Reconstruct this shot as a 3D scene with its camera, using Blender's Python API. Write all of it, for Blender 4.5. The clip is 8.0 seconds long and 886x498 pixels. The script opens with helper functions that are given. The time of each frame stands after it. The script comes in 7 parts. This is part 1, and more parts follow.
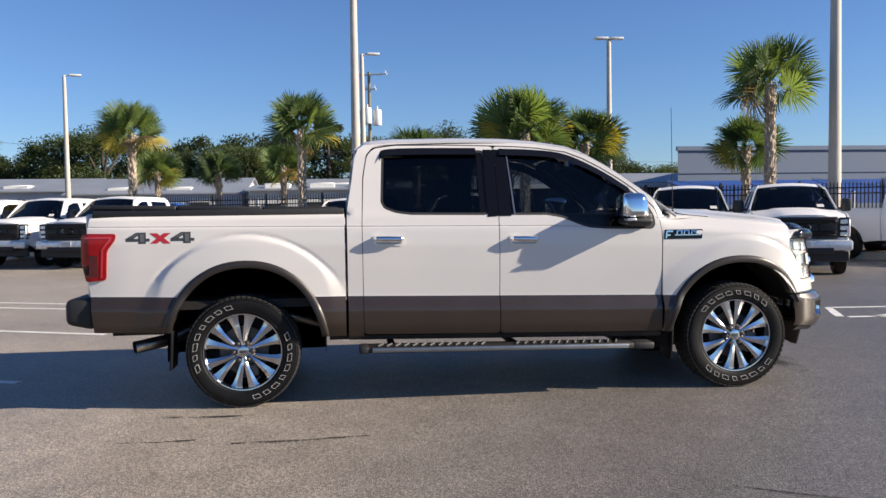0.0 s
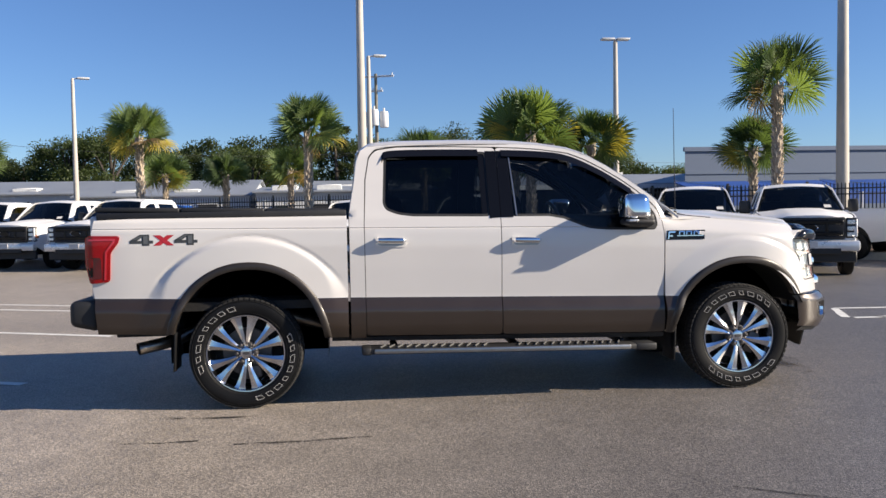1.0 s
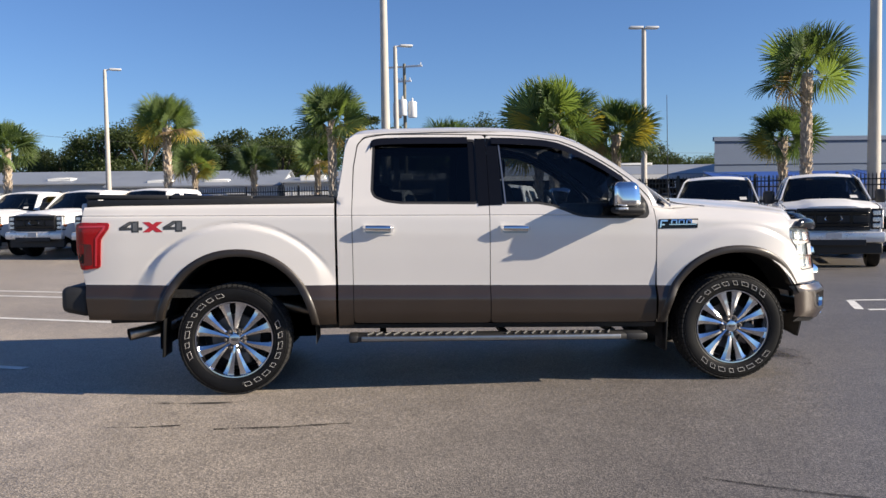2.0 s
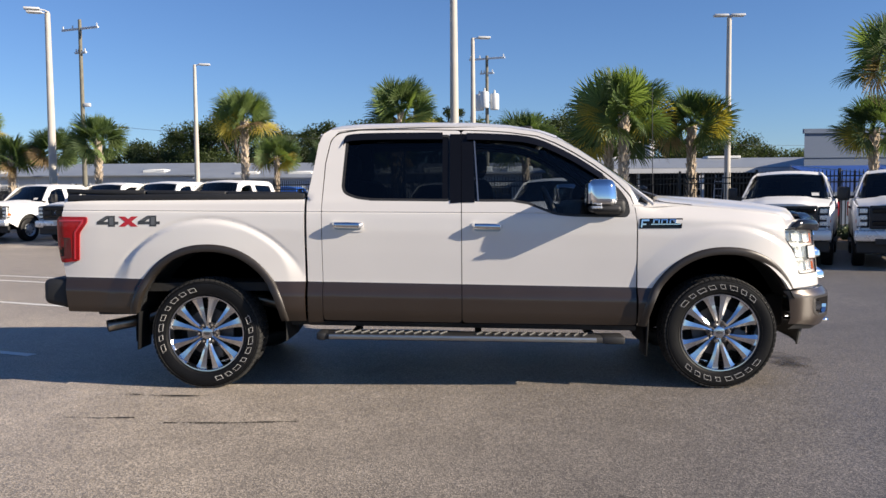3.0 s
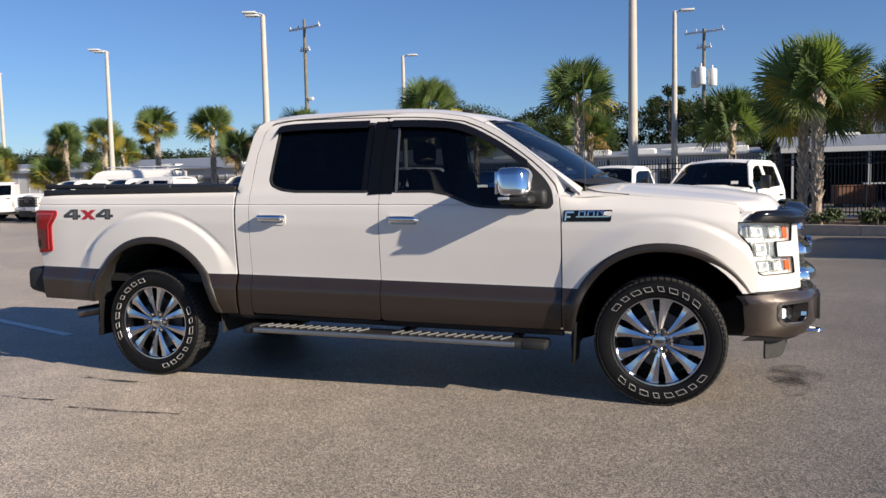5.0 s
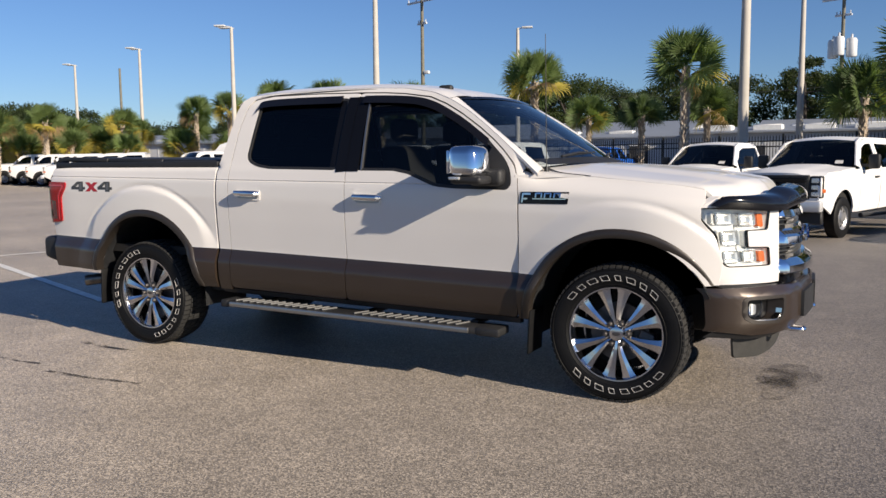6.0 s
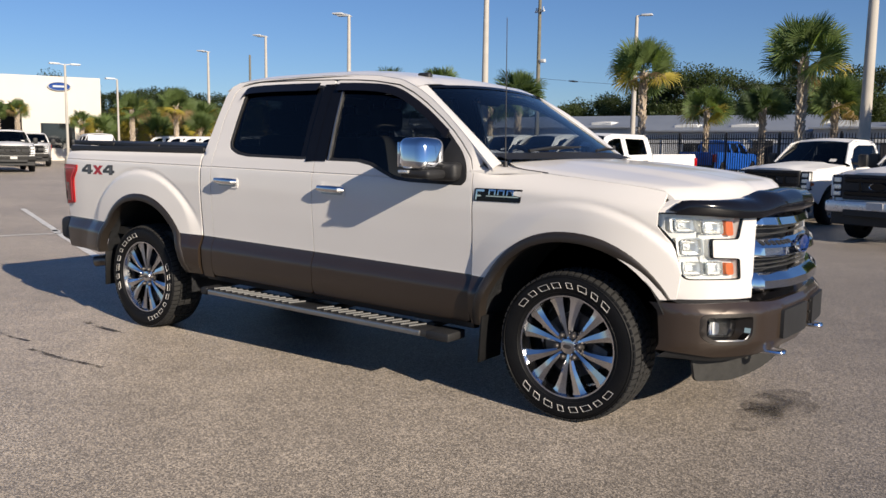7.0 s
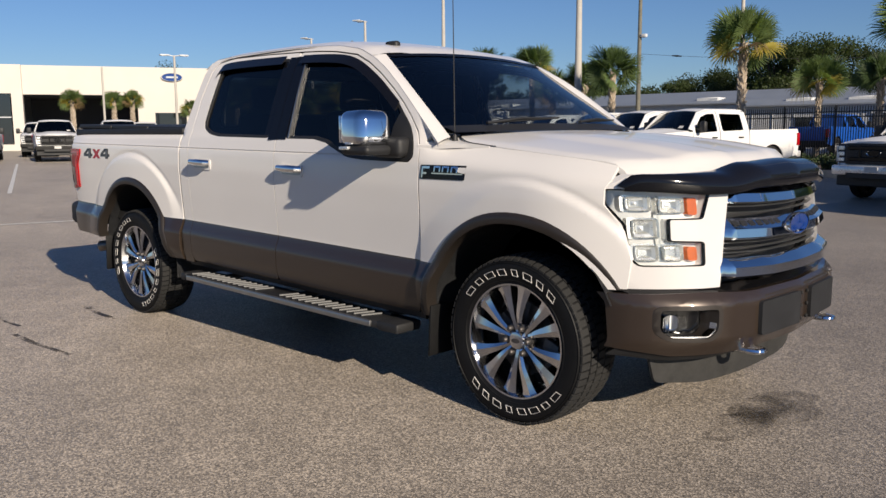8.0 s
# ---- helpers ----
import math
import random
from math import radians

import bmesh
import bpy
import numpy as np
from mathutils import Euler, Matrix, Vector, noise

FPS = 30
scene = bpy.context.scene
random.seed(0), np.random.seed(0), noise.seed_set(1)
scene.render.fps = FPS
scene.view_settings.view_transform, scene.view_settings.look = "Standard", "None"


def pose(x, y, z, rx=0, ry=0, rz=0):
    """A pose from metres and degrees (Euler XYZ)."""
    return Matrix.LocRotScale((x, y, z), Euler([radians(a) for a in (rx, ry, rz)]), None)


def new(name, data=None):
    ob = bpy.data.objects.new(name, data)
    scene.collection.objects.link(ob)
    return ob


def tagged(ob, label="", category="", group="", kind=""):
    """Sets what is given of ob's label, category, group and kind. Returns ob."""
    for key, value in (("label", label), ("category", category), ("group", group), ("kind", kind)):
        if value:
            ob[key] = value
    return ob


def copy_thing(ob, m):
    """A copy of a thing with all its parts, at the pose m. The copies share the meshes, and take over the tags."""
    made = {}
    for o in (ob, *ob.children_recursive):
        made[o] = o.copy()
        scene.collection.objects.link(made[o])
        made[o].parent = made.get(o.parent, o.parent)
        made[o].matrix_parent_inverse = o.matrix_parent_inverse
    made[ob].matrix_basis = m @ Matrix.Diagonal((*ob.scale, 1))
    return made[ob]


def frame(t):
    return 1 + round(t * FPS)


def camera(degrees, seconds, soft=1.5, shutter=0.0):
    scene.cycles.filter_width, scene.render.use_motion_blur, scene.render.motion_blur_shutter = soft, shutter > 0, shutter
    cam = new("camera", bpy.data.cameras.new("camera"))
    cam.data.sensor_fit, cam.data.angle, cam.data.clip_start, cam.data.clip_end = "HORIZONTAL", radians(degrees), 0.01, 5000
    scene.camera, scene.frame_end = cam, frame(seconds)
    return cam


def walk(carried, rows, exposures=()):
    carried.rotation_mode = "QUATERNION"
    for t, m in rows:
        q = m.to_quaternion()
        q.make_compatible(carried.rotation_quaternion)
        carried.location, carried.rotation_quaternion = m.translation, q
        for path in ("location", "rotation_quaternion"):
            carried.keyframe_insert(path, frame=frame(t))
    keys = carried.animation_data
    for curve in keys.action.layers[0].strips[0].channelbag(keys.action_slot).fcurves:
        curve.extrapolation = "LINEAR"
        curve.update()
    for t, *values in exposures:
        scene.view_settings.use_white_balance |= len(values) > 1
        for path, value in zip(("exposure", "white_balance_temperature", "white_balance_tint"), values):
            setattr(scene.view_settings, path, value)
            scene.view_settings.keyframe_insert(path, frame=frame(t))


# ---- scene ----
cam = camera(56.0, 8.0)
METRES, EYE, TURN = 6.62, 1.372, -7.1
ROWS = [
    (0.0, 0.0, 0.0, 0.0, -0.03, -3.21, 0.54),
    (0.5, 0.0049, -0.0009, 0.0, 0.43, -3.1, 0.54),
    (1.0, 0.0061, -0.0019, -0.0002, 0.49, -3.1, 0.7),
    (1.5, 0.0142, -0.0064, -0.002, 0.8, -3.21, 0.65),
    (2.0, 0.0547, 0.0021, -0.0038, 2.73, -3.72, 0.59),
    (3.5, 0.2635, 0.0552, 0.0025, 13.44, -4.26, 0.27),
    (4.0, 0.3462, 0.0831, 0.003, 18.1, -3.94, 0.58),
    (4.5, 0.4179, 0.1304, 0.003, 21.62, -4.43, 0.98),
    (6.0, 0.6123, 0.2838, 0.0045, 34.31, -6.78, 0.61),
    (6.5, 0.6678, 0.3419, 0.0059, 38.73, -7.34, -0.26),
    (7.0, 0.7021, 0.412, 0.007, 42.97, -7.54, -0.6),
    (7.5, 0.7341, 0.4824, 0.003, 47.44, -8.04, -0.01),
    (8.0, 0.7461, 0.549, -0.001, 50.42, -8.73, 0.69),
]
EXPOSURES = [(0.0, 0.95), (2.0, 0.93), (3.5, 0.87), (4.5, 0.75), (6.5, 0.48), (7.5, 0.33), (8.0, 0.22)]
walk(cam, [(t, pose(0.704, -6.934, EYE, 0.6, 0.3, TURN) @ pose(METRES * x, METRES * y, METRES * z, 90 + pitch, roll, yaw)) for t, x, y, z, yaw, pitch, roll in ROWS], EXPOSURES)

# ---- world and sun ----
SUN_DIR = Vector((2.8, -0.80, 1.27)).normalized()      # towards the sun
world = bpy.data.worlds.new("sky")
scene.world = world
world.use_nodes = True
wn = world.node_tree.nodes
wl = world.node_tree.links
sky = wn.new("ShaderNodeTexSky")
sky.sky_type = "NISHITA"
sky.sun_disc = False
sky.sun_elevation = math.asin(SUN_DIR.z)
sky.sun_rotation = radians(90) - math.atan2(SUN_DIR.y, SUN_DIR.x)
sky.air_density, sky.dust_density, sky.ozone_density, sky.altitude = 1.0, 0.0, 4.0, 0
wn["Background"].inputs["Strength"].default_value = 0.0575
clear = wn.new("ShaderNodeVectorMath")               # a clear, dry blue
clear.operation = "MULTIPLY"
clear.inputs[1].default_value = (0.775, 0.91, 1.185)
wl.new(sky.outputs["Color"], clear.inputs[0])
wl.new(clear.outputs[0], wn["Background"].inputs["Color"])
sun = new("sun", bpy.data.lights.new("sun", "SUN"))
sun.data.energy, sun.data.angle, sun.data.color = 5.0, radians(0.53), (1.0, 0.875, 0.71)
sun.rotation_mode = "QUATERNION"
sun.rotation_quaternion = SUN_DIR.to_track_quat("Z", "Y")
sun.location = SUN_DIR * 60


# ---- materials ----
def bare(name):
    m = bpy.data.materials.new(name)
    m.use_nodes = True
    return m, m.node_tree.nodes, m.node_tree.links, m.node_tree.nodes["Principled BSDF"]


def mat(name, color, rough=0.5, metal=0.0, coat=0.0, vary=0.12, scale=6.0, fine=60.0, bump=0.0, spec=0.5, island=False, objvar=0.0):
    """A surface with colour variation at two scales, roughness breakup and fine relief."""
    m, n, l, b = bare(name)
    co = n.new("ShaderNodeTexCoord")
    big, small = n.new("ShaderNodeTexNoise"), n.new("ShaderNodeTexNoise")
    big.inputs["Scale"].default_value, small.inputs["Scale"].default_value = scale, fine
    big.inputs["Detail"].default_value, small.inputs["Detail"].default_value = 3, 2
    l.new(co.outputs["Object"], big.inputs["Vector"])
    l.new(co.outputs["Object"], small.inputs["Vector"])
    add = n.new("ShaderNodeMath")
    add.operation = "MULTIPLY_ADD"
    add.inputs[1].default_value = 0.45
    l.new(small.outputs["Fac"], add.inputs[0])
    l.new(big.outputs["Fac"], add.inputs[2])
    rng = n.new("ShaderNodeMapRange")
    rng.inputs["From Min"].default_value, rng.inputs["From Max"].default_value = 0.42, 1.03
    rng.inputs["To Min"].default_value, rng.inputs["To Max"].default_value = 1 - vary, 1 + vary
    l.new(add.outputs[0], rng.inputs["Value"])
    fac = rng.outputs[0]
    if island or objvar:
        src = n.new("ShaderNodeNewGeometry").outputs["Random Per Island"] if island else n.new("ShaderNodeObjectInfo").outputs["Random"]
        k = n.new("ShaderNodeMapRange")
        amount = objvar or 0.3
        k.inputs["To Min"].default_value, k.inputs["To Max"].default_value = 1 - amount, 1 + amount
        l.new(src, k.inputs["Value"])
        mul = n.new("ShaderNodeMath")
        mul.operation = "MULTIPLY"
        l.new(fac, mul.inputs[0])
        l.new(k.outputs[0], mul.inputs[1])
        fac = mul.outputs[0]
    tint = n.new("ShaderNodeVectorMath")
    tint.operation = "SCALE"
    tint.inputs[0].default_value = color
    l.new(fac, tint.inputs["Scale"])
    l.new(tint.outputs[0], b.inputs["Base Color"])
    rr = n.new("ShaderNodeMapRange")
    rr.inputs["To Min"].default_value, rr.inputs["To Max"].default_value = max(0.02, rough * 0.8), min(1.0, rough * 1.2)
    l.new(big.outputs["Fac"], rr.inputs["Value"])
    l.new(rr.outputs[0], b.inputs["Roughness"])
    b.inputs["Metallic"].default_value = metal
    b.inputs["Coat Weight"].default_value = coat
    b.inputs["Coat Roughness"].default_value = 0.03
    b.inputs["Specular IOR Level"].default_value = spec
    if bump:
        bp = n.new("ShaderNodeBump")
        bp.inputs["Strength"].default_value = bump
        bp.inputs["Distance"].default_value = 0.01
        l.new(small.outputs["Fac"], bp.inputs["Height"])
        l.new(bp.outputs[0], b.inputs["Normal"])
    return m


def glass(name, tint, ior=1.5, rough=0.01):
    m, n, l, b = bare(name)
    n.remove(b)
    tr, gl, fr, mx = n.new("ShaderNodeBsdfTransparent"), n.new("ShaderNodeBsdfGlossy"), n.new("ShaderNodeFresnel"), n.new("ShaderNodeMixShader")
    tr.inputs["Color"].default_value = (*tint, 1)
    gl.inputs["Roughness"].default_value = rough
    fr.inputs["IOR"].default_value = ior
    l.new(fr.outputs[0], mx.inputs[0])
    l.new(tr.outputs[0], mx.inputs[1])
    l.new(gl.outputs[0], mx.inputs[2])
    l.new(mx.outputs[0], n["Material Output"].inputs["Surface"])
    return m


def asphalt():
    """Aged parking-lot asphalt: pale stones in a grey binder, worn patches and darker stains."""
    m, n, l, b = bare("aged_asphalt")
    co = n.new("ShaderNodeTexCoord")
    vor = n.new("ShaderNodeTexVoronoi")
    vor.inputs["Scale"].default_value = 140
    no1, no2 = (n.new("ShaderNodeTexNoise") for _ in range(2))
    for node, size, de in ((no1, 0.35, 4), (no2, 3.0, 5)):
        node.inputs["Scale"].default_value, node.inputs["Detail"].default_value = size, de
        l.new(co.outputs["Object"], node.inputs["Vector"])
    l.new(co.outputs["Object"], vor.inputs["Vector"])
    stone = n.new("ShaderNodeValToRGB")
    stone.color_ramp.elements[0].position, stone.color_ramp.elements[1].position = 0.02, 0.98
    stone.color_ramp.elements[0].color = (0.078, 0.069, 0.060, 1)
    stone.color_ramp.elements[1].color = (0.350, 0.302, 0.252, 1)
    mid = stone.color_ramp.elements.new(0.55)
    mid.color = (0.172, 0.150, 0.128, 1)
    sep = n.new("ShaderNodeSeparateColor")
    l.new(vor.outputs["Color"], sep.inputs[0])
    l.new(sep.outputs[0], stone.inputs[0])
    r1 = n.new("ShaderNodeMapRange")
    r1.inputs["From Min"].default_value, r1.inputs["From Max"].default_value, r1.inputs["To Min"].default_value, r1.inputs["To Max"].default_value = 0.3, 0.7, 0.82, 1.16
    l.new(no1.outputs["Fac"], r1.inputs["Value"])
    r2 = n.new("ShaderNodeMapRange")
    r2.inputs["From Min"].default_value, r2.inputs["From Max"].default_value, r2.inputs["To Min"].default_value, r2.inputs["To Max"].default_value = 0.25, 0.75, 0.84, 1.12
    l.new(no2.outputs["Fac"], r2.inputs["Value"])
    mu = n.new("ShaderNodeMath")
    mu.operation = "MULTIPLY"
    l.new(r1.outputs[0], mu.inputs[0])
    l.new(r2.outputs[0], mu.inputs[1])
    sc = n.new("ShaderNodeVectorMath")
    sc.operation = "SCALE"
    l.new(stone.outputs[0], sc.inputs[0])
    l.new(mu.outputs[0], sc.inputs["Scale"])
    l.new(sc.outputs[0], b.inputs["Base Color"])
    b.inputs["Roughness"].default_value = 0.52
    b.inputs["Diffuse Roughness"].default_value = 1.0
    b.inputs["Specular IOR Level"].default_value = 0.75
    bp = n.new("ShaderNodeBump")
    bp.inputs["Strength"].default_value, bp.inputs["Distance"].default_value = 0.45, 0.005
    l.new(vor.outputs["Distance"], bp.inputs["Height"])
    l.new(bp.outputs[0], b.inputs["Normal"])
    return m


PAINT = mat("pearl_white_paint", (0.685, 0.66, 0.637), rough=0.34, coat=0.6, vary=0.015, scale=3, fine=300)
PAINT.node_tree.nodes["Principled BSDF"].inputs["Diffuse Roughness"].default_value = 0.35     # pearl flakes scatter back
FLEET = mat("fleet_white_paint", (0.74, 0.735, 0.73), rough=0.5, coat=0.15, spec=0.25, vary=0.02, scale=2, fine=200)
BLUE_PAINT = mat("bright_blue_paint", (0.008, 0.085, 0.42), rough=0.35, coat=0.8, vary=0.05)
BRONZE = mat("bronze_brown_paint", (0.044, 0.030, 0.021), rough=0.36, metal=0.35, coat=0.8, vary=0.06, scale=3, fine=400)
FLARE = mat("dark_brown_flare_plastic", (0.030, 0.024, 0.020), rough=0.45, metal=0.25, coat=0.3, vary=0.08, fine=300)
BLACK = mat("black_plastic", (0.016, 0.016, 0.017), rough=0.58, vary=0.2, fine=200)
GLOSS_BLACK = mat("gloss_black_trim", (0.005, 0.005, 0.006), rough=0.12, spec=0.3, vary=0.1)
SMOKE = mat("smoked_acrylic", (0.007, 0.007, 0.009), rough=0.10, coat=0.1, spec=0.35, vary=0.1)
CHASSIS = mat("dirty_black_chassis", (0.014, 0.013, 0.012), rough=0.75, vary=0.3, scale=9, fine=80, bump=0.3)
RUBBER = mat("tyre_rubber", (0.007, 0.007, 0.0075), rough=0.55, vary=0.25, scale=12, fine=120, bump=0.12, spec=0.22)
TREAD = mat("dusty_tyre_tread", (0.018, 0.0175, 0.017), rough=0.85, vary=0.3, scale=16, fine=150, bump=0.3)
LETTER = mat("raised_white_rubber", (0.60, 0.58, 0.55), rough=0.7, vary=0.12, scale=40, fine=200)
CHROME = mat("chrome", (0.82, 0.83, 0.85), rough=0.06, metal=1.0, vary=0.02)
RIM = mat("polished_alloy", (0.70, 0.70, 0.715), rough=0.13, metal=1.0, vary=0.06, scale=14, fine=200)
IRON = mat("brake_iron", (0.12, 0.11, 0.105), rough=0.5, metal=0.8, vary=0.25, scale=20)
ALU = mat("brushed_aluminium", (0.36, 0.36, 0.36), rough=0.3, metal=0.9, vary=0.08, scale=10, fine=300, bump=0.05)
RED = mat("red_lens", (0.34, 0.004, 0.007), rough=0.15, spec=0.3, coat=0.3, vary=0.15, scale=14)
DARKRED = mat("deep_red_lens", (0.10, 0.004, 0.006), rough=0.1, coat=1.0, vary=0.2, scale=14)
AMBER = mat("amber_reflector", (0.55, 0.12, 0.02), rough=0.18, coat=0.8, vary=0.15, scale=30)
LAMP_WHITE = mat("headlamp_reflector", (0.80, 0.80, 0.78), rough=0.28, metal=0.75, vary=0.12, scale=24)
LAMP_GREY = mat("headlamp_bezel", (0.74, 0.73, 0.71), rough=0.3, metal=0.1, vary=0.1)
DECAL_DARK = mat("charcoal_decal", (0.045, 0.048, 0.05), rough=0.35, vary=0.15, scale=30)
DECAL_GREY = mat("grey_decal_infill", (0.11, 0.115, 0.12), rough=0.35, vary=0.2, scale=40)
DECAL_RED = mat("red_decal", (0.42, 0.02, 0.03), rough=0.35, vary=0.1, scale=30)
BADGE_BLUE = mat("blue_enamel", (0.012, 0.045, 0.22), rough=0.15, coat=1.0, vary=0.1)
SEAT = mat("dark_grey_upholstery", (0.030, 0.029, 0.028), rough=0.85, vary=0.15, fine=200, bump=0.2)
TRIM_LIGHT = mat("pale_interior_trim", (0.34, 0.32, 0.30), rough=0.6, vary=0.1)
PRIVACY = glass("privacy_glass", (0.13, 0.145, 0.155), ior=1.45)
TINTED = glass("tinted_glass", (0.42, 0.45, 0.47), ior=1.45)
CLEAR = glass("windscreen_glass", (0.86, 0.90, 0.90), ior=1.8)
LENS = glass("clear_lens", (0.94, 0.95, 0.95), ior=1.35)
ASPHALT = asphalt()
LINE = mat("worn_line_paint", (0.66, 0.65, 0.62), rough=0.8, vary=0.22, scale=9, fine=90, bump=0.2)
CONCRETE = mat("concrete", (0.42, 0.40, 0.36), rough=0.85, vary=0.15, scale=4, fine=60, bump=0.2)


# ---- helpers for meshes ----
def finish(bm, name, mats, smooth=True, angle=38):
    me = bpy.data.meshes.new(name)
    bm.to_mesh(me)
    bm.free()
    for m in mats if isinstance(mats, (list, tuple)) else [mats]:
        me.materials.append(m)
    if smooth:
        me.shade_smooth()
        me.set_sharp_from_angle(angle=radians(angle))
    return me


def thing(name, label="", category="", group="", kind="", at=None):
    ob = new(name)
    ob.empty_display_size = 0.2
    if at is not None:
        ob.matrix_basis = at
    return tagged(ob, label, category, group, kind)


def part(name, bm, material, parent, label="", smooth=True, angle=38):
    ob = new(name, finish(bm, name, material, smooth, angle) if isinstance(bm, bmesh.types.BMesh) else bm)
    ob.parent = parent
    if label:
        tagged(ob, label)
    return ob


def solo(name, bm, material, label, category, kind="", group="", smooth=True, angle=38):
    ob = new(name, finish(bm, name, material, smooth, angle))
    return tagged(ob, label, category, group, kind)


def box(bm, x0, x1, y0, y1, z0, z1, bevel=0.0, seg=2, m=None):
    before = set(bm.verts)
    r = bmesh.ops.create_cube(bm, size=1.0)
    vs = r["verts"]
    for v in vs:
        v.co = Vector((x0 + (v.co.x + 0.5) * (x1 - x0), y0 + (v.co.y + 0.5) * (y1 - y0), z0 + (v.co.z + 0.5) * (z1 - z0)))
    if bevel:
        es = list({e for v in vs for e in v.link_edges})
        bmesh.ops.bevel(bm, geom=es, offset=bevel, segments=seg, profile=0.5, affect="EDGES")
    vs = [v for v in bm.verts if v not in before]
    if m is not None:
        bmesh.ops.transform(bm, matrix=m, verts=vs)
    return vs


def boxed(*a, **k):
    bm = bmesh.new()
    box(bm, *a, **k)
    return bm


def lathe(bm, profile, axis="y", n=48, centre=(0, 0, 0), closed=False):
    """Turns a profile of (radius, along) about an axis through centre."""
    rings = []
    for r, a in profile:
        ring = []
        for i in range(n):
            t = 2 * math.pi * i / n
            c, s = r * math.cos(t), r * math.sin(t)
            p = {"y": (c, a, s), "x": (a, c, s), "z": (c, s, a)}[axis]
            ring.append(bm.verts.new(Vector(p) + Vector(centre)))
        rings.append(ring)
    pairs = list(zip(rings, rings[1:])) + ([(rings[-1], rings[0])] if closed else [])
    for r0, r1 in pairs:
        for i in range(n):
            bm.faces.new((r0[i], r0[(i + 1) % n], r1[(i + 1) % n], r1[i]))
    bmesh.ops.recalc_face_normals(bm, faces=bm.faces)
    return rings


def cap(bm, ring):
    return bm.faces.new(ring)


def tube(bm, pts, radius, n=8, caps=True):
    """A round bar along points; radius may be a list."""
    pts = [Vector(p) for p in pts]
    rs = radius if isinstance(radius, (list, tuple)) else [radius] * len(pts)
    rings = []
    for i, p in enumerate(pts):
        d = (pts[min(i + 1, len(pts) - 1)] - pts[max(i - 1, 0)]).normalized()
        u = d.orthogonal().normalized() if i == 0 else (u0 - d * u0.dot(d)).normalized()
        u0 = u
        w = d.cross(u)
        rings.append([bm.verts.new(p + (u * math.cos(2 * math.pi * k / n) + w * math.sin(2 * math.pi * k / n)) * rs[i]) for k in range(n)])
    for r0, r1 in zip(rings, rings[1:]):
        for k in range(n):
            bm.faces.new((r0[k], r0[(k + 1) % n], r1[(k + 1) % n], r1[k]))
    if caps:
        bm.faces.new(rings[0][::-1])
        bm.faces.new(rings[-1])
    return rings


def tubed(*a, **k):
    bm = bmesh.new()
    tube(bm, *a, **k)
    return bm


def smooth_path(pts, n=6):
    """Catmull-Rom points through the given ones."""
    p = [Vector(q) for q in pts]
    p = [p[0] * 2 - p[1]] + p + [p[-1] * 2 - p[-2]]
    out = []
    for i in range(1, len(p) - 2):
        for k in range(n):
            t = k / n
            out.append(0.5 * ((2 * p[i]) + (p[i + 1] - p[i - 1]) * t + (2 * p[i - 1] - 5 * p[i] + 4 * p[i + 1] - p[i + 2]) * t * t + (3 * p[i] - p[i - 1] - 3 * p[i + 1] + p[i + 2]) * t ** 3))
    return out + [p[-2]]


def rounded(pts, r=0.03, n=4):
    """A closed outline with its corners rounded."""
    out = []
    m = len(pts)
    for i in range(m):
        a, b, c = Vector(pts[i - 1]), Vector(pts[i]), Vector(pts[(i + 1) % m])
        k = min(r, (a - b).length * 0.45, (c - b).length * 0.45)
        p, q = b + (a - b).normalized() * k, b + (c - b).normalized() * k
        if (a - b).angle(c - b, 0) > radians(165):
            out.append(tuple(b))
            continue
        for j in range(n + 1):
            t = j / n
            out.append(tuple(p * (1 - t) ** 2 + b * 2 * t * (1 - t) + q * t * t))
    return out


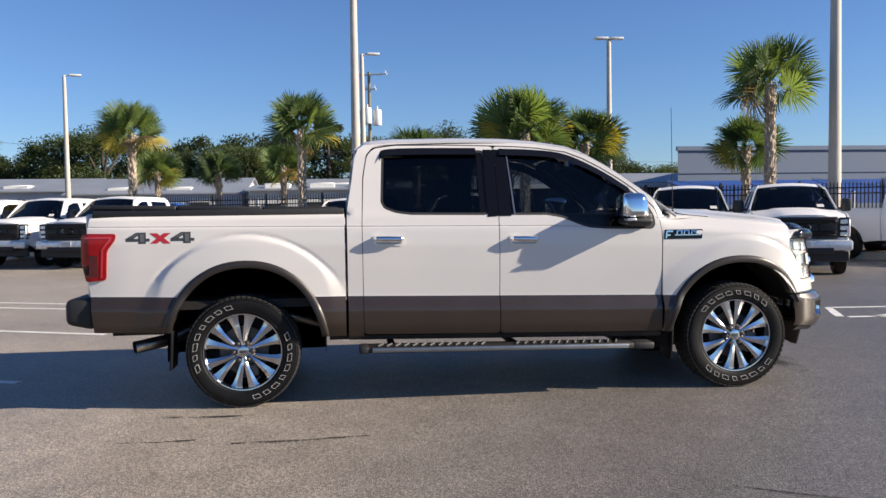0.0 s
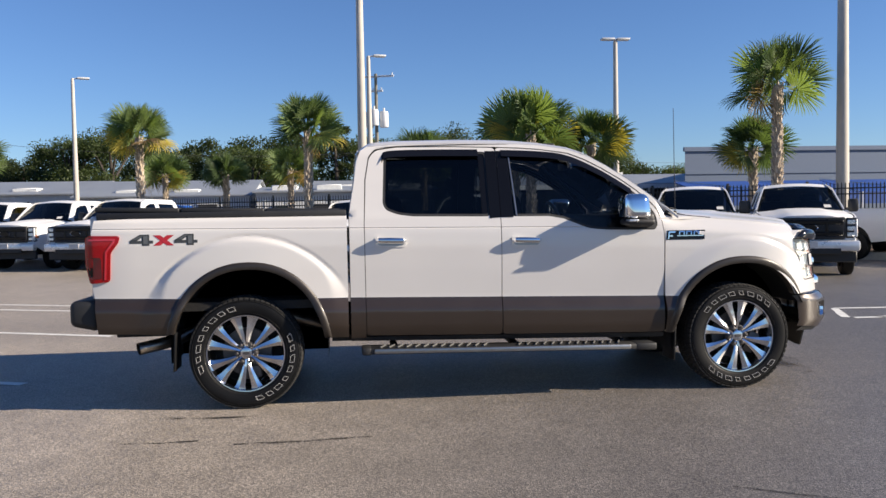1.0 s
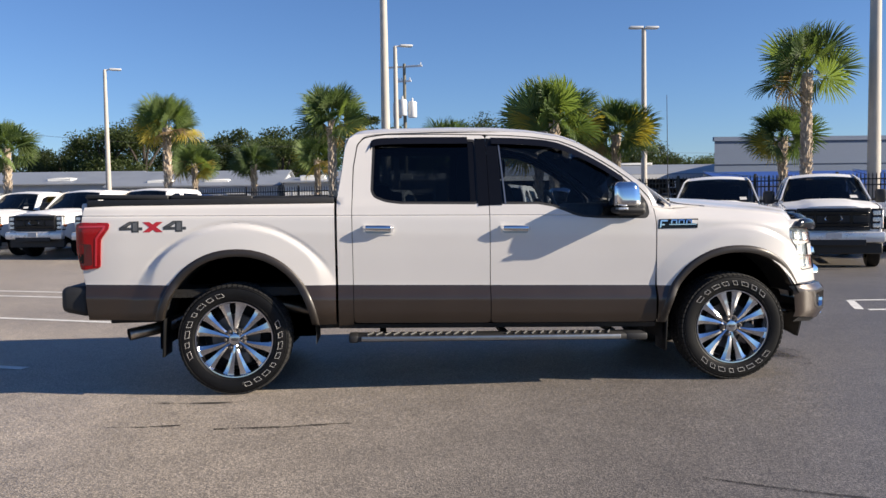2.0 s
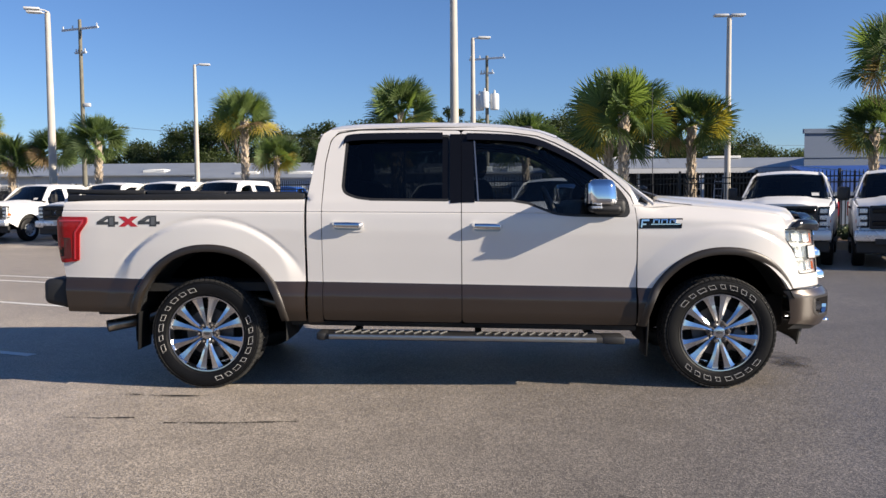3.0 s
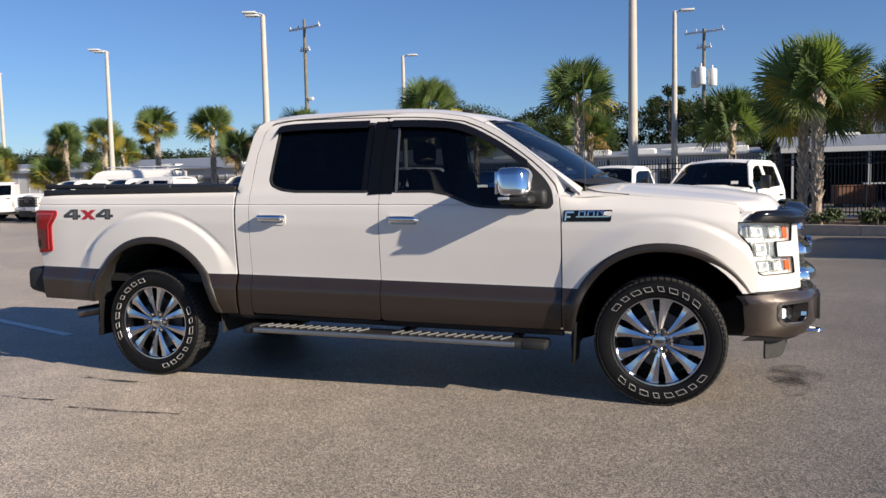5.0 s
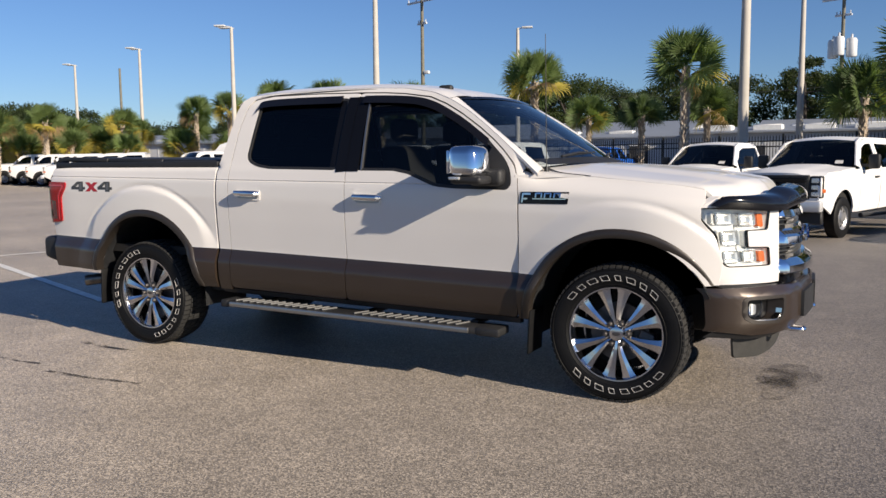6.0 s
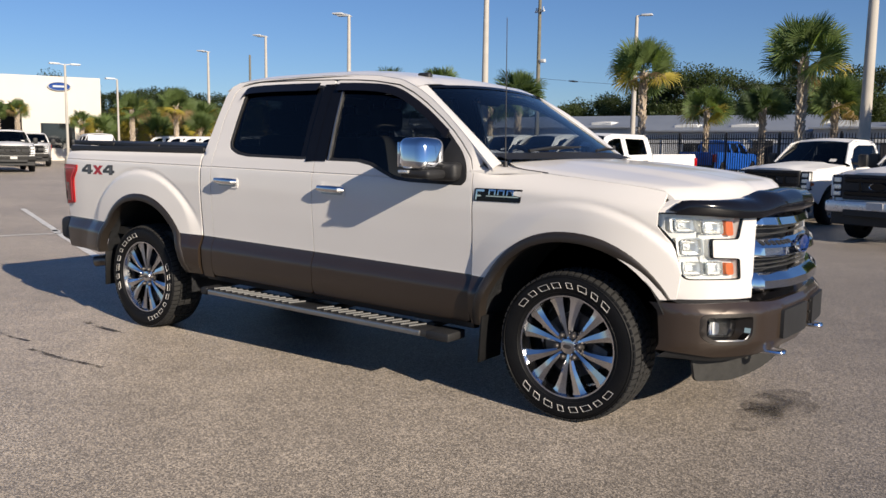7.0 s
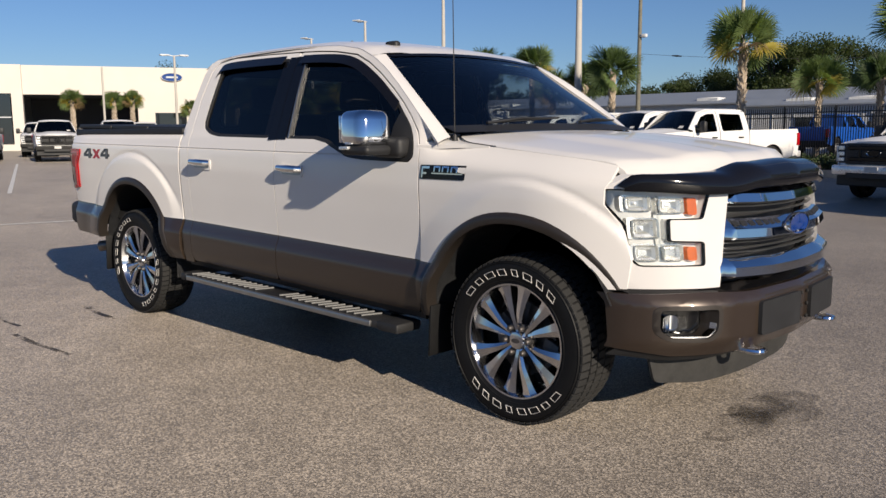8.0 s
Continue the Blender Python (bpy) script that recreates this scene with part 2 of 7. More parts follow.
def sheet(outline, f, holes=(), step=0.08, thick=None, split=None, out=(0, -1, 0), cuts=()):
    """A formed panel: the flat outline (u, v) is filled, cut fine and laid on the surface f(u, v); its rims turn in by the vector thick.
    split(u, v) > 0 gives the second material."""
    bm = bmesh.new()
    for loop in (outline, *holes):
        vs = [bm.verts.new((p[0], 0, p[1])) for p in loop]
        for a, b in zip(vs, vs[1:] + vs[:1]):
            bm.edges.new((a, b))
    bmesh.ops.triangle_fill(bm, use_beauty=True, use_dissolve=False, edges=bm.edges[:])
    us = [p[0] for p in outline]
    ws = [p[1] for p in outline]
    for lo, hi, ax in ((min(us), max(us), 0), (min(ws), max(ws), 2)):
        k = max(1, int(math.ceil((hi - lo) / step)))
        for i in range(1, k):
            co, no = [0, 0, 0], [0, 0, 0]
            co[ax], no[ax] = lo + (hi - lo) * i / k, 1
            bmesh.ops.bisect_plane(bm, geom=bm.verts[:] + bm.edges[:] + bm.faces[:], plane_co=co, plane_no=no, dist=1e-5)
    for co, no in cuts:
        bmesh.ops.bisect_plane(bm, geom=bm.verts[:] + bm.edges[:] + bm.faces[:], plane_co=(co[0], 0, co[1]), plane_no=(no[0], 0, no[1]), dist=1e-5)
    if split:
        co, no = split
        bmesh.ops.bisect_plane(bm, geom=bm.verts[:] + bm.edges[:] + bm.faces[:], plane_co=(co[0], 0, co[1]), plane_no=(no[0], 0, no[1]), dist=1e-5)
        for fc in bm.faces:
            c = fc.calc_center_median()
            if (c.x - co[0]) * no[0] + (c.z - co[1]) * no[1] < 0:
                fc.material_index = 1
    for v in bm.verts:
        v.co = Vector(f(v.co.x, v.co.z))
    bmesh.ops.recalc_face_normals(bm, faces=bm.faces[:])
    bm.normal_update()
    tot = sum((fc.normal * fc.calc_area() for fc in bm.faces), Vector())
    if tot.dot(Vector(out)) < 0:
        bmesh.ops.reverse_faces(bm, faces=bm.faces[:])
    if thick is not None:
        es = [e for e in bm.edges if e.is_boundary]
        r = bmesh.ops.extrude_edge_only(bm, edges=es)
        for g in r["geom"]:
            if isinstance(g, bmesh.types.BMVert):
                g.co += Vector(thick)
    return bm


def mirrored(bm):
    """A copy of the mesh on the other side of the plane y = 0."""
    b2 = bm.copy()
    for v in b2.verts:
        v.co.y = -v.co.y
    bmesh.ops.reverse_faces(b2, faces=b2.faces[:])
    return b2


def both(name, bm, material, parent, label="", **k):
    """The panel and its mirror image, two parts."""
    other = mirrored(bm)
    return part(name, bm, material, parent, label, **k), part(name, other, material, parent, label, **k)


def writing(text, size, depth=0.003, shear=0.0, spacing=1.0):
    cu = bpy.data.curves.new("writing", "FONT")
    cu.body, cu.size, cu.extrude, cu.shear, cu.space_character = text, size, depth, shear, spacing
    cu.align_x, cu.align_y = "CENTER", "CENTER"
    tmp = bpy.data.objects.new("writing", cu)
    scene.collection.objects.link(tmp)
    dg = bpy.context.evaluated_depsgraph_get()
    me = bpy.data.meshes.new_from_object(tmp.evaluated_get(dg))
    bpy.data.objects.remove(tmp)
    bm = bmesh.new()
    bm.from_mesh(me)
    bpy.data.meshes.remove(me)
    return bm



# ---- ground ----
def smooth01(a, b, x):
    t = min(1.0, max(0.0, (x - a) / (b - a)))
    return t * t * (3 - 2 * t)


def ground_z(x, y):
    """The lot falls a little towards the planted strip at its back."""
    n = 0.417 * (x - 6.8) + 0.909 * (y - 18.7)
    s = -0.909 * (x - 6.8) + 0.417 * (y - 18.7)
    depth = np.interp(s, (-26, -20, -5, 0, 3, 6, 12, 44, 60), (0, 0.13, 0.13, 0.21, 0.25, 0.23, 0.08, 0.08, 0))
    return float(-depth * smooth01(-12.6, -7.6, n) * (1 - smooth01(1.5, 3.5, n)))


bm = bmesh.new()
ticks = sorted(set([float(v) for v in np.linspace(-900, 900, 31)] + [float(v) for v in np.arange(-70, 70.1, 1.25)]))
grid = [[bm.verts.new((x, y, ground_z(x, y))) for x in ticks] for y in ticks]
for r0, r1 in zip(grid, grid[1:]):
    for i in range(len(ticks) - 1):
        bm.faces.new((r0[i], r0[i + 1], r1[i + 1], r1[i]))
solo("ground", bm, ASPHALT, "aged grey asphalt parking lot reaching the horizon", "ground", kind="structure")

# ---- the white pickup ----
HUB_Z, BLISTER = 0.395, 0.037
REAR_X, FRONT_X = 0.0, 3.683
Z_PROFILE = (0.43, 0.50, 0.58, 0.705, 0.765, 0.785, 1.00, 1.16, 1.272, 1.284, 1.345, 1.40, 1.60, 1.80, 1.86, 1.90)
W_PROFILE = (0.925, 0.962, 0.985, 0.990, 0.966, 0.958, 0.975, 0.983, 0.977, 0.970, 0.955, 0.930, 0.858, 0.775, 0.735, 0.68)


def rake(x, z):
    return z + 0.0225 * x * min(1.0, max(0.0, (1.45 - z) / 0.3))


def half_width(x, z, blister=0.0, roll=True):
    """How far the body's side stands from the middle plane."""
    zz = rake(x, z)
    w = sum(np.interp(zz + d, Z_PROFILE, W_PROFILE) for d in (-0.014, -0.007, 0, 0.007, 0.014)) / 5
    w -= 0.007 * max(0.0, 1 - abs(z + 0.01275 * x - 1.281) / 0.0055) * (1 - smooth01(2.95, 3.1, x))      # the crease along the belt
    if blister:
        for xc, zc, rc in ((0.045, 0.40, 0.812), (3.70, 0.36, 0.787)):
            r = math.hypot((x - xc) / 0.96, z - zc)
            up = smooth01(0.30, 0.80, (z - zc) / max(r, 0.01))           # crisp over the top, fading out at the sides
            if xc > 2:
                up *= smooth01(-0.65, 0.05, (x - xc) / max(r, 0.01))
            near, far = rc - 0.016 - 0.16 * (1 - up), rc + 0.010 + 0.10 * (1 - up)
            w += blister * (0.50 * (1 - smooth01(near, far, r)) + 0.50 * min(1.0, max(0.0, (rc - r) / 0.20))) * smooth01(0.42, 0.62, z)
            w -= 0.005 * up * math.exp(-((r - rc - 0.018) / 0.011) ** 2)
    if x > 3.75:
        w -= 0.115 * ((x - 3.75) / 0.5) ** 2.2
    if x < -0.7:
        w -= 0.02 * ((-0.7 - x) / 0.35) ** 2
    if roll and z > 1.0 and x > 3.0:                # the fender rolls over towards the bonnet
        top = 1.335 - 0.098 * max(0.0, x - 3.05)
        w -= 0.10 * smooth01(top - 0.13, top + 0.02, z) ** 1.6 * smooth01(3.03, 3.28, x)
    if roll and x < 0.76:
        w -= 0.03 * smooth01(1.335, 1.39, z)
    return w


def side(x, z):
    return (x, -half_width(x, z), z)


def side_wing(x, z):
    return (x, -half_width(x, z, BLISTER), z)


def arch(xc, zc, rx, rz, z_end0, z_end1, n=26):
    """Points of a wheel opening, from its front foot over the top to its rear foot."""
    a0 = math.asin((z_end0 - zc) / rz)
    a1 = math.pi - math.asin((z_end1 - zc) / rz)
    return [(xc + rx * math.copysign(abs(math.cos(a)) ** 0.92, math.cos(a)), zc + rz * math.sin(a)) for a in np.linspace(a0, a1, n)]


truck = thing("pickup_truck", "pearl white crew-cab pickup with bronze lower trim, parked on asphalt", "pickup truck")
IN = (0, 0.022, 0)
CREASE = [((0.0, 1.281 + d), (0.01275, 1.0)) for d in (-0.0055, 0.0, 0.0055)]
TWO = ((0.0, 0.792), (0.0225, 1.0))                 # the line between white and bronze

# bed side
o = [(0.742, 1.372), (0.742, 0.492)] + arch(0.045, 0.40, 0.535, 0.60, 0.492, 0.555) + [(-0.985, 0.565), (-1.005, 0.80), (-1.030, 1.00), (-1.020, 1.20), (-0.995, 1.392)]
both("bed_side", sheet(o, side_wing, step=0.0125, thick=IN, split=TWO, cuts=CREASE), [PAINT, BRONZE], truck)
# front wing
o = [(3.098, 1.320), (3.098, 0.447)] + [(3.16, 0.445)] + arch(3.70, 0.375, 0.545, 0.585, 0.70, 0.447)[::-1] + [(4.235, 0.70), (4.250, 0.83), (4.215, 0.95), (4.135, 1.06), (4.135, 1.130), (4.150, 1.165), (4.140, 1.225)]
o += [(4.05, 1.239), (3.9, 1.256), (3.6, 1.286), (3.3, 1.316)]
both("front_wing", sheet(o, side_wing, step=0.0125, thick=IN, split=TWO), [PAINT, BRONZE], truck)

# cab frame and doors
roof_line = [(0.800, 1.60), (0.822, 1.76), (0.85, 1.835), (0.90, 1.868), (1.10, 1.885), (1.60, 1.892), (1.95, 1.887), (2.20, 1.872), (2.42, 1.838), (2.58, 1.775), (2.70, 1.707), (2.83, 1.618), (2.95, 1.527), (3.05, 1.447), (3.14, 1.372), (3.098, 1.325)]
rear_door = [(0.871, 0.498), (0.869, 1.30), (0.885, 1.62), (0.915, 1.785), (0.965, 1.838), (1.12, 1.860), (1.50, 1.860), (1.856, 1.851), (1.858, 1.35), (1.858, 0.475)]
front_door = [(1.8635, 0.475), (1.8635, 1.35), (1.861, 1.851), (2.05, 1.843), (2.20, 1.831), (2.405, 1.800), (2.53, 1.750), (2.655, 1.682), (2.795, 1.592), (2.895, 1.517), (2.97, 1.452), (3.046, 1.368), (3.078, 1.28), (3.089, 1.18), (3.089, 0.452)]


def grown(pts, d):
    """The outline moved outwards by d."""
    out = []
    area = sum(a[0] * b[1] - b[0] * a[1] for a, b in zip(pts, pts[1:] + pts[:1]))
    s = 1 if area > 0 else -1
    m = len(pts)
    for i in range(m):
        a, b, c = Vector(pts[i - 1]), Vector(pts[i]), Vector(pts[(i + 1) % m])
        n1 = Vector(((b - a).y, -(b - a).x)).normalized() * s
        n2 = Vector(((c - b).y, -(c - b).x)).normalized() * s
        nn = (n1 + n2)
        nn = nn / max(0.5, nn.length_squared / 2)
        out.append((b.x + nn.x * d, b.y + nn.y * d))
    return out


rw = rounded([(1.002, 1.440), (1.025, 1.396), (1.105, 1.362), (1.22, 1.347), (1.790, 1.337), (1.790, 1.822), (1.065, 1.826), (1.022, 1.795)], 0.04)
fw = rounded([(1.930, 1.335), (2.22, 1.332), (2.33, 1.312), (2.43, 1.272), (2.52, 1.236), (2.66, 1.224), (3.02, 1.217), (3.045, 1.25), (3.035, 1.33), (2.985, 1.41), (2.86, 1.525), (2.72, 1.620), (2.56, 1.710), (2.40, 1.780), (2.20, 1.806), (1.930, 1.818)], 0.05)
both_doors = rounded([(0.867, 0.490), (0.864, 1.30), (0.877, 1.62), (0.908, 1.79), (0.957, 1.848), (1.11, 1.868), (1.50, 1.868), (1.86, 1.859), (2.05, 1.851), (2.20, 1.839), (2.41, 1.808), (2.535, 1.758), (2.66, 1.690), (2.80, 1.600), (2.90, 1.525), (2.975, 1.460), (3.054, 1.374), (3.084, 1.28), (3.094, 1.18), (3.094, 0.46)], 0.02)
sill = [(0.760, 0.455), (0.760, 0.487), (3.094, 0.444), (3.094, 0.41)]
dl = [p for p in both_doors if p[1] > 0.5]
o = [(0.760, 0.482), (0.760, 1.37)] + roof_line[:-1] + [(3.105, 1.33)] + dl[::-1] + [(0.866, 0.482)]
both("cab_frame", sheet(o, side, step=0.03, thick=(0, 0.05, 0), split=TWO, cuts=CREASE), [PAINT, BRONZE], truck)
both("sill", sheet(sill, lambda x, z: (x, -half_width(x, z) + 0.02, z), step=0.2, thick=(0, 0.05, 0)), BLACK, truck)
rdoor = both("rear_door", sheet(rounded(rear_door, 0.03), side, holes=[rw], step=0.024, thick=IN, split=TWO, cuts=CREASE), [PAINT, BRONZE], truck)
fdoor = both("front_door", sheet(rounded(front_door, 0.03), side, holes=[fw], step=0.024, thick=IN, split=TWO, cuts=CREASE), [PAINT, BRONZE], truck)
# dark jamb behind the door gaps
jamb = [(0.80, 0.50), (0.80, 1.33), (3.07, 1.20), (3.07, 0.48)]
both("door_jamb", sheet(jamb, lambda x, z: (x, -half_width(x, z) + 0.035, z), step=0.15), BLACK, truck)


# windows
def inset(k):
    return lambda x, z: (x, -half_width(x, z) + k, z)


for door, shape, gl in ((rdoor, rw, PRIVACY), (fdoor, fw, TINTED)):
    pane = sheet(grown(shape, 0.012), inset(0.013), step=0.12)
    other = mirrored(pane)
    part("window_pane", pane, gl, door[0])
    part("window_pane", other, gl, door[1])
    seal = sheet(grown(shape, 0.003), inset(0.002), holes=[grown(shape, -0.018)], step=0.09, thick=IN)
    other = mirrored(seal)
    part("window_seal", seal, BLACK, door[0])
    part("window_seal", other, BLACK, door[1])
post = [(1.725, 1.34), (1.725, 1.815), (1.788, 1.815), (1.788, 1.34)]
pr = sheet(post, inset(0.004), step=0.1, thick=IN)
p2 = mirrored(pr)
part("pillar_cover", pr, GLOSS_BLACK, rdoor[0])
part("pillar_cover", p2, GLOSS_BLACK, rdoor[1])
pillar = [(1.78, 1.325), (1.78, 1.826), (1.8588, 1.826), (1.8595, 1.330)]
pr = sheet(pillar, inset(-0.004), step=0.1, thick=IN)
p2 = mirrored(pr)
part("pillar_cover", pr, GLOSS_BLACK, rdoor[0])
part("pillar_cover", p2, GLOSS_BLACK, rdoor[1])
pillar = [(1.8625, 1.330), (1.8615, 1.828), (1.945, 1.822), (1.955, 1.330)]
pr = sheet(pillar, inset(-0.004), step=0.1, thick=IN)
p2 = mirrored(pr)
part("pillar_cover", pr, GLOSS_BLACK, fdoor[0])
part("pillar_cover", p2, GLOSS_BLACK, fdoor[1])
# chrome edge of the front door glass
both("glass_edge", sheet([(1.975, 1.34), (1.950, 1.775), (1.959, 1.775), (1.985, 1.34)], inset(-0.006), step=0.1, thick=IN), ALU, truck)
# dark inner door cards and pillar trim
card = [(0.80, 0.55), (0.80, 1.60), (0.87, 1.80), (0.95, 1.862), (1.60, 1.872), (2.05, 1.852), (2.22, 1.836), (2.42, 1.80), (2.56, 1.74), (2.70, 1.655), (2.83, 1.568), (2.93, 1.49), (3.045, 1.37), (3.06, 0.55)]
both("door_card", sheet(card, inset(0.048), holes=[grown(rw, 0.004), grown(fw, 0.004)], step=0.12), SEAT, truck)
# quarter glass and mirror sail
sail = rounded([(2.86, 1.229), (3.015, 1.223), (3.038, 1.25), (3.028, 1.33), (2.98, 1.408), (2.90, 1.482), (2.86, 1.40)], 0.02)
pr = sheet(sail, inset(-0.003), step=0.08, thick=IN)
p2 = mirrored(pr)
part("mirror_sail", pr, BLACK, fdoor[0])
part("mirror_sail", p2, BLACK, fdoor[1])


# rain visors over the windows
def visor(pts, drop, lift=0.028):
    bm = bmesh.new()
    rows = []
    for x, z in pts:
        w0, w1 = half_width(x, z), half_width(x, z - drop)
        rows.append([bm.verts.new(p) for p in ((x, -w0 - 0.002, z), (x, -w0 - lift * 0.7, z - 0.012), (x, -w1 - lift, z - drop), (x, -w1 - lift + 0.004, z - drop), (x, -w0 + 0.004, z - 0.014))])
    for a, b in zip(rows, rows[1:]):
        for i in range(4):
            bm.faces.new((a[i], b[i], b[i + 1], a[i + 1]))
    for r in (rows[0], rows[-1]):
        bm.faces.new(r)
    bmesh.ops.recalc_face_normals(bm, faces=bm.faces[:])
    return bm


both("rain_visor", visor([(p.x, p.y) for p in smooth_path([(1.005, 1.795, 0), (1.05, 1.832, 0), (1.30, 1.842, 0), (1.725, 1.840, 0)], 5)], 0.052, 0.018), SMOKE, truck, "smoked rain visor")
both("rain_visor", visor([(p.x, p.y) for p in smooth_path([(1.90, 1.834, 0), (2.10, 1.827, 0), (2.30, 1.810, 0), (2.43, 1.778, 0), (2.55, 1.724, 0), (2.70, 1.640, 0), (2.865, 1.528, 0)], 5)], 0.050, 0.018), SMOKE, truck, "smoked rain visor")

# roof
def roof_z(x, y):
    edge = np.interp(x, (0.80, 0.85, 0.90, 1.10, 1.60, 1.95, 2.20, 2.42, 2.545), (1.79, 1.835, 1.868, 1.885, 1.892, 1.887, 1.872, 1.838, 1.790))
    return edge + (0.062 - 0.030 * smooth01(1.9, 2.545, x)) * (1 - (abs(y) / 0.78) ** 2.6) * smooth01(0.74, 0.98, x) + 0.008 * smooth01(0.5, 0.6, abs(y)) * smooth01(0.76, 0.70, abs(y))


def roof(u, v):
    """u along the cab, v across (-1 to 1)."""
    hw = half_width(u, roof_z(u, 0.78)) + 0.003
    x = u + (0.075 * smooth01(2.05, 2.545, u)) * (1 - v * v)
    return (x, v * hw, roof_z(u, v * 0.78))


part("roof_panel", sheet([(0.815, -1), (0.815, 1), (2.545, 1), (2.545, -1)], roof, step=0.05, out=(0, 0, 1)), PAINT, truck)


# windscreen
def screen(u, v):
    """u across, v from the cowl (0) up to the roof (1)."""
    k = 1 - u * u
    lo = Vector((3.172 + 0.150 * k, 0.875 * u, 1.362 + 0.008 * k))
    hi = Vector((2.553 + 0.075 * k, 0.702 * u, 1.797 + 0.028 * k))
    p = lo.lerp(hi, v)
    p.x += 0.014 * math.sin(math.pi * v) * k
    p.z += 0.014 * math.sin(math.pi * v) * k
    return p


part("windscreen", sheet([(-0.985, 0.0), (-0.985, 1.0), (0.985, 1.0), (0.985, 0.0)], screen, step=0.1, out=(1, 0, 1)), CLEAR, truck)
for s in (-1, 1):
    bm = bmesh.new()
    rows = []
    lining = []
    rl = roof_line[7:15] + [(3.30, 1.239)]
    for v in np.linspace(-0.05, 1.0, 17):
        p = screen(s * 0.985, v)
        zb = np.interp(p.x, [q[0] for q in rl], [q[1] for q in rl])
        a = Vector((p.x, s * (half_width(min(p.x, 3.09), zb, roll=False) + 0.002), zb))
        rows.append([bm.verts.new(q) for q in (a + Vector((0, 0, -0.02)), a, p.lerp(a, 0.55) + Vector((0.004, 0, 0.006)), p + Vector((0.004, 0, 0.004)), p - Vector((0.008, 0, 0.010)))])
        inner = Vector((0, -s * 0.05, 0))
        lining.append((p + Vector((0.001, -s * 0.012, -0.002)), p + inner - Vector((0.03, 0, 0.03)), a + inner * 0.8 - Vector((0.02, 0, 0.05)), a + inner * 0.25 - Vector((0, 0, 0.035))))
    for a, b in zip(rows, rows[1:]):
        for i in range(4):
            bm.faces.new((a[i], b[i], b[i + 1], a[i + 1]))
    bmesh.ops.recalc_face_normals(bm, faces=bm.faces[:])
    bm.normal_update()
    if sum(f.normal.z * f.calc_area() for f in bm.faces) < 0:
        bmesh.ops.reverse_faces(bm, faces=bm.faces[:])
    upright = part("windscreen_pillar", bm, PAINT, truck)
    bm = bmesh.new()
    rows = [[bm.verts.new(q) for q in r] for r in lining[1:]]
    for a, b in zip(rows, rows[1:]):
        for i in range(3):
            bm.faces.new((a[i], b[i], b[i + 1], a[i + 1]))
    bmesh.ops.recalc_face_normals(bm, faces=bm.faces[:])
    part("pillar_lining", bm, SEAT, upright, "dark inner pillar lining")
top = [(u, 1.0) for u in np.linspace(-0.985, 0.985, 14)] + [(u, 0.955 + 0.01 * abs(u)) for u in np.linspace(0.985, -0.985, 14)]
part("windscreen_band", sheet(top, lambda u, v: screen(u, v) + Vector((0.003, 0, 0.003)), step=0.2, out=(1, 0, 1)), GLOSS_BLACK, truck)
# black cowl, wipers
cow = [(u, 0.0) for u in np.linspace(-0.985, 0.985, 12)] + [(u, 0.075) for u in np.linspace(0.985, -0.985, 12)]
part("cowl", sheet(cow, lambda u, v: screen(u, v) + Vector((0.006 + (0.075 - v) * 0.8, 0, 0.004)), step=0.1, out=(1, 0, 1)), BLACK, truck)
for y0 in (-0.62, 0.12):
    a, b = screen(y0 / 0.875, 0.05) + Vector((0.02, 0, 0.025)), screen((y0 + 0.52) / 0.875, 0.10) + Vector((0.012, 0, 0.02))
    w = part("wiper", tubed([a, a.lerp(b, 0.5) + Vector((0.01, 0, 0.012)), b], [0.009, 0.007, 0.005], n=6), BLACK, truck)
    part("blade", tubed([a.lerp(b, 0.15), b + (b - a) * 0.12], 0.006, n=5), BLACK, w)

# cab back with its window
bm = sheet([(-0.93, 0.50), (-0.93, 1.37), (-0.72, 1.84), (0.72, 1.84), (0.93, 1.37), (0.93, 0.50)], lambda u, v: (0.768 + 0.06 * smooth01(1.4, 1.85, v), u, v), holes=[rounded([(-0.66, 1.42), (-0.60, 1.76), (0.60, 1.76), (0.66, 1.42)], 0.05)], step=0.2, thick=(0.03, 0, 0), out=(-1, 0, 0))
part("cab_back", bm, PAINT, truck)
part("rear_window", sheet(rounded([(-0.67, 1.41), (-0.61, 1.77), (0.61, 1.77), (0.67, 1.41)], 0.05), lambda u, v: (0.782 + 0.06 * smooth01(1.4, 1.85, v), u, v), step=0.3, out=(-1, 0, 0)), PRIVACY, truck)


# bonnet
def nose(y):
    """The bonnet's front edge."""
    return 4.46 - 0.26 * (abs(y) / 0.85) ** 2.6


def bonnet(u, v):
    """u across, v from cowl (0) to nose (1)."""
    y = u * np.interp(3.145 + 1.063 * v, (3.15, 3.3, 3.6, 3.9, 4.0, 4.1, 4.2, 4.3), (0.872, 0.860, 0.865, 0.861, 0.846, 0.823, 0.793, 0.755))
    x0 = 3.145 + 0.17 * (1 - u * u)
    x = x0 + (nose(y) - x0) * v
    edge = 1.352 - 0.100 * (x - 3.05) - 0.020 * smooth01(4.0, 4.45, x)
    crown = 0.052 * (1 - abs(u) ** 2.4)
    bulge = (0.018 * smooth01(0.70, 0.54, abs(u) + 0.10 * (1 - v)) - 0.008 * smooth01(0.32, 0.20, abs(u))) * smooth01(0.0, 0.45, v)
    drop = 0.10 * smooth01(0.88, 1.0, v) ** 2
    return (x, y, edge + crown + bulge - drop - 0.008 * smooth01(0.92, 1.0, abs(u)) ** 2)


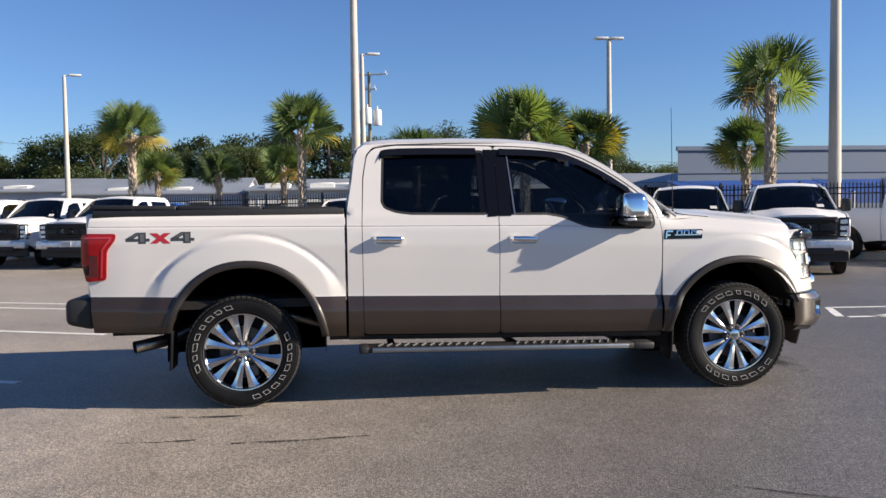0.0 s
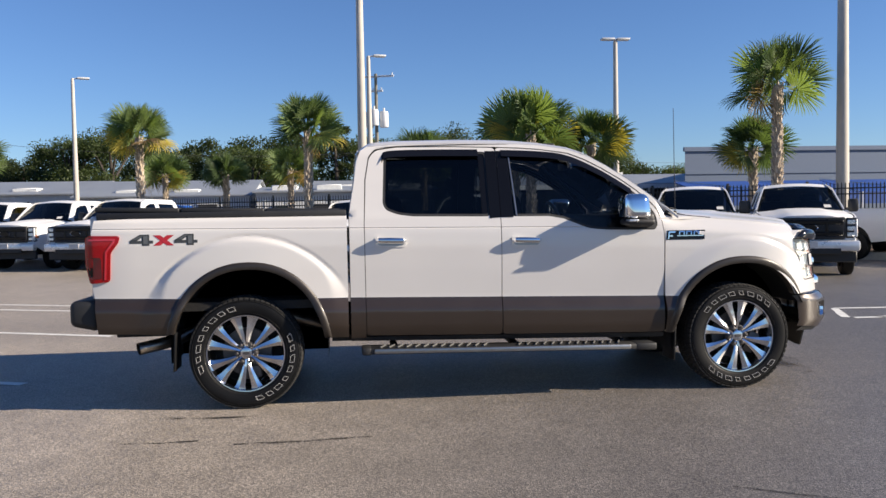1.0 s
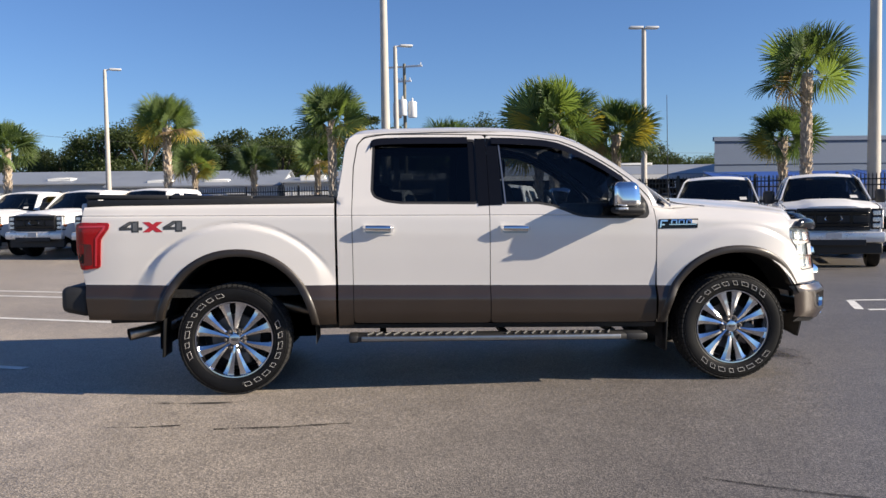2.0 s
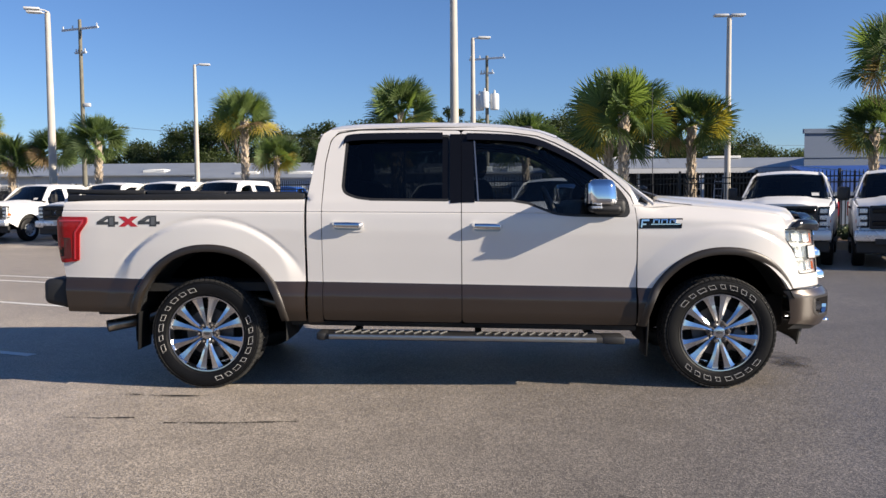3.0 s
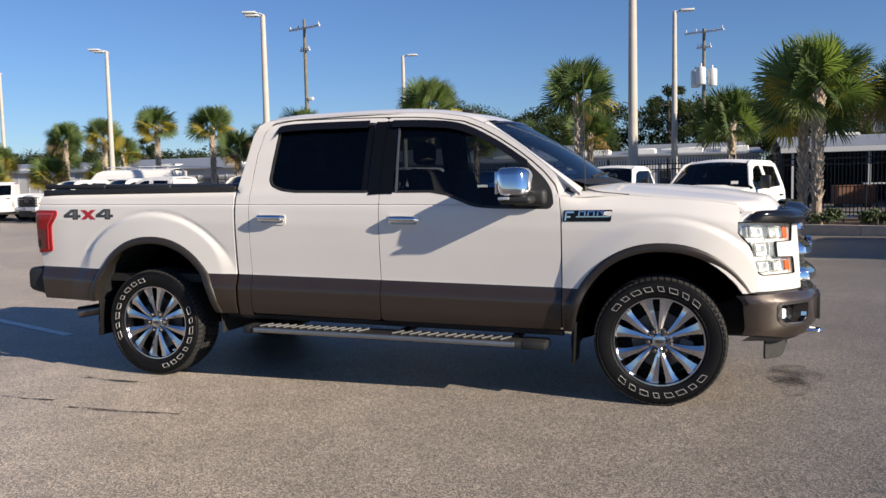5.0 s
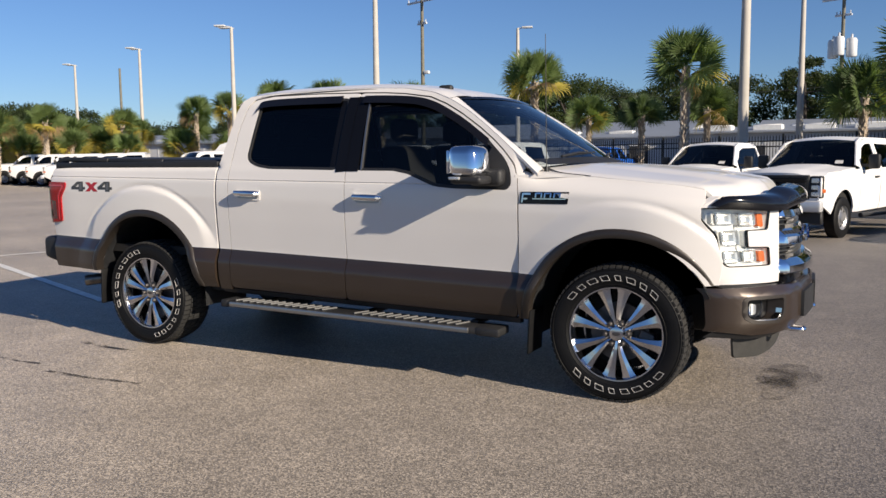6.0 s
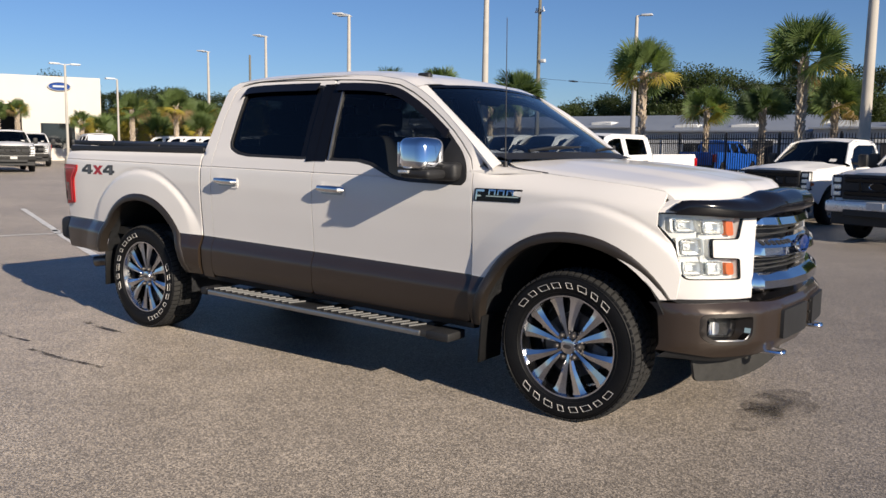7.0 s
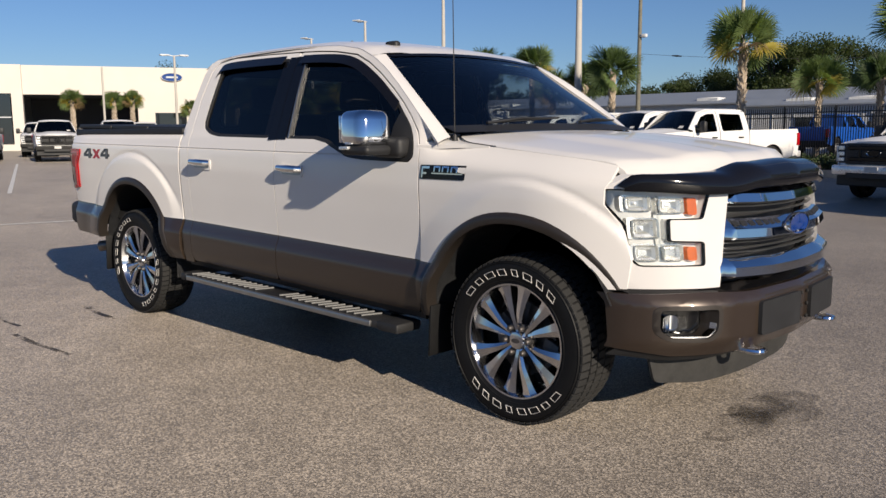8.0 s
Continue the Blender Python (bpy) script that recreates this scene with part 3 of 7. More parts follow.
corner = [(1.0, 0.20), (0.985, 0.14), (0.955, 0.085), (0.915, 0.04), (0.87, 0.0)]
o = [(-1, 1), (1, 1)] + corner + [(-u, v) for u, v in corner[::-1]]
part("bonnet", sheet(o, bonnet, step=0.03, thick=(0, 0, -0.028), out=(0, 0, 1)), PAINT, truck)
for s in (-1, 1):                                    # dark gap round its rear corner
    gap = [Vector(bonnet(s * u, v)) + Vector((0, 0, 0.0005)) for u, v in [(1.0, 0.34), (1.0, 0.27)] + corner]
    part("panel_gap", tubed(smooth_path(gap, 4), 0.0026, n=6), BLACK, truck)
# the wing's rear corner beside the bonnet
o = [(3.065, 0.70), (3.065, 0.957), (3.20, 0.925), (3.34, 0.885), (3.46, 0.868), (3.46, 0.80), (3.28, 0.70)]
both("cowl_corner", sheet(o, lambda x, y: (x, -y, 1.352 - 0.100 * (x - 3.05) - 0.010 + 0.02 * (1 - smooth01(0.75, 0.86, y)) - 0.036 * smooth01(0.86, 0.965, y) ** 1.4), step=0.03, thick=(0, 0, -0.02), out=(0, 0, 1)), PAINT, truck)


# ---- wheel arches ----
LINER = mat("dusty_grey_liner", (0.030, 0.031, 0.034), rough=0.8, vary=0.25, scale=10)
def flare(xc, zc, rx, rz, z0, z1, width=0.05, n=34):
    outer, inner = arch(xc, zc, rx + width, rz + width, z0, z1, n), arch(xc, zc, rx - 0.004, rz - 0.004, z0, z1, n)
    bm = bmesh.new()
    rows = []
    for (xo, zo), (xi, zi) in zip(outer, inner):
        wo, wi = half_width(xo, zo, BLISTER), half_width(xi, zi, BLISTER)
        w = min(wo, wi) if xo > 3.9 else max(wo, wi)
        rows.append([bm.verts.new(p) for p in ((xo, -wo + 0.004, zo), (xo * 0.9 + xi * 0.1, -w - 0.006, zo * 0.9 + zi * 0.1), (xo * 0.55 + xi * 0.45, -w - 0.013, zo * 0.55 + zi * 0.45),
                                                (xo * 0.08 + xi * 0.92, -w - 0.012, zo * 0.08 + zi * 0.92), (xi, -w - 0.010, zi), (xi, -w + 0.06, zi))])
    for a, b in zip(rows, rows[1:]):
        for i in range(5):
            bm.faces.new((a[i], b[i], b[i + 1], a[i + 1]))
    for r in (rows[0], rows[-1]):
        bm.faces.new(r)
    bmesh.ops.recalc_face_normals(bm, faces=bm.faces[:])
    return bm


both("wheel_arch_flare", flare(0.045, 0.40, 0.535, 0.60, 0.492, 0.555), FLARE, truck, "dark bronze plastic flare", angle=60)
both("wheel_arch_flare", flare(3.70, 0.375, 0.545, 0.585, 0.70, 0.447), FLARE, truck, "dark bronze plastic flare", angle=60)
for xc, zc, rx, rz, a0 in ((0.045, 0.40, 0.55, 0.61, -0.1), (3.70, 0.375, 0.555, 0.60, 0.45)):
    bm = bmesh.new()
    rows = []
    for a in np.linspace(a0, math.pi + 0.1, 24):
        p = (xc + rx * math.cos(a), zc + rz * math.sin(a))
        rows.append([bm.verts.new((p[0], y, p[1])) for y in (-0.95, -0.80, -0.62, -0.50)])
    for r0, r1 in zip(rows, rows[1:]):
        for i in range(3):
            bm.faces.new((r0[i], r1[i], r1[i + 1], r0[i + 1]))
    bm.faces.new([r[3] for r in rows])
    bmesh.ops.solidify(bm, geom=bm.faces[:], thickness=0.006)
    both("wheel_well_liner", bm, LINER, truck)


# ---- wheels ----
def arc_block(bm, r0, r1, a0, a1, y, h, n=3):
    """A raised piece on the sidewall between two radii and two angles."""
    grid = []
    for k in range(n + 1):
        a = a0 + (a1 - a0) * k / n
        grid.append([bm.verts.new((r * math.cos(a), yy, r * math.sin(a))) for r, yy in ((r0, y), (r0, y - h), (r1, y - h), (r1, y))])
    for g0, g1 in zip(grid, grid[1:]):
        for i in range(3):
            bm.faces.new((g0[i], g0[i + 1], g1[i + 1], g1[i]))
    bm.faces.new(grid[0][::-1])
    bm.faces.new(grid[-1])


def wheel(name, at, turn, parent, label):
    bm = bmesh.new()
    prof = [(0.266, -0.098), (0.274, -0.118), (0.284, -0.128), (0.30, -0.134), (0.33, -0.1385), (0.355, -0.139), (0.372, -0.135), (0.386, -0.127), (0.394, -0.112), (0.397, -0.06), (0.398, 0.0)]
    prof = prof + [(r, -a) for r, a in prof[-2::-1]]
    lathe(bm, prof, n=72)
    for v in bm.verts:
        if v.co.z < -0.392:
            v.co.z = -0.392
    w = part(name, bm, RUBBER, parent, label)
    w.matrix_basis = at
    # tread
    bm = bmesh.new()
    count = 64
    for i in range(count):
        t = 2 * math.pi * i / count
        for y0, y1, dt, rr in ((-0.134, -0.086, 0.0, 0.391), (-0.078, -0.034, 0.35, 0.3935), (-0.026, 0.026, 0.7, 0.3945), (0.034, 0.078, 0.35, 0.3935), (0.086, 0.134, 0.0, 0.391)):
            m = Matrix.Rotation(-(t + dt * 2 * math.pi / count), 4, "Y")
            vs = box(bm, rr, rr + 0.0095, y0, y1, -0.0145, 0.0145)
            for v in vs:
                if abs(v.co.y) > 0.12:
                    v.co.x -= 0.010
                v.co.z += (v.co.y * 0.12)
                v.co = m @ v.co
                if v.co.z < -0.396:
                    v.co.z = -0.396
    part("tread", bm, TREAD, w, smooth=False)
    # sidewall ribs and raised white marks
    bm = bmesh.new()
    for r in (0.292, 0.372):
        lathe(bm, [(r - 0.003, -0.1280 if r < 0.3 else -0.133), (r, -0.1335 if r < 0.3 else -0.1385), (r + 0.003, -0.1300 if r < 0.3 else -0.1335)], n=72)
    part("sidewall_rib", bm, RUBBER, w)
    for base in (90, 270):
        for k in range(8):
            c = radians(turn + base + (3.5 - k) * 13.2)
            h = radians(4.7)
            bm = bmesh.new()
            r0, r1, y = 0.314, 0.344, -0.1365
            wd = h * (0.95, 0.7, 1.0, 0.85, 0.6, 0.95, 0.75, 0.9)[k]
            arc_block(bm, r0, r0 + 0.0020, c - wd, c + wd, y, 0.004)
            arc_block(bm, r1 - 0.0020, r1, c - wd, c + wd, y, 0.004)
            arc_block(bm, r0, r1, c - wd, c - wd + 0.0058, y, 0.0044)
            arc_block(bm, r0, r1, c + wd - 0.0058, c + wd, y, 0.0044)
            for v in bm.verts:                       # slanted, like the rest of the row
                rr = math.hypot(v.co.x, v.co.z)
                aa = math.atan2(v.co.z, v.co.x) + (rr - 0.328) * 1.1
                v.co.x, v.co.z = rr * math.cos(aa), rr * math.sin(aa)
            part("raised_mark", bm, LETTER, w, smooth=False)
    # rim
    bm = bmesh.new()
    lathe(bm, [(0.272, -0.100), (0.2775, -0.119), (0.274, -0.1265), (0.266, -0.1255), (0.261, -0.110), (0.255, -0.092), (0.248, -0.070), (0.242, -0.03), (0.242, 0.11), (0.25, 0.115)], n=72)
    part("rim", bm, RIM, w, "polished alloy rim")
    for k in range(6):
        for s in (-1, 1):
            bm = bmesh.new()
            rows = []
            for r, off, hw, y in ((0.036, 12.0, 0.010, -0.088), (0.080, 9.6, 0.0115, -0.100), (0.13, 10.6, 0.0175, -0.106), (0.19, 12.2, 0.0245, -0.105), (0.238, 13.2, 0.0330, -0.104), (0.264, 13.8, 0.0450, -0.108)):
                a = radians(90 + turn + 60 * k + s * off)
                c, t = Vector((math.cos(a), 0, math.sin(a))), Vector((-math.sin(a), 0, math.cos(a)))
                p = c * r
                q = [p - t * hw * s * -1 + Vector((0, y + 0.05, 0)), p - t * hw * s * -1 + Vector((0, y + 0.008, 0)), p - t * hw * s * -0.15 + Vector((0, y - 0.001, 0)), p - t * hw * s * 1 + Vector((0, y + 0.005, 0)), p - t * hw * s * 1 + Vector((0, y + 0.05, 0))]
                rows.append([bm.verts.new(v) for v in q])
            for a, b in zip(rows, rows[1:]):
                for i in range(4):
                    bm.faces.new((a[i], b[i], b[i + 1], a[i + 1]))
            bmesh.ops.recalc_face_normals(bm, faces=bm.faces[:])
            bm.normal_update()
            if sum(f.normal.y for f in bm.faces) > 0:
                bmesh.ops.reverse_faces(bm, faces=bm.faces[:])
            part("spoke", bm, RIM, w, angle=14)
    for k in range(6):
        a = radians(60 + turn + 60 * k)
        bm = bmesh.new()
        c = (0.066 * math.cos(a), 0, 0.066 * math.sin(a))
        lathe(bm, [(0.0185, -0.06), (0.0185, -0.090), (0.0130, -0.092), (0.0130, -0.114), (0.009, -0.119), (0.0005, -0.120)], n=12, centre=c)
        part("lug_nut", bm, IRON, w)
    bm = bmesh.new()
    lathe(bm, [(0.046, -0.06), (0.044, -0.098), (0.040, -0.106), (0.030, -0.109), (0.0005, -0.110)], n=24)
    part("centre_cap", bm, RIM, w)
    bm = bmesh.new()
    lathe(bm, [(0.026, -0.107), (0.025, -0.1115), (0.0005, -0.112)], n=20)
    for v in bm.verts:
        v.co.z *= 0.45
    part("cap_oval", bm, IRON, w)
    bm = bmesh.new()
    lathe(bm, [(0.005, -0.030), (0.172, -0.030), (0.174, -0.012), (0.005, -0.012)], n=40)
    part("brake_disc", bm, IRON, w)
    m = Matrix.Rotation(radians(turn + 20), 4, "Y")
    part("brake_caliper", boxed(0.105, 0.195, -0.055, 0.03, -0.08, 0.08, bevel=0.015, m=m), IRON, w)
    bm = bmesh.new()
    lathe(bm, [(0.236, 0.06), (0.10, 0.05), (0.005, 0.05)], n=40)
    part("dust_shield", bm, CHASSIS, w)
    return w


for x, s, turn in ((REAR_X + 0.012, -1, 62), (FRONT_X, -1, 4), (REAR_X, 1, 20), (FRONT_X, 1, 40)):
    at = pose(x, s * 0.828, HUB_Z + 0.001, 0, 0, 0 if s < 0 else 180)
    wheel("wheel", at, turn, truck, "black tyre with raised white sidewall marks")

# ---- front end ----
NOSE_Y = (0.0, 0.30, 0.54, 0.67, 0.78, 0.86, 0.91, 0.945, 0.98)
NOSE_X = (4.580, 4.564, 4.505, 4.445, 4.345, 4.245, 4.155, 4.06, 3.95)
BUMP_Y = (0.0, 0.40, 0.60, 0.73, 0.84, 0.905, 0.945, 0.968, 0.985)
BUMP_X = (4.650, 4.626, 4.578, 4.506, 4.405, 4.310, 4.205, 4.10, 4.00)


def nose_x(y, z=0.9, k=0.0):
    a = abs(y)
    return sum(np.interp(a + d, NOSE_Y, NOSE_X) for d in (-0.03, -0.015, 0, 0.015, 0.03)) / 5 - 0.13 * (z - 0.9) + k


def bump_x(y, z=0.55, k=0.0):
    a = abs(y)
    return sum(np.interp(a + d, BUMP_Y, BUMP_X) for d in (-0.03, -0.015, 0, 0.015, 0.03)) / 5 - 0.05 * smooth01(0.64, 0.71, z) - 0.05 * smooth01(0.50, 0.40, z) + k


def on_nose(k):
    return lambda y, z: (nose_x(y, z, k), y, z)


lamp = rounded([(-0.906, 1.124), (-0.598, 1.110), (-0.640, 1.000), (-0.757, 1.000), (-0.760, 0.906), (-0.643, 0.900), (-0.648, 0.804), (-0.848, 0.804), (-0.868, 0.838), (-0.872, 0.975), (-0.908, 1.066)], 0.012, 3)
white = [(-0.474, 1.188), (-0.535, 0.95), (-0.584, 0.706), (-0.884, 0.706), (-0.889, 0.83), (-0.898, 0.96), (-0.925, 1.05), (-0.914, 1.10), (-0.892, 1.148), (-0.846, 1.188)]
both("headlamp_surround", sheet(white, on_nose(0), holes=[grown(lamp, 0.004)], step=0.04, thick=(-0.05, 0, 0), out=(1, -0.5, 0)), PAINT, truck)
for s in (-1, 1):
    def mir(bm):
        return bm if s < 0 else mirrored(bm)
    base = part("headlamp", mir(sheet(lamp, on_nose(-0.040), step=0.07, thick=(0.038, 0, 0), out=(1, -0.5, 0))), LAMP_GREY, truck, "clear headlamp with amber reflectors")
    part("lens", mir(sheet(lamp, on_nose(0.002), step=0.04, out=(1, -0.5, 0))), LENS, base)
    part("seal", mir(sheet(grown(lamp, 0.0030), on_nose(0.003), holes=[grown(lamp, -0.0022)], step=0.05, thick=(-0.012, 0, 0), out=(1, -0.5, 0))), GLOSS_BLACK, base)
    for y0, y1, z0, z1, mm, nm in ((-0.682, -0.645, 1.014, 1.088, AMBER, "amber_reflector"), (-0.695, -0.660, 0.822, 0.882, AMBER, "amber_reflector"),
                                   (-0.780, -0.690, 1.020, 1.092, LAMP_WHITE, "reflector"), (-0.870, -0.790, 1.030, 1.100, LAMP_WHITE, "reflector"),
                                   (-0.858, -0.775, 0.915, 1.005, LAMP_WHITE, "projector"), (-0.855, -0.705, 0.820, 0.895, LAMP_WHITE, "reflector")):
        o2 = rounded([(y0, z0), (y0, z1), (y1, z1), (y1, z0)], 0.012, 2)
        mid = Vector(((y0 + y1) / 2, (z0 + z1) / 2))
        f = (lambda y, z, mid=mid, y0=y0, y1=y1: (nose_x(y, z, -0.020 - 0.018 * max(0, 1 - ((y - mid.x) / (y1 - y0) * 2) ** 2)), y, z)) if nm != "amber_reflector" else on_nose(-0.016)
        part(nm, mir(sheet(o2, f, step=0.02, thick=(-0.03, 0, 0), out=(1, -0.5, 0))), mm, base)
    for y0, y1, z0, z1 in ((-0.850, -0.785, 0.920, 1.000), (-0.775, -0.695, 1.024, 1.088), (-0.862, -0.795, 1.034, 1.096), (-0.775, -0.710, 0.824, 0.890), (-0.850, -0.785, 0.824, 0.890)):
        bmx = bmesh.new()                            # squared, stepped reflector bowls
        yc, zc = (y0 + y1) / 2, (z0 + z1) / 2
        lathe(bmx, [(1.0, 0.0), (0.93, 0.003), (0.88, -0.010), (0.60, -0.016), (0.56, -0.010), (0.30, -0.024), (0.0, -0.020)], axis="x", n=16)
        for v in bmx.verts:
            a = math.atan2(v.co.z, v.co.y)
            k = min(1.34, 1 / max(abs(math.cos(a)), abs(math.sin(a)), 0.1))
            v.co = Vector((v.co.x + nose_x(yc, zc, -0.014), yc + v.co.y * k * (y1 - y0) / 2, zc + v.co.z * k * (z1 - z0) / 2))
        for v in bmx.verts:
            v.co.x += nose_x(v.co.y, v.co.z) - nose_x(yc, zc)
        part("bowl", mir(bmx), LAMP_WHITE, base, angle=12)
    part("light_bar", mir(sheet(rounded([(-0.782, 0.83), (-0.782, 1.03), (-0.766, 1.03), (-0.766, 0.83)], 0.005, 2), on_nose(-0.012), step=0.03, thick=(-0.04, 0, 0), out=(1, -0.5, 0))), LENS, base)


# chrome grille bars: swept sections across the nose
def bar(y0, y1, section, n=40, k=0.0):
    """section: (forward, z) points; the bar follows the nose from y0 to y1."""
    bm = bmesh.new()
    rows = []
    for q in np.linspace(-1, 1, n):
        y = (y0 + y1) / 2 + (y1 - y0) / 2 * math.sin(q * math.pi / 2)
        t = abs(y) / max(abs(y0), abs(y1))
        rows.append([bm.verts.new((nose_x(y, z, fwd + k - 0.045 * smooth01(0.95, 1.0, t)), y, z - 0.014 * (1 - t * t))) for fwd, z in section])
    m = len(section)
    for a, b in zip(rows, rows[1:]):
        for i in range(m):
            bm.faces.new((a[i], b[i], b[(i + 1) % m], a[(i + 1) % m]))
    bm.faces.new(rows[0][::-1])
    bm.faces.new(rows[-1])
    bmesh.ops.recalc_face_normals(bm, faces=bm.faces[:])
    return bm


part("grille_back", sheet([(-0.62, 0.70), (-0.62, 1.16), (0.62, 1.16), (0.62, 0.70)], on_nose(-0.10), step=0.1, out=(1, 0, 0)), BLACK, truck)
for sec, nm, ym in ((((-0.09, 1.056), (0.004, 1.056), (0.020, 1.064), (0.010, 1.100), (-0.020, 1.122), (-0.09, 1.124)), "chrome_bar", 0.492),
                    (((-0.08, 0.906), (0.022, 0.904), (0.038, 0.914), (0.036, 0.950), (0.026, 0.958), (-0.010, 0.994), (-0.08, 0.998)), "chrome_bar", 0.540),
                    (((-0.08, 0.746), (0.024, 0.742), (0.044, 0.752), (0.046, 0.790), (0.034, 0.806), (0.006, 0.828), (-0.08, 0.832)), "chrome_bar", 0.576)):
    part(nm, bar(-ym, ym, sec), CHROME, truck, "wide chrome grille bar", angle=25)
for z in (1.044, 1.018):
    part("grille_slat", bar(-0.515, 0.515, ((-0.034, z - 0.0015), (-0.014, z - 0.0028), (-0.010, z), (-0.014, z + 0.0028), (-0.034, z + 0.0015)), n=24), ALU, truck)
for z in (0.889, 0.868, 0.847):
    part("grille_slat", bar(-0.555, 0.555, ((-0.034, z - 0.0015), (-0.014, z - 0.0028), (-0.010, z), (-0.014, z + 0.0028), (-0.034, z + 0.0015)), n=24), ALU, truck)
bm = bmesh.new()
lathe(bm, [(0.118, 0.0), (0.122, 0.018), (0.112, 0.026), (0.104, 0.024), (0.0, 0.030)], axis="x", n=40, centre=(nose_x(0) + 0.008, 0, 0))
for v in bm.verts:
    v.co.z = v.co.z * 0.42 + 0.938
badge = part("grille_badge", bm, [BADGE_BLUE], truck, "blue oval badge with chrome rim")
bm = bmesh.new()
lathe(bm, [(0.114, 0.0), (0.126, 0.016), (0.122, 0.030), (0.111, 0.031)], axis="x", n=40, centre=(nose_x(0) + 0.006, 0, 0))
for v in bm.verts:
    v.co.z = v.co.z * 0.42 + 0.938
part("badge_rim", bm, CHROME, badge)

for s in (-1, 1):                                    # dark slots along the top of the middle bar
    for k in range(7):
        y = s * (0.16 + 0.054 * k)
        part("bar_slot", sheet(rounded([(y - 0.018, 0.966), (y - 0.018, 0.984), (y + 0.018, 0.984), (y + 0.018, 0.966)], 0.005, 2), lambda a, b: (nose_x(a, b, 0.030 - (b - 0.958)), a, b - 0.014 * (1 - (abs(a) / 0.540) ** 2)), step=0.1, thick=(-0.02, 0, 0), out=(1, 0, 0)), BLACK, truck)

# bonnet deflector
def deflector(u, v):
    """u across, v from the lower lip (0) to the edge on the bonnet (1); its ends round down."""
    y = 0.893 * u
    a = abs(y)
    zb = 1.113 + 0.018 * smooth01(0.62, 0.89, a) + 0.020 * smooth01(0.52, 0.30, a)
    zt = 1.196 - 0.005 * smooth01(0.50, 0.80, a) + 0.034 * smooth01(0.53, 0.33, a) + 0.008 * smooth01(0.3, 0.0, a)
    zt = zb + 0.012 + (zt - zb - 0.012) * (1 - smooth01(0.855, 0.902, a) ** 1.5)
    xb = nose_x(y, 1.11, 0.048 + 0.024 * smooth01(0.6, 0.88, a))
    xt = xb - 0.035 - 0.085 * smooth01(0.88, 0.45, a)
    k = math.sin(v * math.pi / 2)
    return (xb + (xt - xb) * (1 - math.cos(v * math.pi / 2)) + 0.012 * math.sin(math.pi * v), y, zb + (zt - zb) * k)


bm = sheet([(-1, 0), (-1, 1), (1, 1), (1, 0)], deflector, step=0.028, thick=(-0.012, 0, -0.012), out=(1, 0, 1))
part("bonnet_deflector", bm, SMOKE, truck, "smoked black bonnet deflector")

# bumper
fog = rounded([(-0.862, 0.535), (-0.862, 0.634), (-0.655, 0.632), (-0.655, 0.535), (-0.69, 0.500), (-0.825, 0.505)], 0.022, 3)
o = [(-0.938, 0.690), (-0.70, 0.695), (-0.60, 0.690), (-0.48, 0.680), (0.0, 0.676), (0.48, 0.680), (0.60, 0.690), (0.70, 0.695), (0.938, 0.690), (0.932, 0.455), (0.80, 0.425), (0.0, 0.415), (-0.80, 0.425), (-0.932, 0.455)]
part("front_bumper", sheet(o, lambda y, z: (bump_x(y, z), y, z), holes=[fog, [(-p[0], p[1]) for p in fog[::-1]]], step=0.022, thick=(-0.05, 0, 0), out=(1, 0, 0)), BRONZE, truck, "bronze painted front bumper")
o = [(u, 0.0) for u in np.linspace(-0.90, 0.90, 20)] + [(u, 1.0) for u in np.linspace(0.90, -0.90, 20)]
part("bumper_step", sheet(o, lambda y, v: (bump_x(y, 0.69) - 0.004 + (nose_x(y, 0.75, -0.06) - bump_x(y, 0.69)) * v, y, (0.672 + 0.018 * smooth01(0.45, 0.65, abs(y))) + 0.034 * v), step=0.05, out=(0, 0, 1)), GLOSS_BLACK, truck)
for s in (-1, 1):
    pts = [(p[0] * -s, p[1]) for p in fog]
    fo = part("fog_lamp", sheet(grown(pts, 0.004), lambda y, z: (bump_x(y, z, -0.085), y, z), step=0.06, out=(1, 0, 0)), GLOSS_BLACK, truck, "fog lamp in a black recess")
    part("fog_rim", sheet(grown(pts, 0.012), lambda y, z: (bump_x(y, z, 0.004), y, z), holes=[grown(pts, -0.006)], step=0.05, thick=(-0.085, 0, 0), out=(1, 0, 0)), FLARE, fo)
    lens2 = rounded([(s * 0.768, 0.535), (s * 0.768, 0.598), (s * 0.832, 0.598), (s * 0.832, 0.535)], 0.015, 3)
    part("fog_reflector", sheet(lens2, lambda y, z: (bump_x(y, z, -0.045 - 0.02 * math.cos((abs(y) - 0.785) * 60)), y, z), step=0.012, thick=(-0.04, 0, 0), out=(1, 0, 0)), CHROME, fo)
    part("fog_lens", sheet(grown(lens2, 0.006), lambda y, z: (bump_x(y, z, -0.020), y, z), step=0.05, thick=(-0.03, 0, 0), out=(1, 0, 0)), LENS, fo)
    lip = [(s * 0.83, 0.507), (s * 0.69, 0.503), (s * 0.655, 0.535), (s * 0.648, 0.600), (s * 0.657, 0.600), (s * 0.664, 0.540), (s * 0.695, 0.512), (s * 0.83, 0.516)]
    part("chrome_lip", sheet(lip, lambda y, z: (bump_x(y, z, -0.006), y, z), step=0.05, thick=(-0.03, 0, 0), out=(1, 0, 0)), CHROME, fo)
o = [(u, 0.0) for u in np.linspace(-0.925, 0.925, 24)] + [(u, 1.0) for u in np.linspace(0.925, -0.925, 24)]
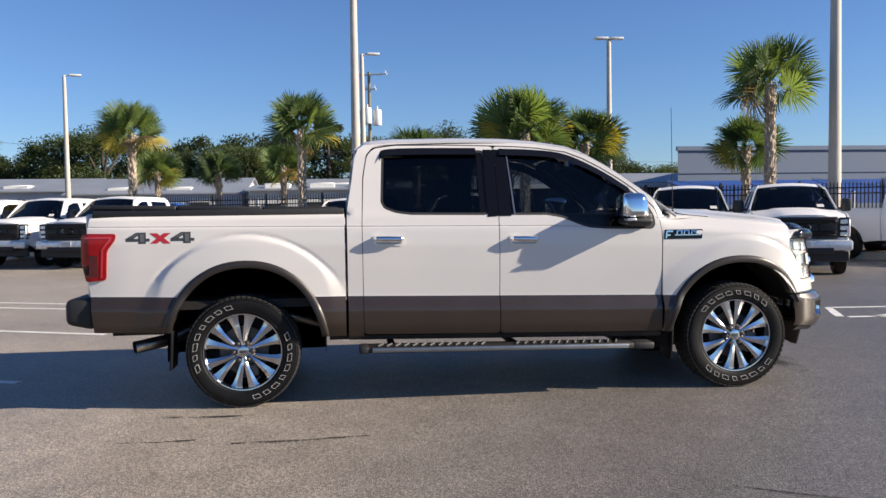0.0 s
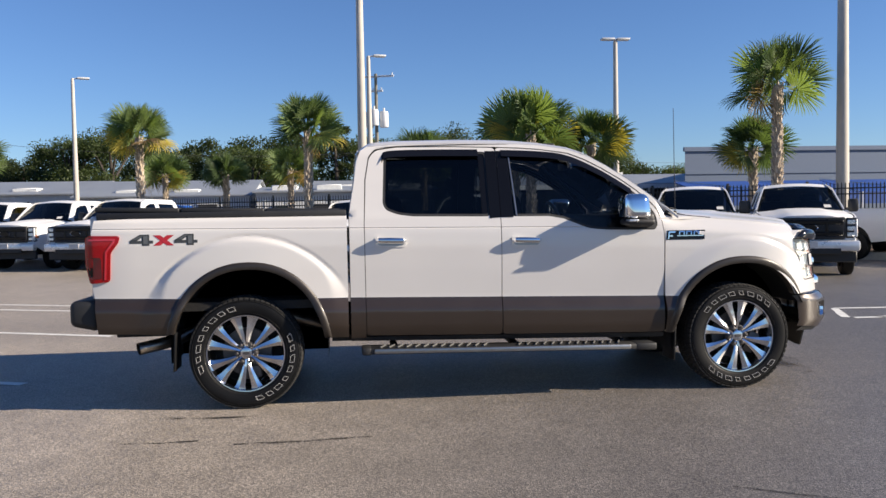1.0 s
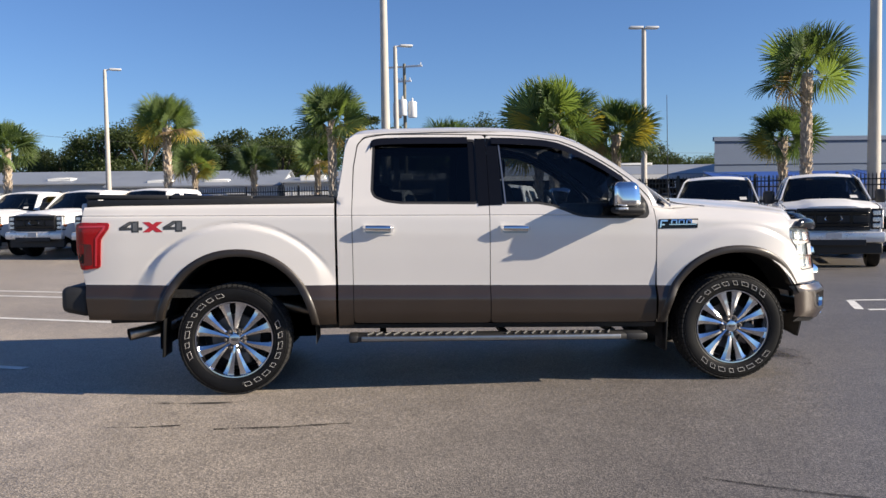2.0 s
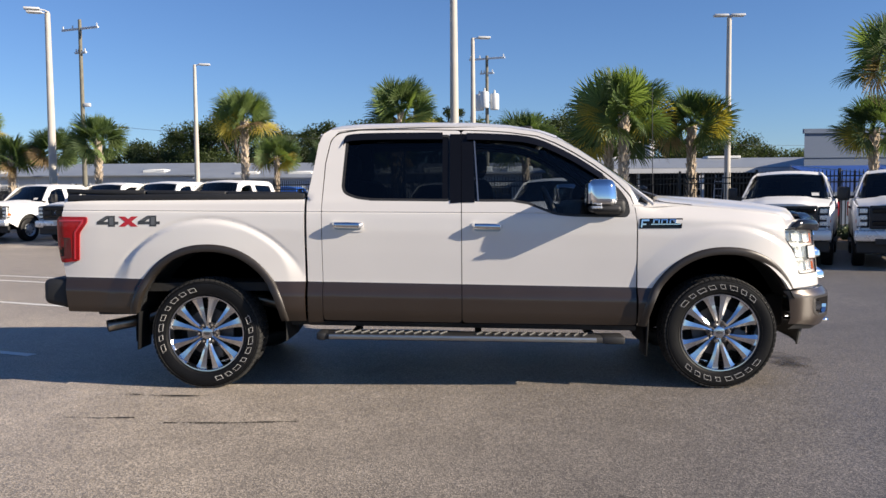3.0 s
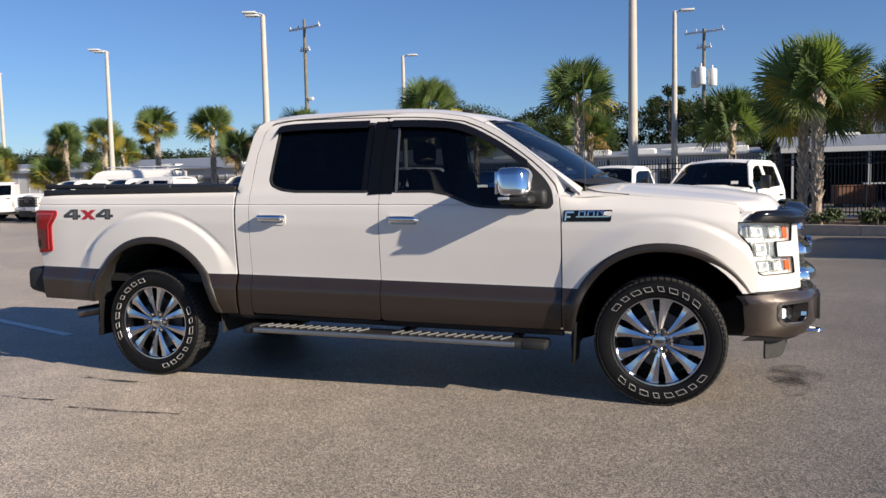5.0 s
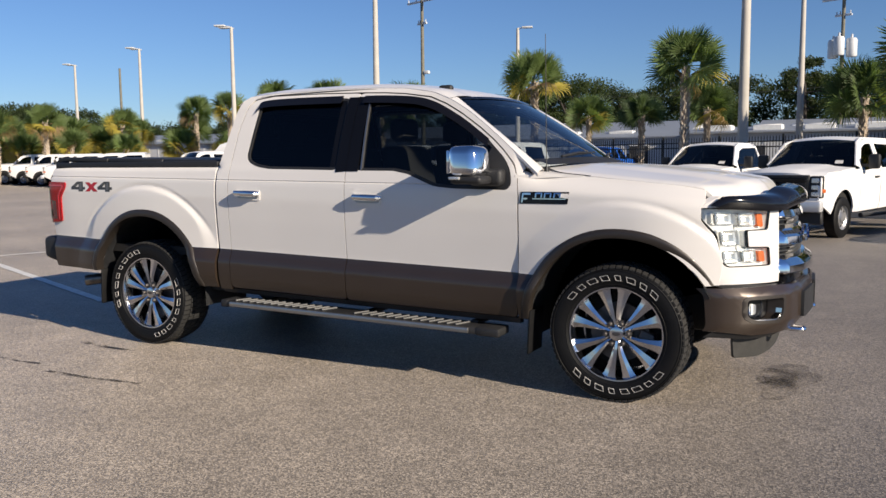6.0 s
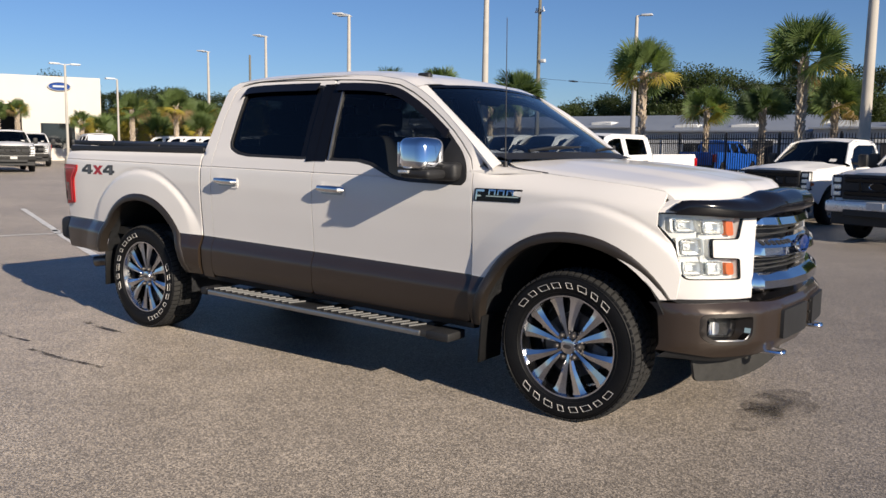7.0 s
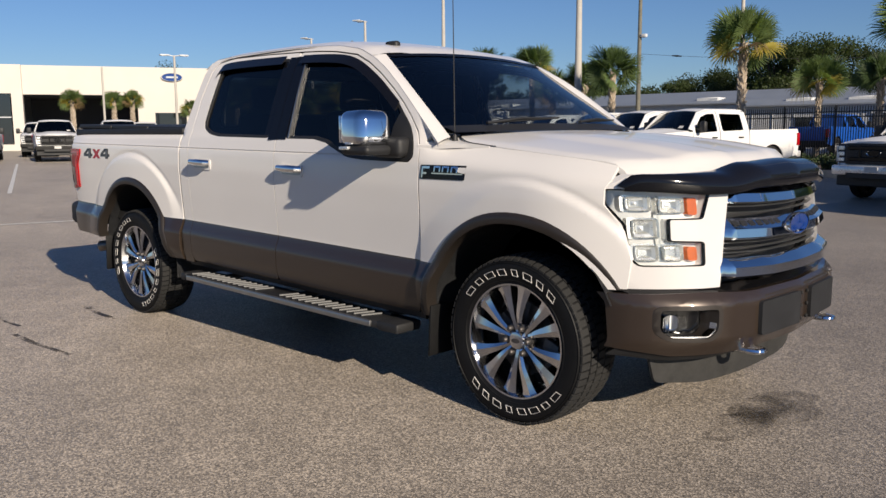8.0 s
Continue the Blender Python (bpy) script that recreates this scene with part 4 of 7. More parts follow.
part("bumper_chin", sheet(o, lambda y, v: (bump_x(y, 0.43) - 0.002 - 0.05 * v, y, 0.452 - 0.020 * smooth01(0.93, 0.75, abs(y)) - 0.035 * v), step=0.05, out=(1, 0, -1)), BLACK, truck)
# plate bracket and pads
for y0, y1, nm in ((-0.43, -0.065, "bumper_pad"), (0.065, 0.43, "bumper_pad")):
    part(nm, sheet(rounded([(y0, 0.485), (y0, 0.635), (y1, 0.635), (y1, 0.485)], 0.015, 2), lambda y, z: (bump_x(y, 0.56, 0.018), y, z), step=0.08, thick=(-0.03, 0, 0), out=(1, 0, 0)), BLACK, truck, "black plastic bumper panel")
for y in (-0.035, 0.035):
    for z in (0.50, 0.56, 0.62):
        part("bolt", boxed(bump_x(y) + 0.0, bump_x(y) + 0.012, y - 0.008, y + 0.008, z - 0.008, z + 0.008, bevel=0.003), CHASSIS, truck)
# tow hooks, air dam
for y in (-0.43, 0.43):
    pts = smooth_path([(4.30, y - 0.035, 0.43), (4.56, y - 0.035, 0.418), (4.63, y - 0.02, 0.415), (4.64, y + 0.015, 0.415), (4.60, y + 0.035, 0.416), (4.30, y + 0.035, 0.43)], 5)
    part("tow_hook", tubed(pts, 0.013, n=8), CHROME, truck)
o = [(-0.80, 0.415), (0.80, 0.415), (0.74, 0.275), (0.5, 0.245), (-0.5, 0.245), (-0.74, 0.275)]
part("air_dam", sheet(rounded(o, 0.03, 3), lambda y, z: (4.50 - 0.20 * (abs(y) / 0.8) ** 2.5 - 0.25 * (0.415 - z), y, z), step=0.07, thick=(-0.012, 0, 0), out=(1, 0, 0)), mat("dusty_black_plastic", (0.034, 0.033, 0.031), rough=0.7, vary=0.3, scale=12), truck, "dusty flexible air dam")

# ---- mirrors, handles, badges ----
for s in (-1, 1):
    bm = bmesh.new()
    box(bm, 2.742, 2.945, -1.208, -0.995, 1.300, 1.482, bevel=0.050, seg=5)
    for v in bm.verts:                               # round the leading face, taper to the top
        k = (v.co.z - 1.285) / 0.19
        v.co.x -= 0.020 * k + 0.28 * max(0, (-1.10 - v.co.y)) * (1 if v.co.x > 2.84 else 0.1)
        v.co.y += 0.018 * k if v.co.y < -1.12 else 0
    mirr = part("door_mirror", bm if s < 0 else mirrored(bm), CHROME, truck, "chrome-capped door mirror", angle=60)
    bm = boxed(2.745, 2.945, -1.192, -0.975, 1.256, 1.304, bevel=0.022, seg=3)
    part("mirror_base", bm if s < 0 else mirrored(bm), BLACK, mirr)
    bm = boxed(2.79, 3.005, -1.03, -0.92, 1.240, 1.345, bevel=0.03, seg=3)
    part("mirror_arm", bm if s < 0 else mirrored(bm), BLACK, mirr)
    bm = boxed(2.722, 2.738, -1.18, -1.02, 1.318, 1.455, bevel=0.004)
    part("mirror_glass", bm if s < 0 else mirrored(bm), CHROME, mirr)
    bm = boxed(2.745, 2.815, -1.205, -1.12, 1.282, 1.300, bevel=0.006)
    part("turn_signal", bm if s < 0 else mirrored(bm), LAMP_WHITE, mirr)
    for x, z, d in ((0.938, 1.168, rdoor), (1.928, 1.152, fdoor)):
        door = d[0 if s < 0 else 1]

        def sk(k):
            return lambda a, b: (a, -half_width(a, b) - k, b)
        bezel = rounded([(x + 0.004, z - 0.036), (x + 0.004, z + 0.034), (x + 0.224, z + 0.030), (x + 0.224, z - 0.040)], 0.018, 3)
        bm = sheet(bezel, sk(0.006), step=0.05, thick=(0, 0.02, 0))
        hb = part("door_handle", bm if s < 0 else mirrored(bm), PAINT, door, "chrome door handle in a white recess")
        scoop = rounded([(x + 0.022, z - 0.024), (x + 0.022, z + 0.024), (x + 0.210, z + 0.020), (x + 0.210, z - 0.028)], 0.02, 3)
        w0 = half_width(x + 0.1, z)
        bm = bmesh.new()
        tube(bm, [(x + 0.018, -w0 - 0.012, z + 0.012), (x + 0.03, -w0 - 0.038, z + 0.012), (x + 0.11, -w0 - 0.044, z + 0.010), (x + 0.20, -w0 - 0.038, z + 0.008), (x + 0.214, -w0 - 0.012, z + 0.008)], [0.014, 0.0165, 0.017, 0.0165, 0.014], n=10)
        for v in bm.verts:
            v.co.z = z + 0.010 + (v.co.z - z - 0.010) * 1.25
        part("handle_strap", bm if s < 0 else mirrored(bm), CHROME, hb)
        bm = sheet(scoop, sk(0.0075), step=0.05)
        part("handle_pocket", bm if s < 0 else mirrored(bm), ALU, hb)

# wing badge: chrome strokes over a dark strip
for s in (-1, 1):
    def flat(u0, u1, v0, v1, k=0.006, sh=0.12):
        q = rounded([(3.115 + u0 + sh * v0, 1.175 + v0), (3.115 + u0 + sh * v1, 1.175 + v1), (3.115 + u1 + sh * v1, 1.175 + v1), (3.115 + u1 + sh * v0, 1.175 + v0)], 0.004, 2)
        bm = sheet(q, lambda x, z: (x, -half_width(x, z, BLISTER) - k, z), step=0.1, thick=(0, k + 0.004, 0))
        return bm if s < 0 else mirrored(bm)
    wb = part("wing_badge", flat(-0.006, 0.29, -0.036, 0.034, 0.003), GLOSS_BLACK, truck, "chrome and dark wing badge")
    strokes = [(0.004, 0.014, -0.030, 0.028), (0.014, 0.058, 0.016, 0.028), (0.014, 0.040, -0.012, -0.002), (0.072, 0.278, -0.010, -0.004)]
    for u in (0.086, 0.142, 0.200):                  # three framed squares
        strokes += [(u, u + 0.008, -0.001, 0.030), (u + 0.036, u + 0.044, -0.001, 0.030), (u + 0.009, u + 0.035, 0.021, 0.030)]
    for a in strokes:
        part("badge_stroke", flat(*a, k=0.006), CHROME, wb)

# 4X4 decal: heavy cut-out strokes
FOUR = ([(0.52, 0.0), (0.84, 0.0), (0.84, 1.0), (0.52, 1.0)], [(0.0, 0.20), (1.0, 0.20), (1.0, 0.46), (0.0, 0.46)], [(0.0, 0.46), (0.32, 0.46), (0.70, 1.0), (0.44, 1.0)])
CROSS = ([(0.0, 0.0), (0.34, 0.0), (1.0, 1.0), (0.66, 1.0)], [(0.66, 0.0), (1.0, 0.0), (0.34, 1.0), (0.0, 1.0)])
for s in (-1, 1):
    for strokes, x0, wide, high, m in ((FOUR, -0.752, 0.158, 0.078, DECAL_DARK), (CROSS, -0.594, 0.142, 0.072, DECAL_RED), (FOUR, -0.452, 0.158, 0.078, DECAL_DARK)):
        start = x0 if s < 0 else -1.046 - x0
        glyph = None
        for inner in ((0, 1) if m is DECAL_DARK else (0,)):
            for i, st in enumerate(strokes):
                o2 = [(start + (p[0] if s < 0 else -p[0]) * wide, 1.176 + p[1] * high) for p in st]
                if inner:
                    o2 = grown(o2, -0.0105)
                k = 0.0012 + 0.0006 * i + 0.0025 * inner
                bm = sheet(o2, lambda x, z, k=k: (x, -half_width(x, z, BLISTER) - k, z), step=0.05)
                bm = bm if s < 0 else mirrored(bm)
                if glyph is None:
                    glyph = part("decal", bm, m, truck, "charcoal and red 4X4 decal", smooth=False)
                else:
                    part("decal_stroke", bm, DECAL_GREY if inner else m, glyph, smooth=False)

# ---- tail ----
tl = rounded([(-0.818, 1.248), (-0.822, 1.205), (-0.880, 1.130), (-0.893, 0.930), (-1.030, 0.918), (-1.062, 1.05), (-1.060, 1.235), (-1.02, 1.252)], 0.02, 3)
for s in (-1, 1):
    def wing(k):
        return lambda x, z: (x, -half_width(max(x, -1.02), z) - k + 0.9 * max(0.0, -1.025 - x), z)
    bm = sheet(tl, wing(0.012), step=0.04, thick=(0, 0.06, 0))
    tail = part("tail_lamp", bm if s < 0 else mirrored(bm), RED, truck, "glossy red tail lamp")
    ring = [(-0.845, 1.228), (-0.850, 1.205), (-0.905, 1.135), (-0.918, 0.945), (-0.930, 0.945), (-0.917, 1.140), (-0.865, 1.208), (-0.862, 1.216), (-1.03, 1.216), (-1.03, 1.228)]
    bm = sheet(ring, wing(0.0145), step=0.06, thick=(0, 0.004, 0))
    part("light_guide", bm if s < 0 else mirrored(bm), mat("pink_light_guide", (0.55, 0.03, 0.045), rough=0.2, coat=0.6), tail)
    bm = sheet(rounded([(-0.945, 0.95), (-0.945, 1.10), (-1.045, 1.10), (-1.03, 0.95)], 0.015, 2), wing(0.0135), step=0.06, thick=(0, 0.004, 0))
    part("inner_lens", bm if s < 0 else mirrored(bm), DARKRED, tail)
    bm = sheet(rounded([(-1.005, 0.965), (-1.005, 1.03), (-1.045, 1.03), (-1.035, 0.965)], 0.008, 2), wing(0.016), step=0.06, thick=(0, 0.004, 0))
    part("side_sensor", bm if s < 0 else mirrored(bm), GLOSS_BLACK, tail)
part("tailgate", boxed(-1.05, -0.99, -0.86, 0.86, 0.80, 1.385, bevel=0.02), PAINT, truck)
bm = boxed(-1.185, -0.985, -0.945, 0.945, 0.585, 0.805, bevel=0.045, seg=4)
for v in bm.verts:
    v.co.z += 0.03 * smooth01(-1.0, -1.18, v.co.x) * (1 if v.co.z < 0.7 else -0.2)
    if abs(v.co.y) < 0.75:
        v.co.x -= 0.06
part("rear_bumper", bm, BLACK, truck, "black plastic-capped rear bumper")
# tonneau cover in three folding panels on a rail
for s in (-1, 1):
    part("cover_rail", boxed(-0.985, 0.74, s * 0.905 - 0.03, s * 0.905 + 0.03, 1.355, 1.405, bevel=0.010), BLACK, truck)
for x0, x1 in ((-1.005, -0.43), (-0.42, 0.16), (0.17, 0.742)):
    bm = boxed(x0, x1, -0.895, 0.895, 1.386, 1.422, bevel=0.012, seg=3)
    for v in bm.verts:
        v.co.z -= 0.02 * v.co.x - 0.006
    part("bed_cover_panel", bm, BLACK, truck, "black folding bed cover panel")

# ---- running boards, underbody ----
RIDGE = mat("worn_grip_metal", (0.13, 0.13, 0.13), rough=0.6, metal=0.4, vary=0.2)
for s in (-1, 1):
    bm = boxed(0.835, 2.985, -1.055, -0.86, 0.372, 0.415, bevel=0.012)
    for v in bm.verts:
        v.co.z -= 0.016 * (v.co.x - 0.84)
    rb = part("running_board", bm if s < 0 else mirrored(bm), BLACK, truck, "aluminium running board with grip ridges")
    bm = boxed(0.92, 2.80, -1.068, -1.035, 0.378, 0.412, bevel=0.007)
    for v in bm.verts:
        v.co.z -= 0.016 * (v.co.x - 0.84)
    part("board_edge", bm if s < 0 else mirrored(bm), ALU, rb)
    for x0 in (0.96, 1.96):
        for k in range(13):
            x = x0 + k * 0.062
            bm = bmesh.new()
            z = 0.4205 - 0.016 * (x - 0.84)
            tube(bm, [(x, -1.04, z), (x + 0.045, -0.93, z)], 0.0065, n=6)
            part("grip_ridge", bm if s < 0 else mirrored(bm), RIDGE, rb)
    for x0, x1 in ((0.83, 0.90), (2.84, 3.00)):
        bm = boxed(x0, x1, -1.058, -0.88, 0.366, 0.42, bevel=0.014)
        for v in bm.verts:
            v.co.z -= 0.016 * (v.co.x - 0.84)
        part("end_cap", bm if s < 0 else mirrored(bm), BLACK, rb)
    for x in (1.05, 1.95, 2.75):
        bm = boxed(x, x + 0.05, -0.92, -0.55, 0.37, 0.40, bevel=0.006)
        part("board_bracket", bm if s < 0 else mirrored(bm), CHASSIS, truck)
    for x0, y0, y1, z0, z1 in ((-0.475, -0.975, -0.74, 0.285, 0.56), (3.165, -0.985, -0.76, 0.235, 0.50)):
        bm = boxed(x0, x0 + 0.014, y0, y1, z0, z1, bevel=0.005)
        for v in bm.verts:
            v.co.x -= 0.05 * (z1 - v.co.z)
        part("mud_flap", bm if s < 0 else mirrored(bm), RUBBER, truck)
    part("frame_rail", boxed(-1.0, 4.25, s * 0.42 - 0.04, s * 0.42 + 0.04, 0.47, 0.60, bevel=0.01), CHASSIS, truck)
part("floor_pan", boxed(0.62, 3.12, -0.90, 0.90, 0.455, 0.50), CHASSIS, truck)
part("bed_floor", boxed(-0.97, 0.74, -0.88, 0.88, 0.70, 0.76), CHASSIS, truck)
part("engine_tray", boxed(3.12, 4.30, -0.48, 0.48, 0.36, 0.62, bevel=0.04), CHASSIS, truck)
part("firewall", boxed(3.09, 3.13, -0.88, 0.88, 0.45, 1.24), CHASSIS, truck)
part("rear_axle", tubed([(0, -0.75, 0.395), (0, -0.2, 0.395), (0, 0.0, 0.395), (0, 0.2, 0.395), (0, 0.75, 0.395)], [0.05, 0.055, 0.15, 0.055, 0.05], n=14), CHASSIS, truck)
part("front_axle", tubed([(3.683, -0.75, 0.395), (3.683, 0.75, 0.395)], 0.04, n=10), CHASSIS, truck)
part("fuel_tank", boxed(0.9, 2.2, 0.1, 0.38, 0.33, 0.5, bevel=0.04), CHASSIS, truck)
bm = bmesh.new()
lathe(bm, [(0.20, -0.10), (0.36, -0.11), (0.385, -0.06), (0.385, 0.06), (0.36, 0.11), (0.20, 0.10)], axis="z", n=32, centre=(-0.62, 0.1, 0.56), closed=True)
part("spare_tyre", bm, RUBBER, truck)
bm = bmesh.new()
pts = smooth_path([(0.9, -0.45, 0.42), (0.2, -0.58, 0.62), (-0.30, -0.66, 0.56), (-0.50, -0.76, 0.485), (-0.735, -0.90, 0.445)], 5)
tube(bm, pts, 0.044, n=16, caps=False)
tube(bm, pts, 0.040, n=16, caps=False)
part("exhaust_pipe", bm, mat("stained_exhaust_steel", (0.22, 0.19, 0.16), rough=0.3, metal=0.9, vary=0.3, scale=14), truck, "bare steel exhaust tip")

# antenna and roof fin
ant = part("antenna", tubed([(3.225, -0.852, 1.315), (3.225, -0.852, 1.355)], [0.018, 0.011], n=10), BLACK, truck)
part("antenna_rod", tubed([(3.225, -0.852, 1.35), (3.215, -0.852, 2.13)], [0.0032, 0.002], n=6), BLACK, ant)
bm = boxed(2.30, 2.40, -0.465, -0.415, 1.855, 1.905, bevel=0.018, seg=3)
part("roof_fin", bm, BLACK, truck)

# ---- cabin ----
part("dashboard", boxed(2.72, 3.10, -0.80, 0.80, 0.95, 1.335, bevel=0.06, seg=3), BLACK, truck)
part("cabin_floor", boxed(0.80, 3.09, -0.86, 0.86, 0.51, 0.56), SEAT, truck)
part("headliner", sheet([(0.86, -0.74), (0.86, 0.74), (2.50, 0.70), (2.50, -0.70)], lambda x, y: (x, y, roof_z(x, y) - 0.028), step=0.1, out=(0, 0, -1)), SEAT, truck)


def seat(x, y, w, lean=0.22, rest=True):
    s0 = part("seat", boxed(x, x + 0.52, y - w / 2, y + w / 2, 0.80, 0.94, bevel=0.05, seg=3), SEAT, truck, "dark grey seat")
    bm = boxed(x - 0.06, x + 0.09, y - w / 2, y + w / 2, 0.86, 1.50, bevel=0.055, seg=3)
    for v in bm.verts:
        v.co.x -= (v.co.z - 0.86) * lean
    part("backrest", bm, SEAT, s0)
    for yy in ((y,) if rest else (y - 0.40, y + 0.40)):
        bm = boxed(x - 0.18, x - 0.07, yy - 0.13, yy + 0.13, 1.53, 1.69, bevel=0.04, seg=3)
        part("headrest", bm, SEAT, s0)
    part("seat_base", boxed(x + 0.05, x + 0.45, y - w / 2 + 0.05, y + w / 2 - 0.05, 0.56, 0.80), BLACK, s0)


seat(2.12, -0.40, 0.52)
seat(2.12, 0.40, 0.52)
seat(1.14, 0.0, 1.36, lean=0.12, rest=False)
bm = bmesh.new()
lathe(bm, [(0.185 + 0.016 * math.cos(a), 0.016 * math.sin(a)) for a in np.linspace(0, 2 * math.pi, 9)[:-1]], axis="x", n=36, closed=True)
m = Matrix.Translation((2.62, 0.40, 1.27)) @ Matrix.Rotation(radians(-22), 4, "Y")
bmesh.ops.transform(bm, matrix=m, verts=bm.verts[:])
sw = part("steering_wheel", bm, TRIM_LIGHT, truck)
bm = boxed(-0.02, 0.03, -0.09, 0.09, -0.06, 0.06, bevel=0.02)
box(bm, -0.01, 0.01, -0.175, 0.175, -0.02, 0.025)
box(bm, -0.01, 0.01, -0.03, 0.03, -0.175, 0.0)
bmesh.ops.transform(bm, matrix=m, verts=bm.verts[:])
part("wheel_hub", bm, SEAT, sw)
part("steering_column", tubed([(2.63, 0.40, 1.265), (2.85, 0.40, 1.17)], 0.05, n=12), BLACK, sw)
bm = boxed(2.56, 2.59, -0.11, 0.11, 1.71, 1.775, bevel=0.012)
part("rear_view_mirror", bm, BLACK, truck)


# ---- markings on the lot ----
def strip(points, width, z=0.004):
    """A painted line along points, slightly ragged."""
    bm = bmesh.new()
    rows = []
    pts = []
    for a, b in zip(points, points[1:]):
        a, b = Vector((*a, 0)), Vector((*b, 0))
        k = max(2, int((b - a).length / 0.25))
        pts += [a.lerp(b, i / k) for i in range(k)]
    pts.append(Vector((*points[-1], 0)))
    for i, p in enumerate(pts):
        d = (pts[min(i + 1, len(pts) - 1)] - pts[max(i - 1, 0)]).normalized()
        s = Vector((-d.y, d.x, 0))
        w = width / 2
        rows.append([bm.verts.new(p + s * (w + random.uniform(-0.006, 0.006)) + Vector((0, 0, z))), bm.verts.new(p - s * (w + random.uniform(-0.006, 0.006)) + Vector((0, 0, z)))])
    for a, b in zip(rows, rows[1:]):
        bm.faces.new((a[0], a[1], b[1], b[0]))
    bmesh.ops.recalc_face_normals(bm, faces=bm.faces[:])
    bm.normal_update()
    if bm.faces[0].normal.z < 0:
        bmesh.ops.reverse_faces(bm, faces=bm.faces[:])
    return bm


lines = [[(-1.96, 0.30), (-7.5, 2.50)], [(-7.25, 2.42), (-12.2, 4.45)], [(-2.0, 3.06), (-7.5, 5.42)], [(-3.2, 5.90), (-9.5, 8.45)], [(-3.4, 6.65), (-9.6, 9.2)], [(-7.62, 0.2), (-6.6, 3.4)], [(-14.5, 3.2), (-34, 10.4)],
         [(7.19, 3.47), (9.9, 3.20)], [(6.88, 2.55), (9.6, 2.28)], [(7.19, 3.47), (6.80, 2.60)], [(7.2, 2.52), (9.0, 3.28)]]
for pl in lines:
    solo("painted_line", strip(pl, 0.10), LINE, "worn white parking line painted on asphalt", "parking line", kind="structure", smooth=False)


def blot(cx, cy, rx, ry, seed, z=0.003):
    """An uneven dark patch, broken at its rim."""
    bm = bmesh.new()
    c = bm.verts.new((cx, cy, z))
    ring = []
    for i in range(36):
        a = 2 * math.pi * i / 36
        k = 0.62 + 0.75 * (0.5 + 0.5 * noise.noise(Vector((math.cos(a) * 1.7, math.sin(a) * 1.7, seed))))
        ring.append(bm.verts.new((cx + rx * k * math.cos(a), cy + ry * k * math.sin(a), z)))
    for i in range(36):
        bm.faces.new((c, ring[i], ring[(i + 1) % 36]))
    return bm


def stain_material(name, color, strength):
    """A thin stain with a frayed edge that lets the stones show."""
    m, n, l, b = bare(name)
    co, no, tr, mx = n.new("ShaderNodeTexCoord"), n.new("ShaderNodeTexNoise"), n.new("ShaderNodeBsdfTransparent"), n.new("ShaderNodeMixShader")
    n2 = n.new("ShaderNodeTexNoise")
    no.inputs["Scale"].default_value, n2.inputs["Scale"].default_value = 5.0, 90
    no.inputs["Detail"].default_value = 5
    ad, rg = n.new("ShaderNodeMath"), n.new("ShaderNodeMapRange")
    ad.operation = "MULTIPLY_ADD"
    ad.inputs[1].default_value = 0.45
    l.new(co.outputs["Object"], no.inputs["Vector"])
    l.new(co.outputs["Object"], n2.inputs["Vector"])
    l.new(n2.outputs["Fac"], ad.inputs[0])
    l.new(no.outputs["Fac"], ad.inputs[2])
    rg.inputs["From Min"].default_value, rg.inputs["From Max"].default_value, rg.inputs["To Min"].default_value, rg.inputs["To Max"].default_value = 0.58, 0.86, 0.0, strength
    l.new(ad.outputs[0], rg.inputs["Value"])
    b.inputs["Base Color"].default_value, b.inputs["Roughness"].default_value = (*color, 1), 0.6
    l.new(rg.outputs[0], mx.inputs[0])
    l.new(tr.outputs[0], mx.inputs[1])
    l.new(b.outputs[0], mx.inputs[2])
    l.new(mx.outputs[0], n["Material Output"].inputs["Surface"])
    return m


STAIN = stain_material("oily_stain", (0.045, 0.038, 0.032), 0.30)
for cx, cy, rx, ry, sd in ((4.47, 0.00, 0.14, 0.26, 1.3), (4.52, 0.10, 0.18, 0.34, 4.1), (4.50, -0.26, 0.12, 0.24, 6.3)):
    solo("oil_stain", blot(cx, cy, rx, ry, sd, 0.003 + 0.0006 * sd), STAIN, "dark oily stain soaked into the asphalt", "stain", kind="structure", smooth=False)
SCUFF = stain_material("rubber_scuff", (0.035, 0.032, 0.03), 1.0)
for x0, x1, y0, y1, w in ((-0.63, -0.19, -1.762, -1.775, 0.028), (0.04, 0.87, -1.893, -1.860, 0.036), (-0.5, 0.1, -1.15, -1.20, 0.05), (2.6, 3.3, -3.1, -3.5, 0.03)):
    solo("tyre_scuff", strip([(x0, y0), ((x0 + x1) / 2, (y0 + y1) / 2 - 0.02), (x1, y1)], w, 0.003), SCUFF, "black tyre scuff on asphalt", "scuff", kind="structure", smooth=False)

# ---- the planted strip by the fence ----
AX = Vector((-0.909, 0.417, 0)).normalized()         # along the strip, away from the near corner
NX = Vector((0.417, 0.909, 0)).normalized()          # across it, away from the lot
S0 = Vector((6.8, 18.7, 0))


def sp(s, n, z=0.0):
    p = S0 + AX * s + NX * n
    return (p.x, p.y, z)


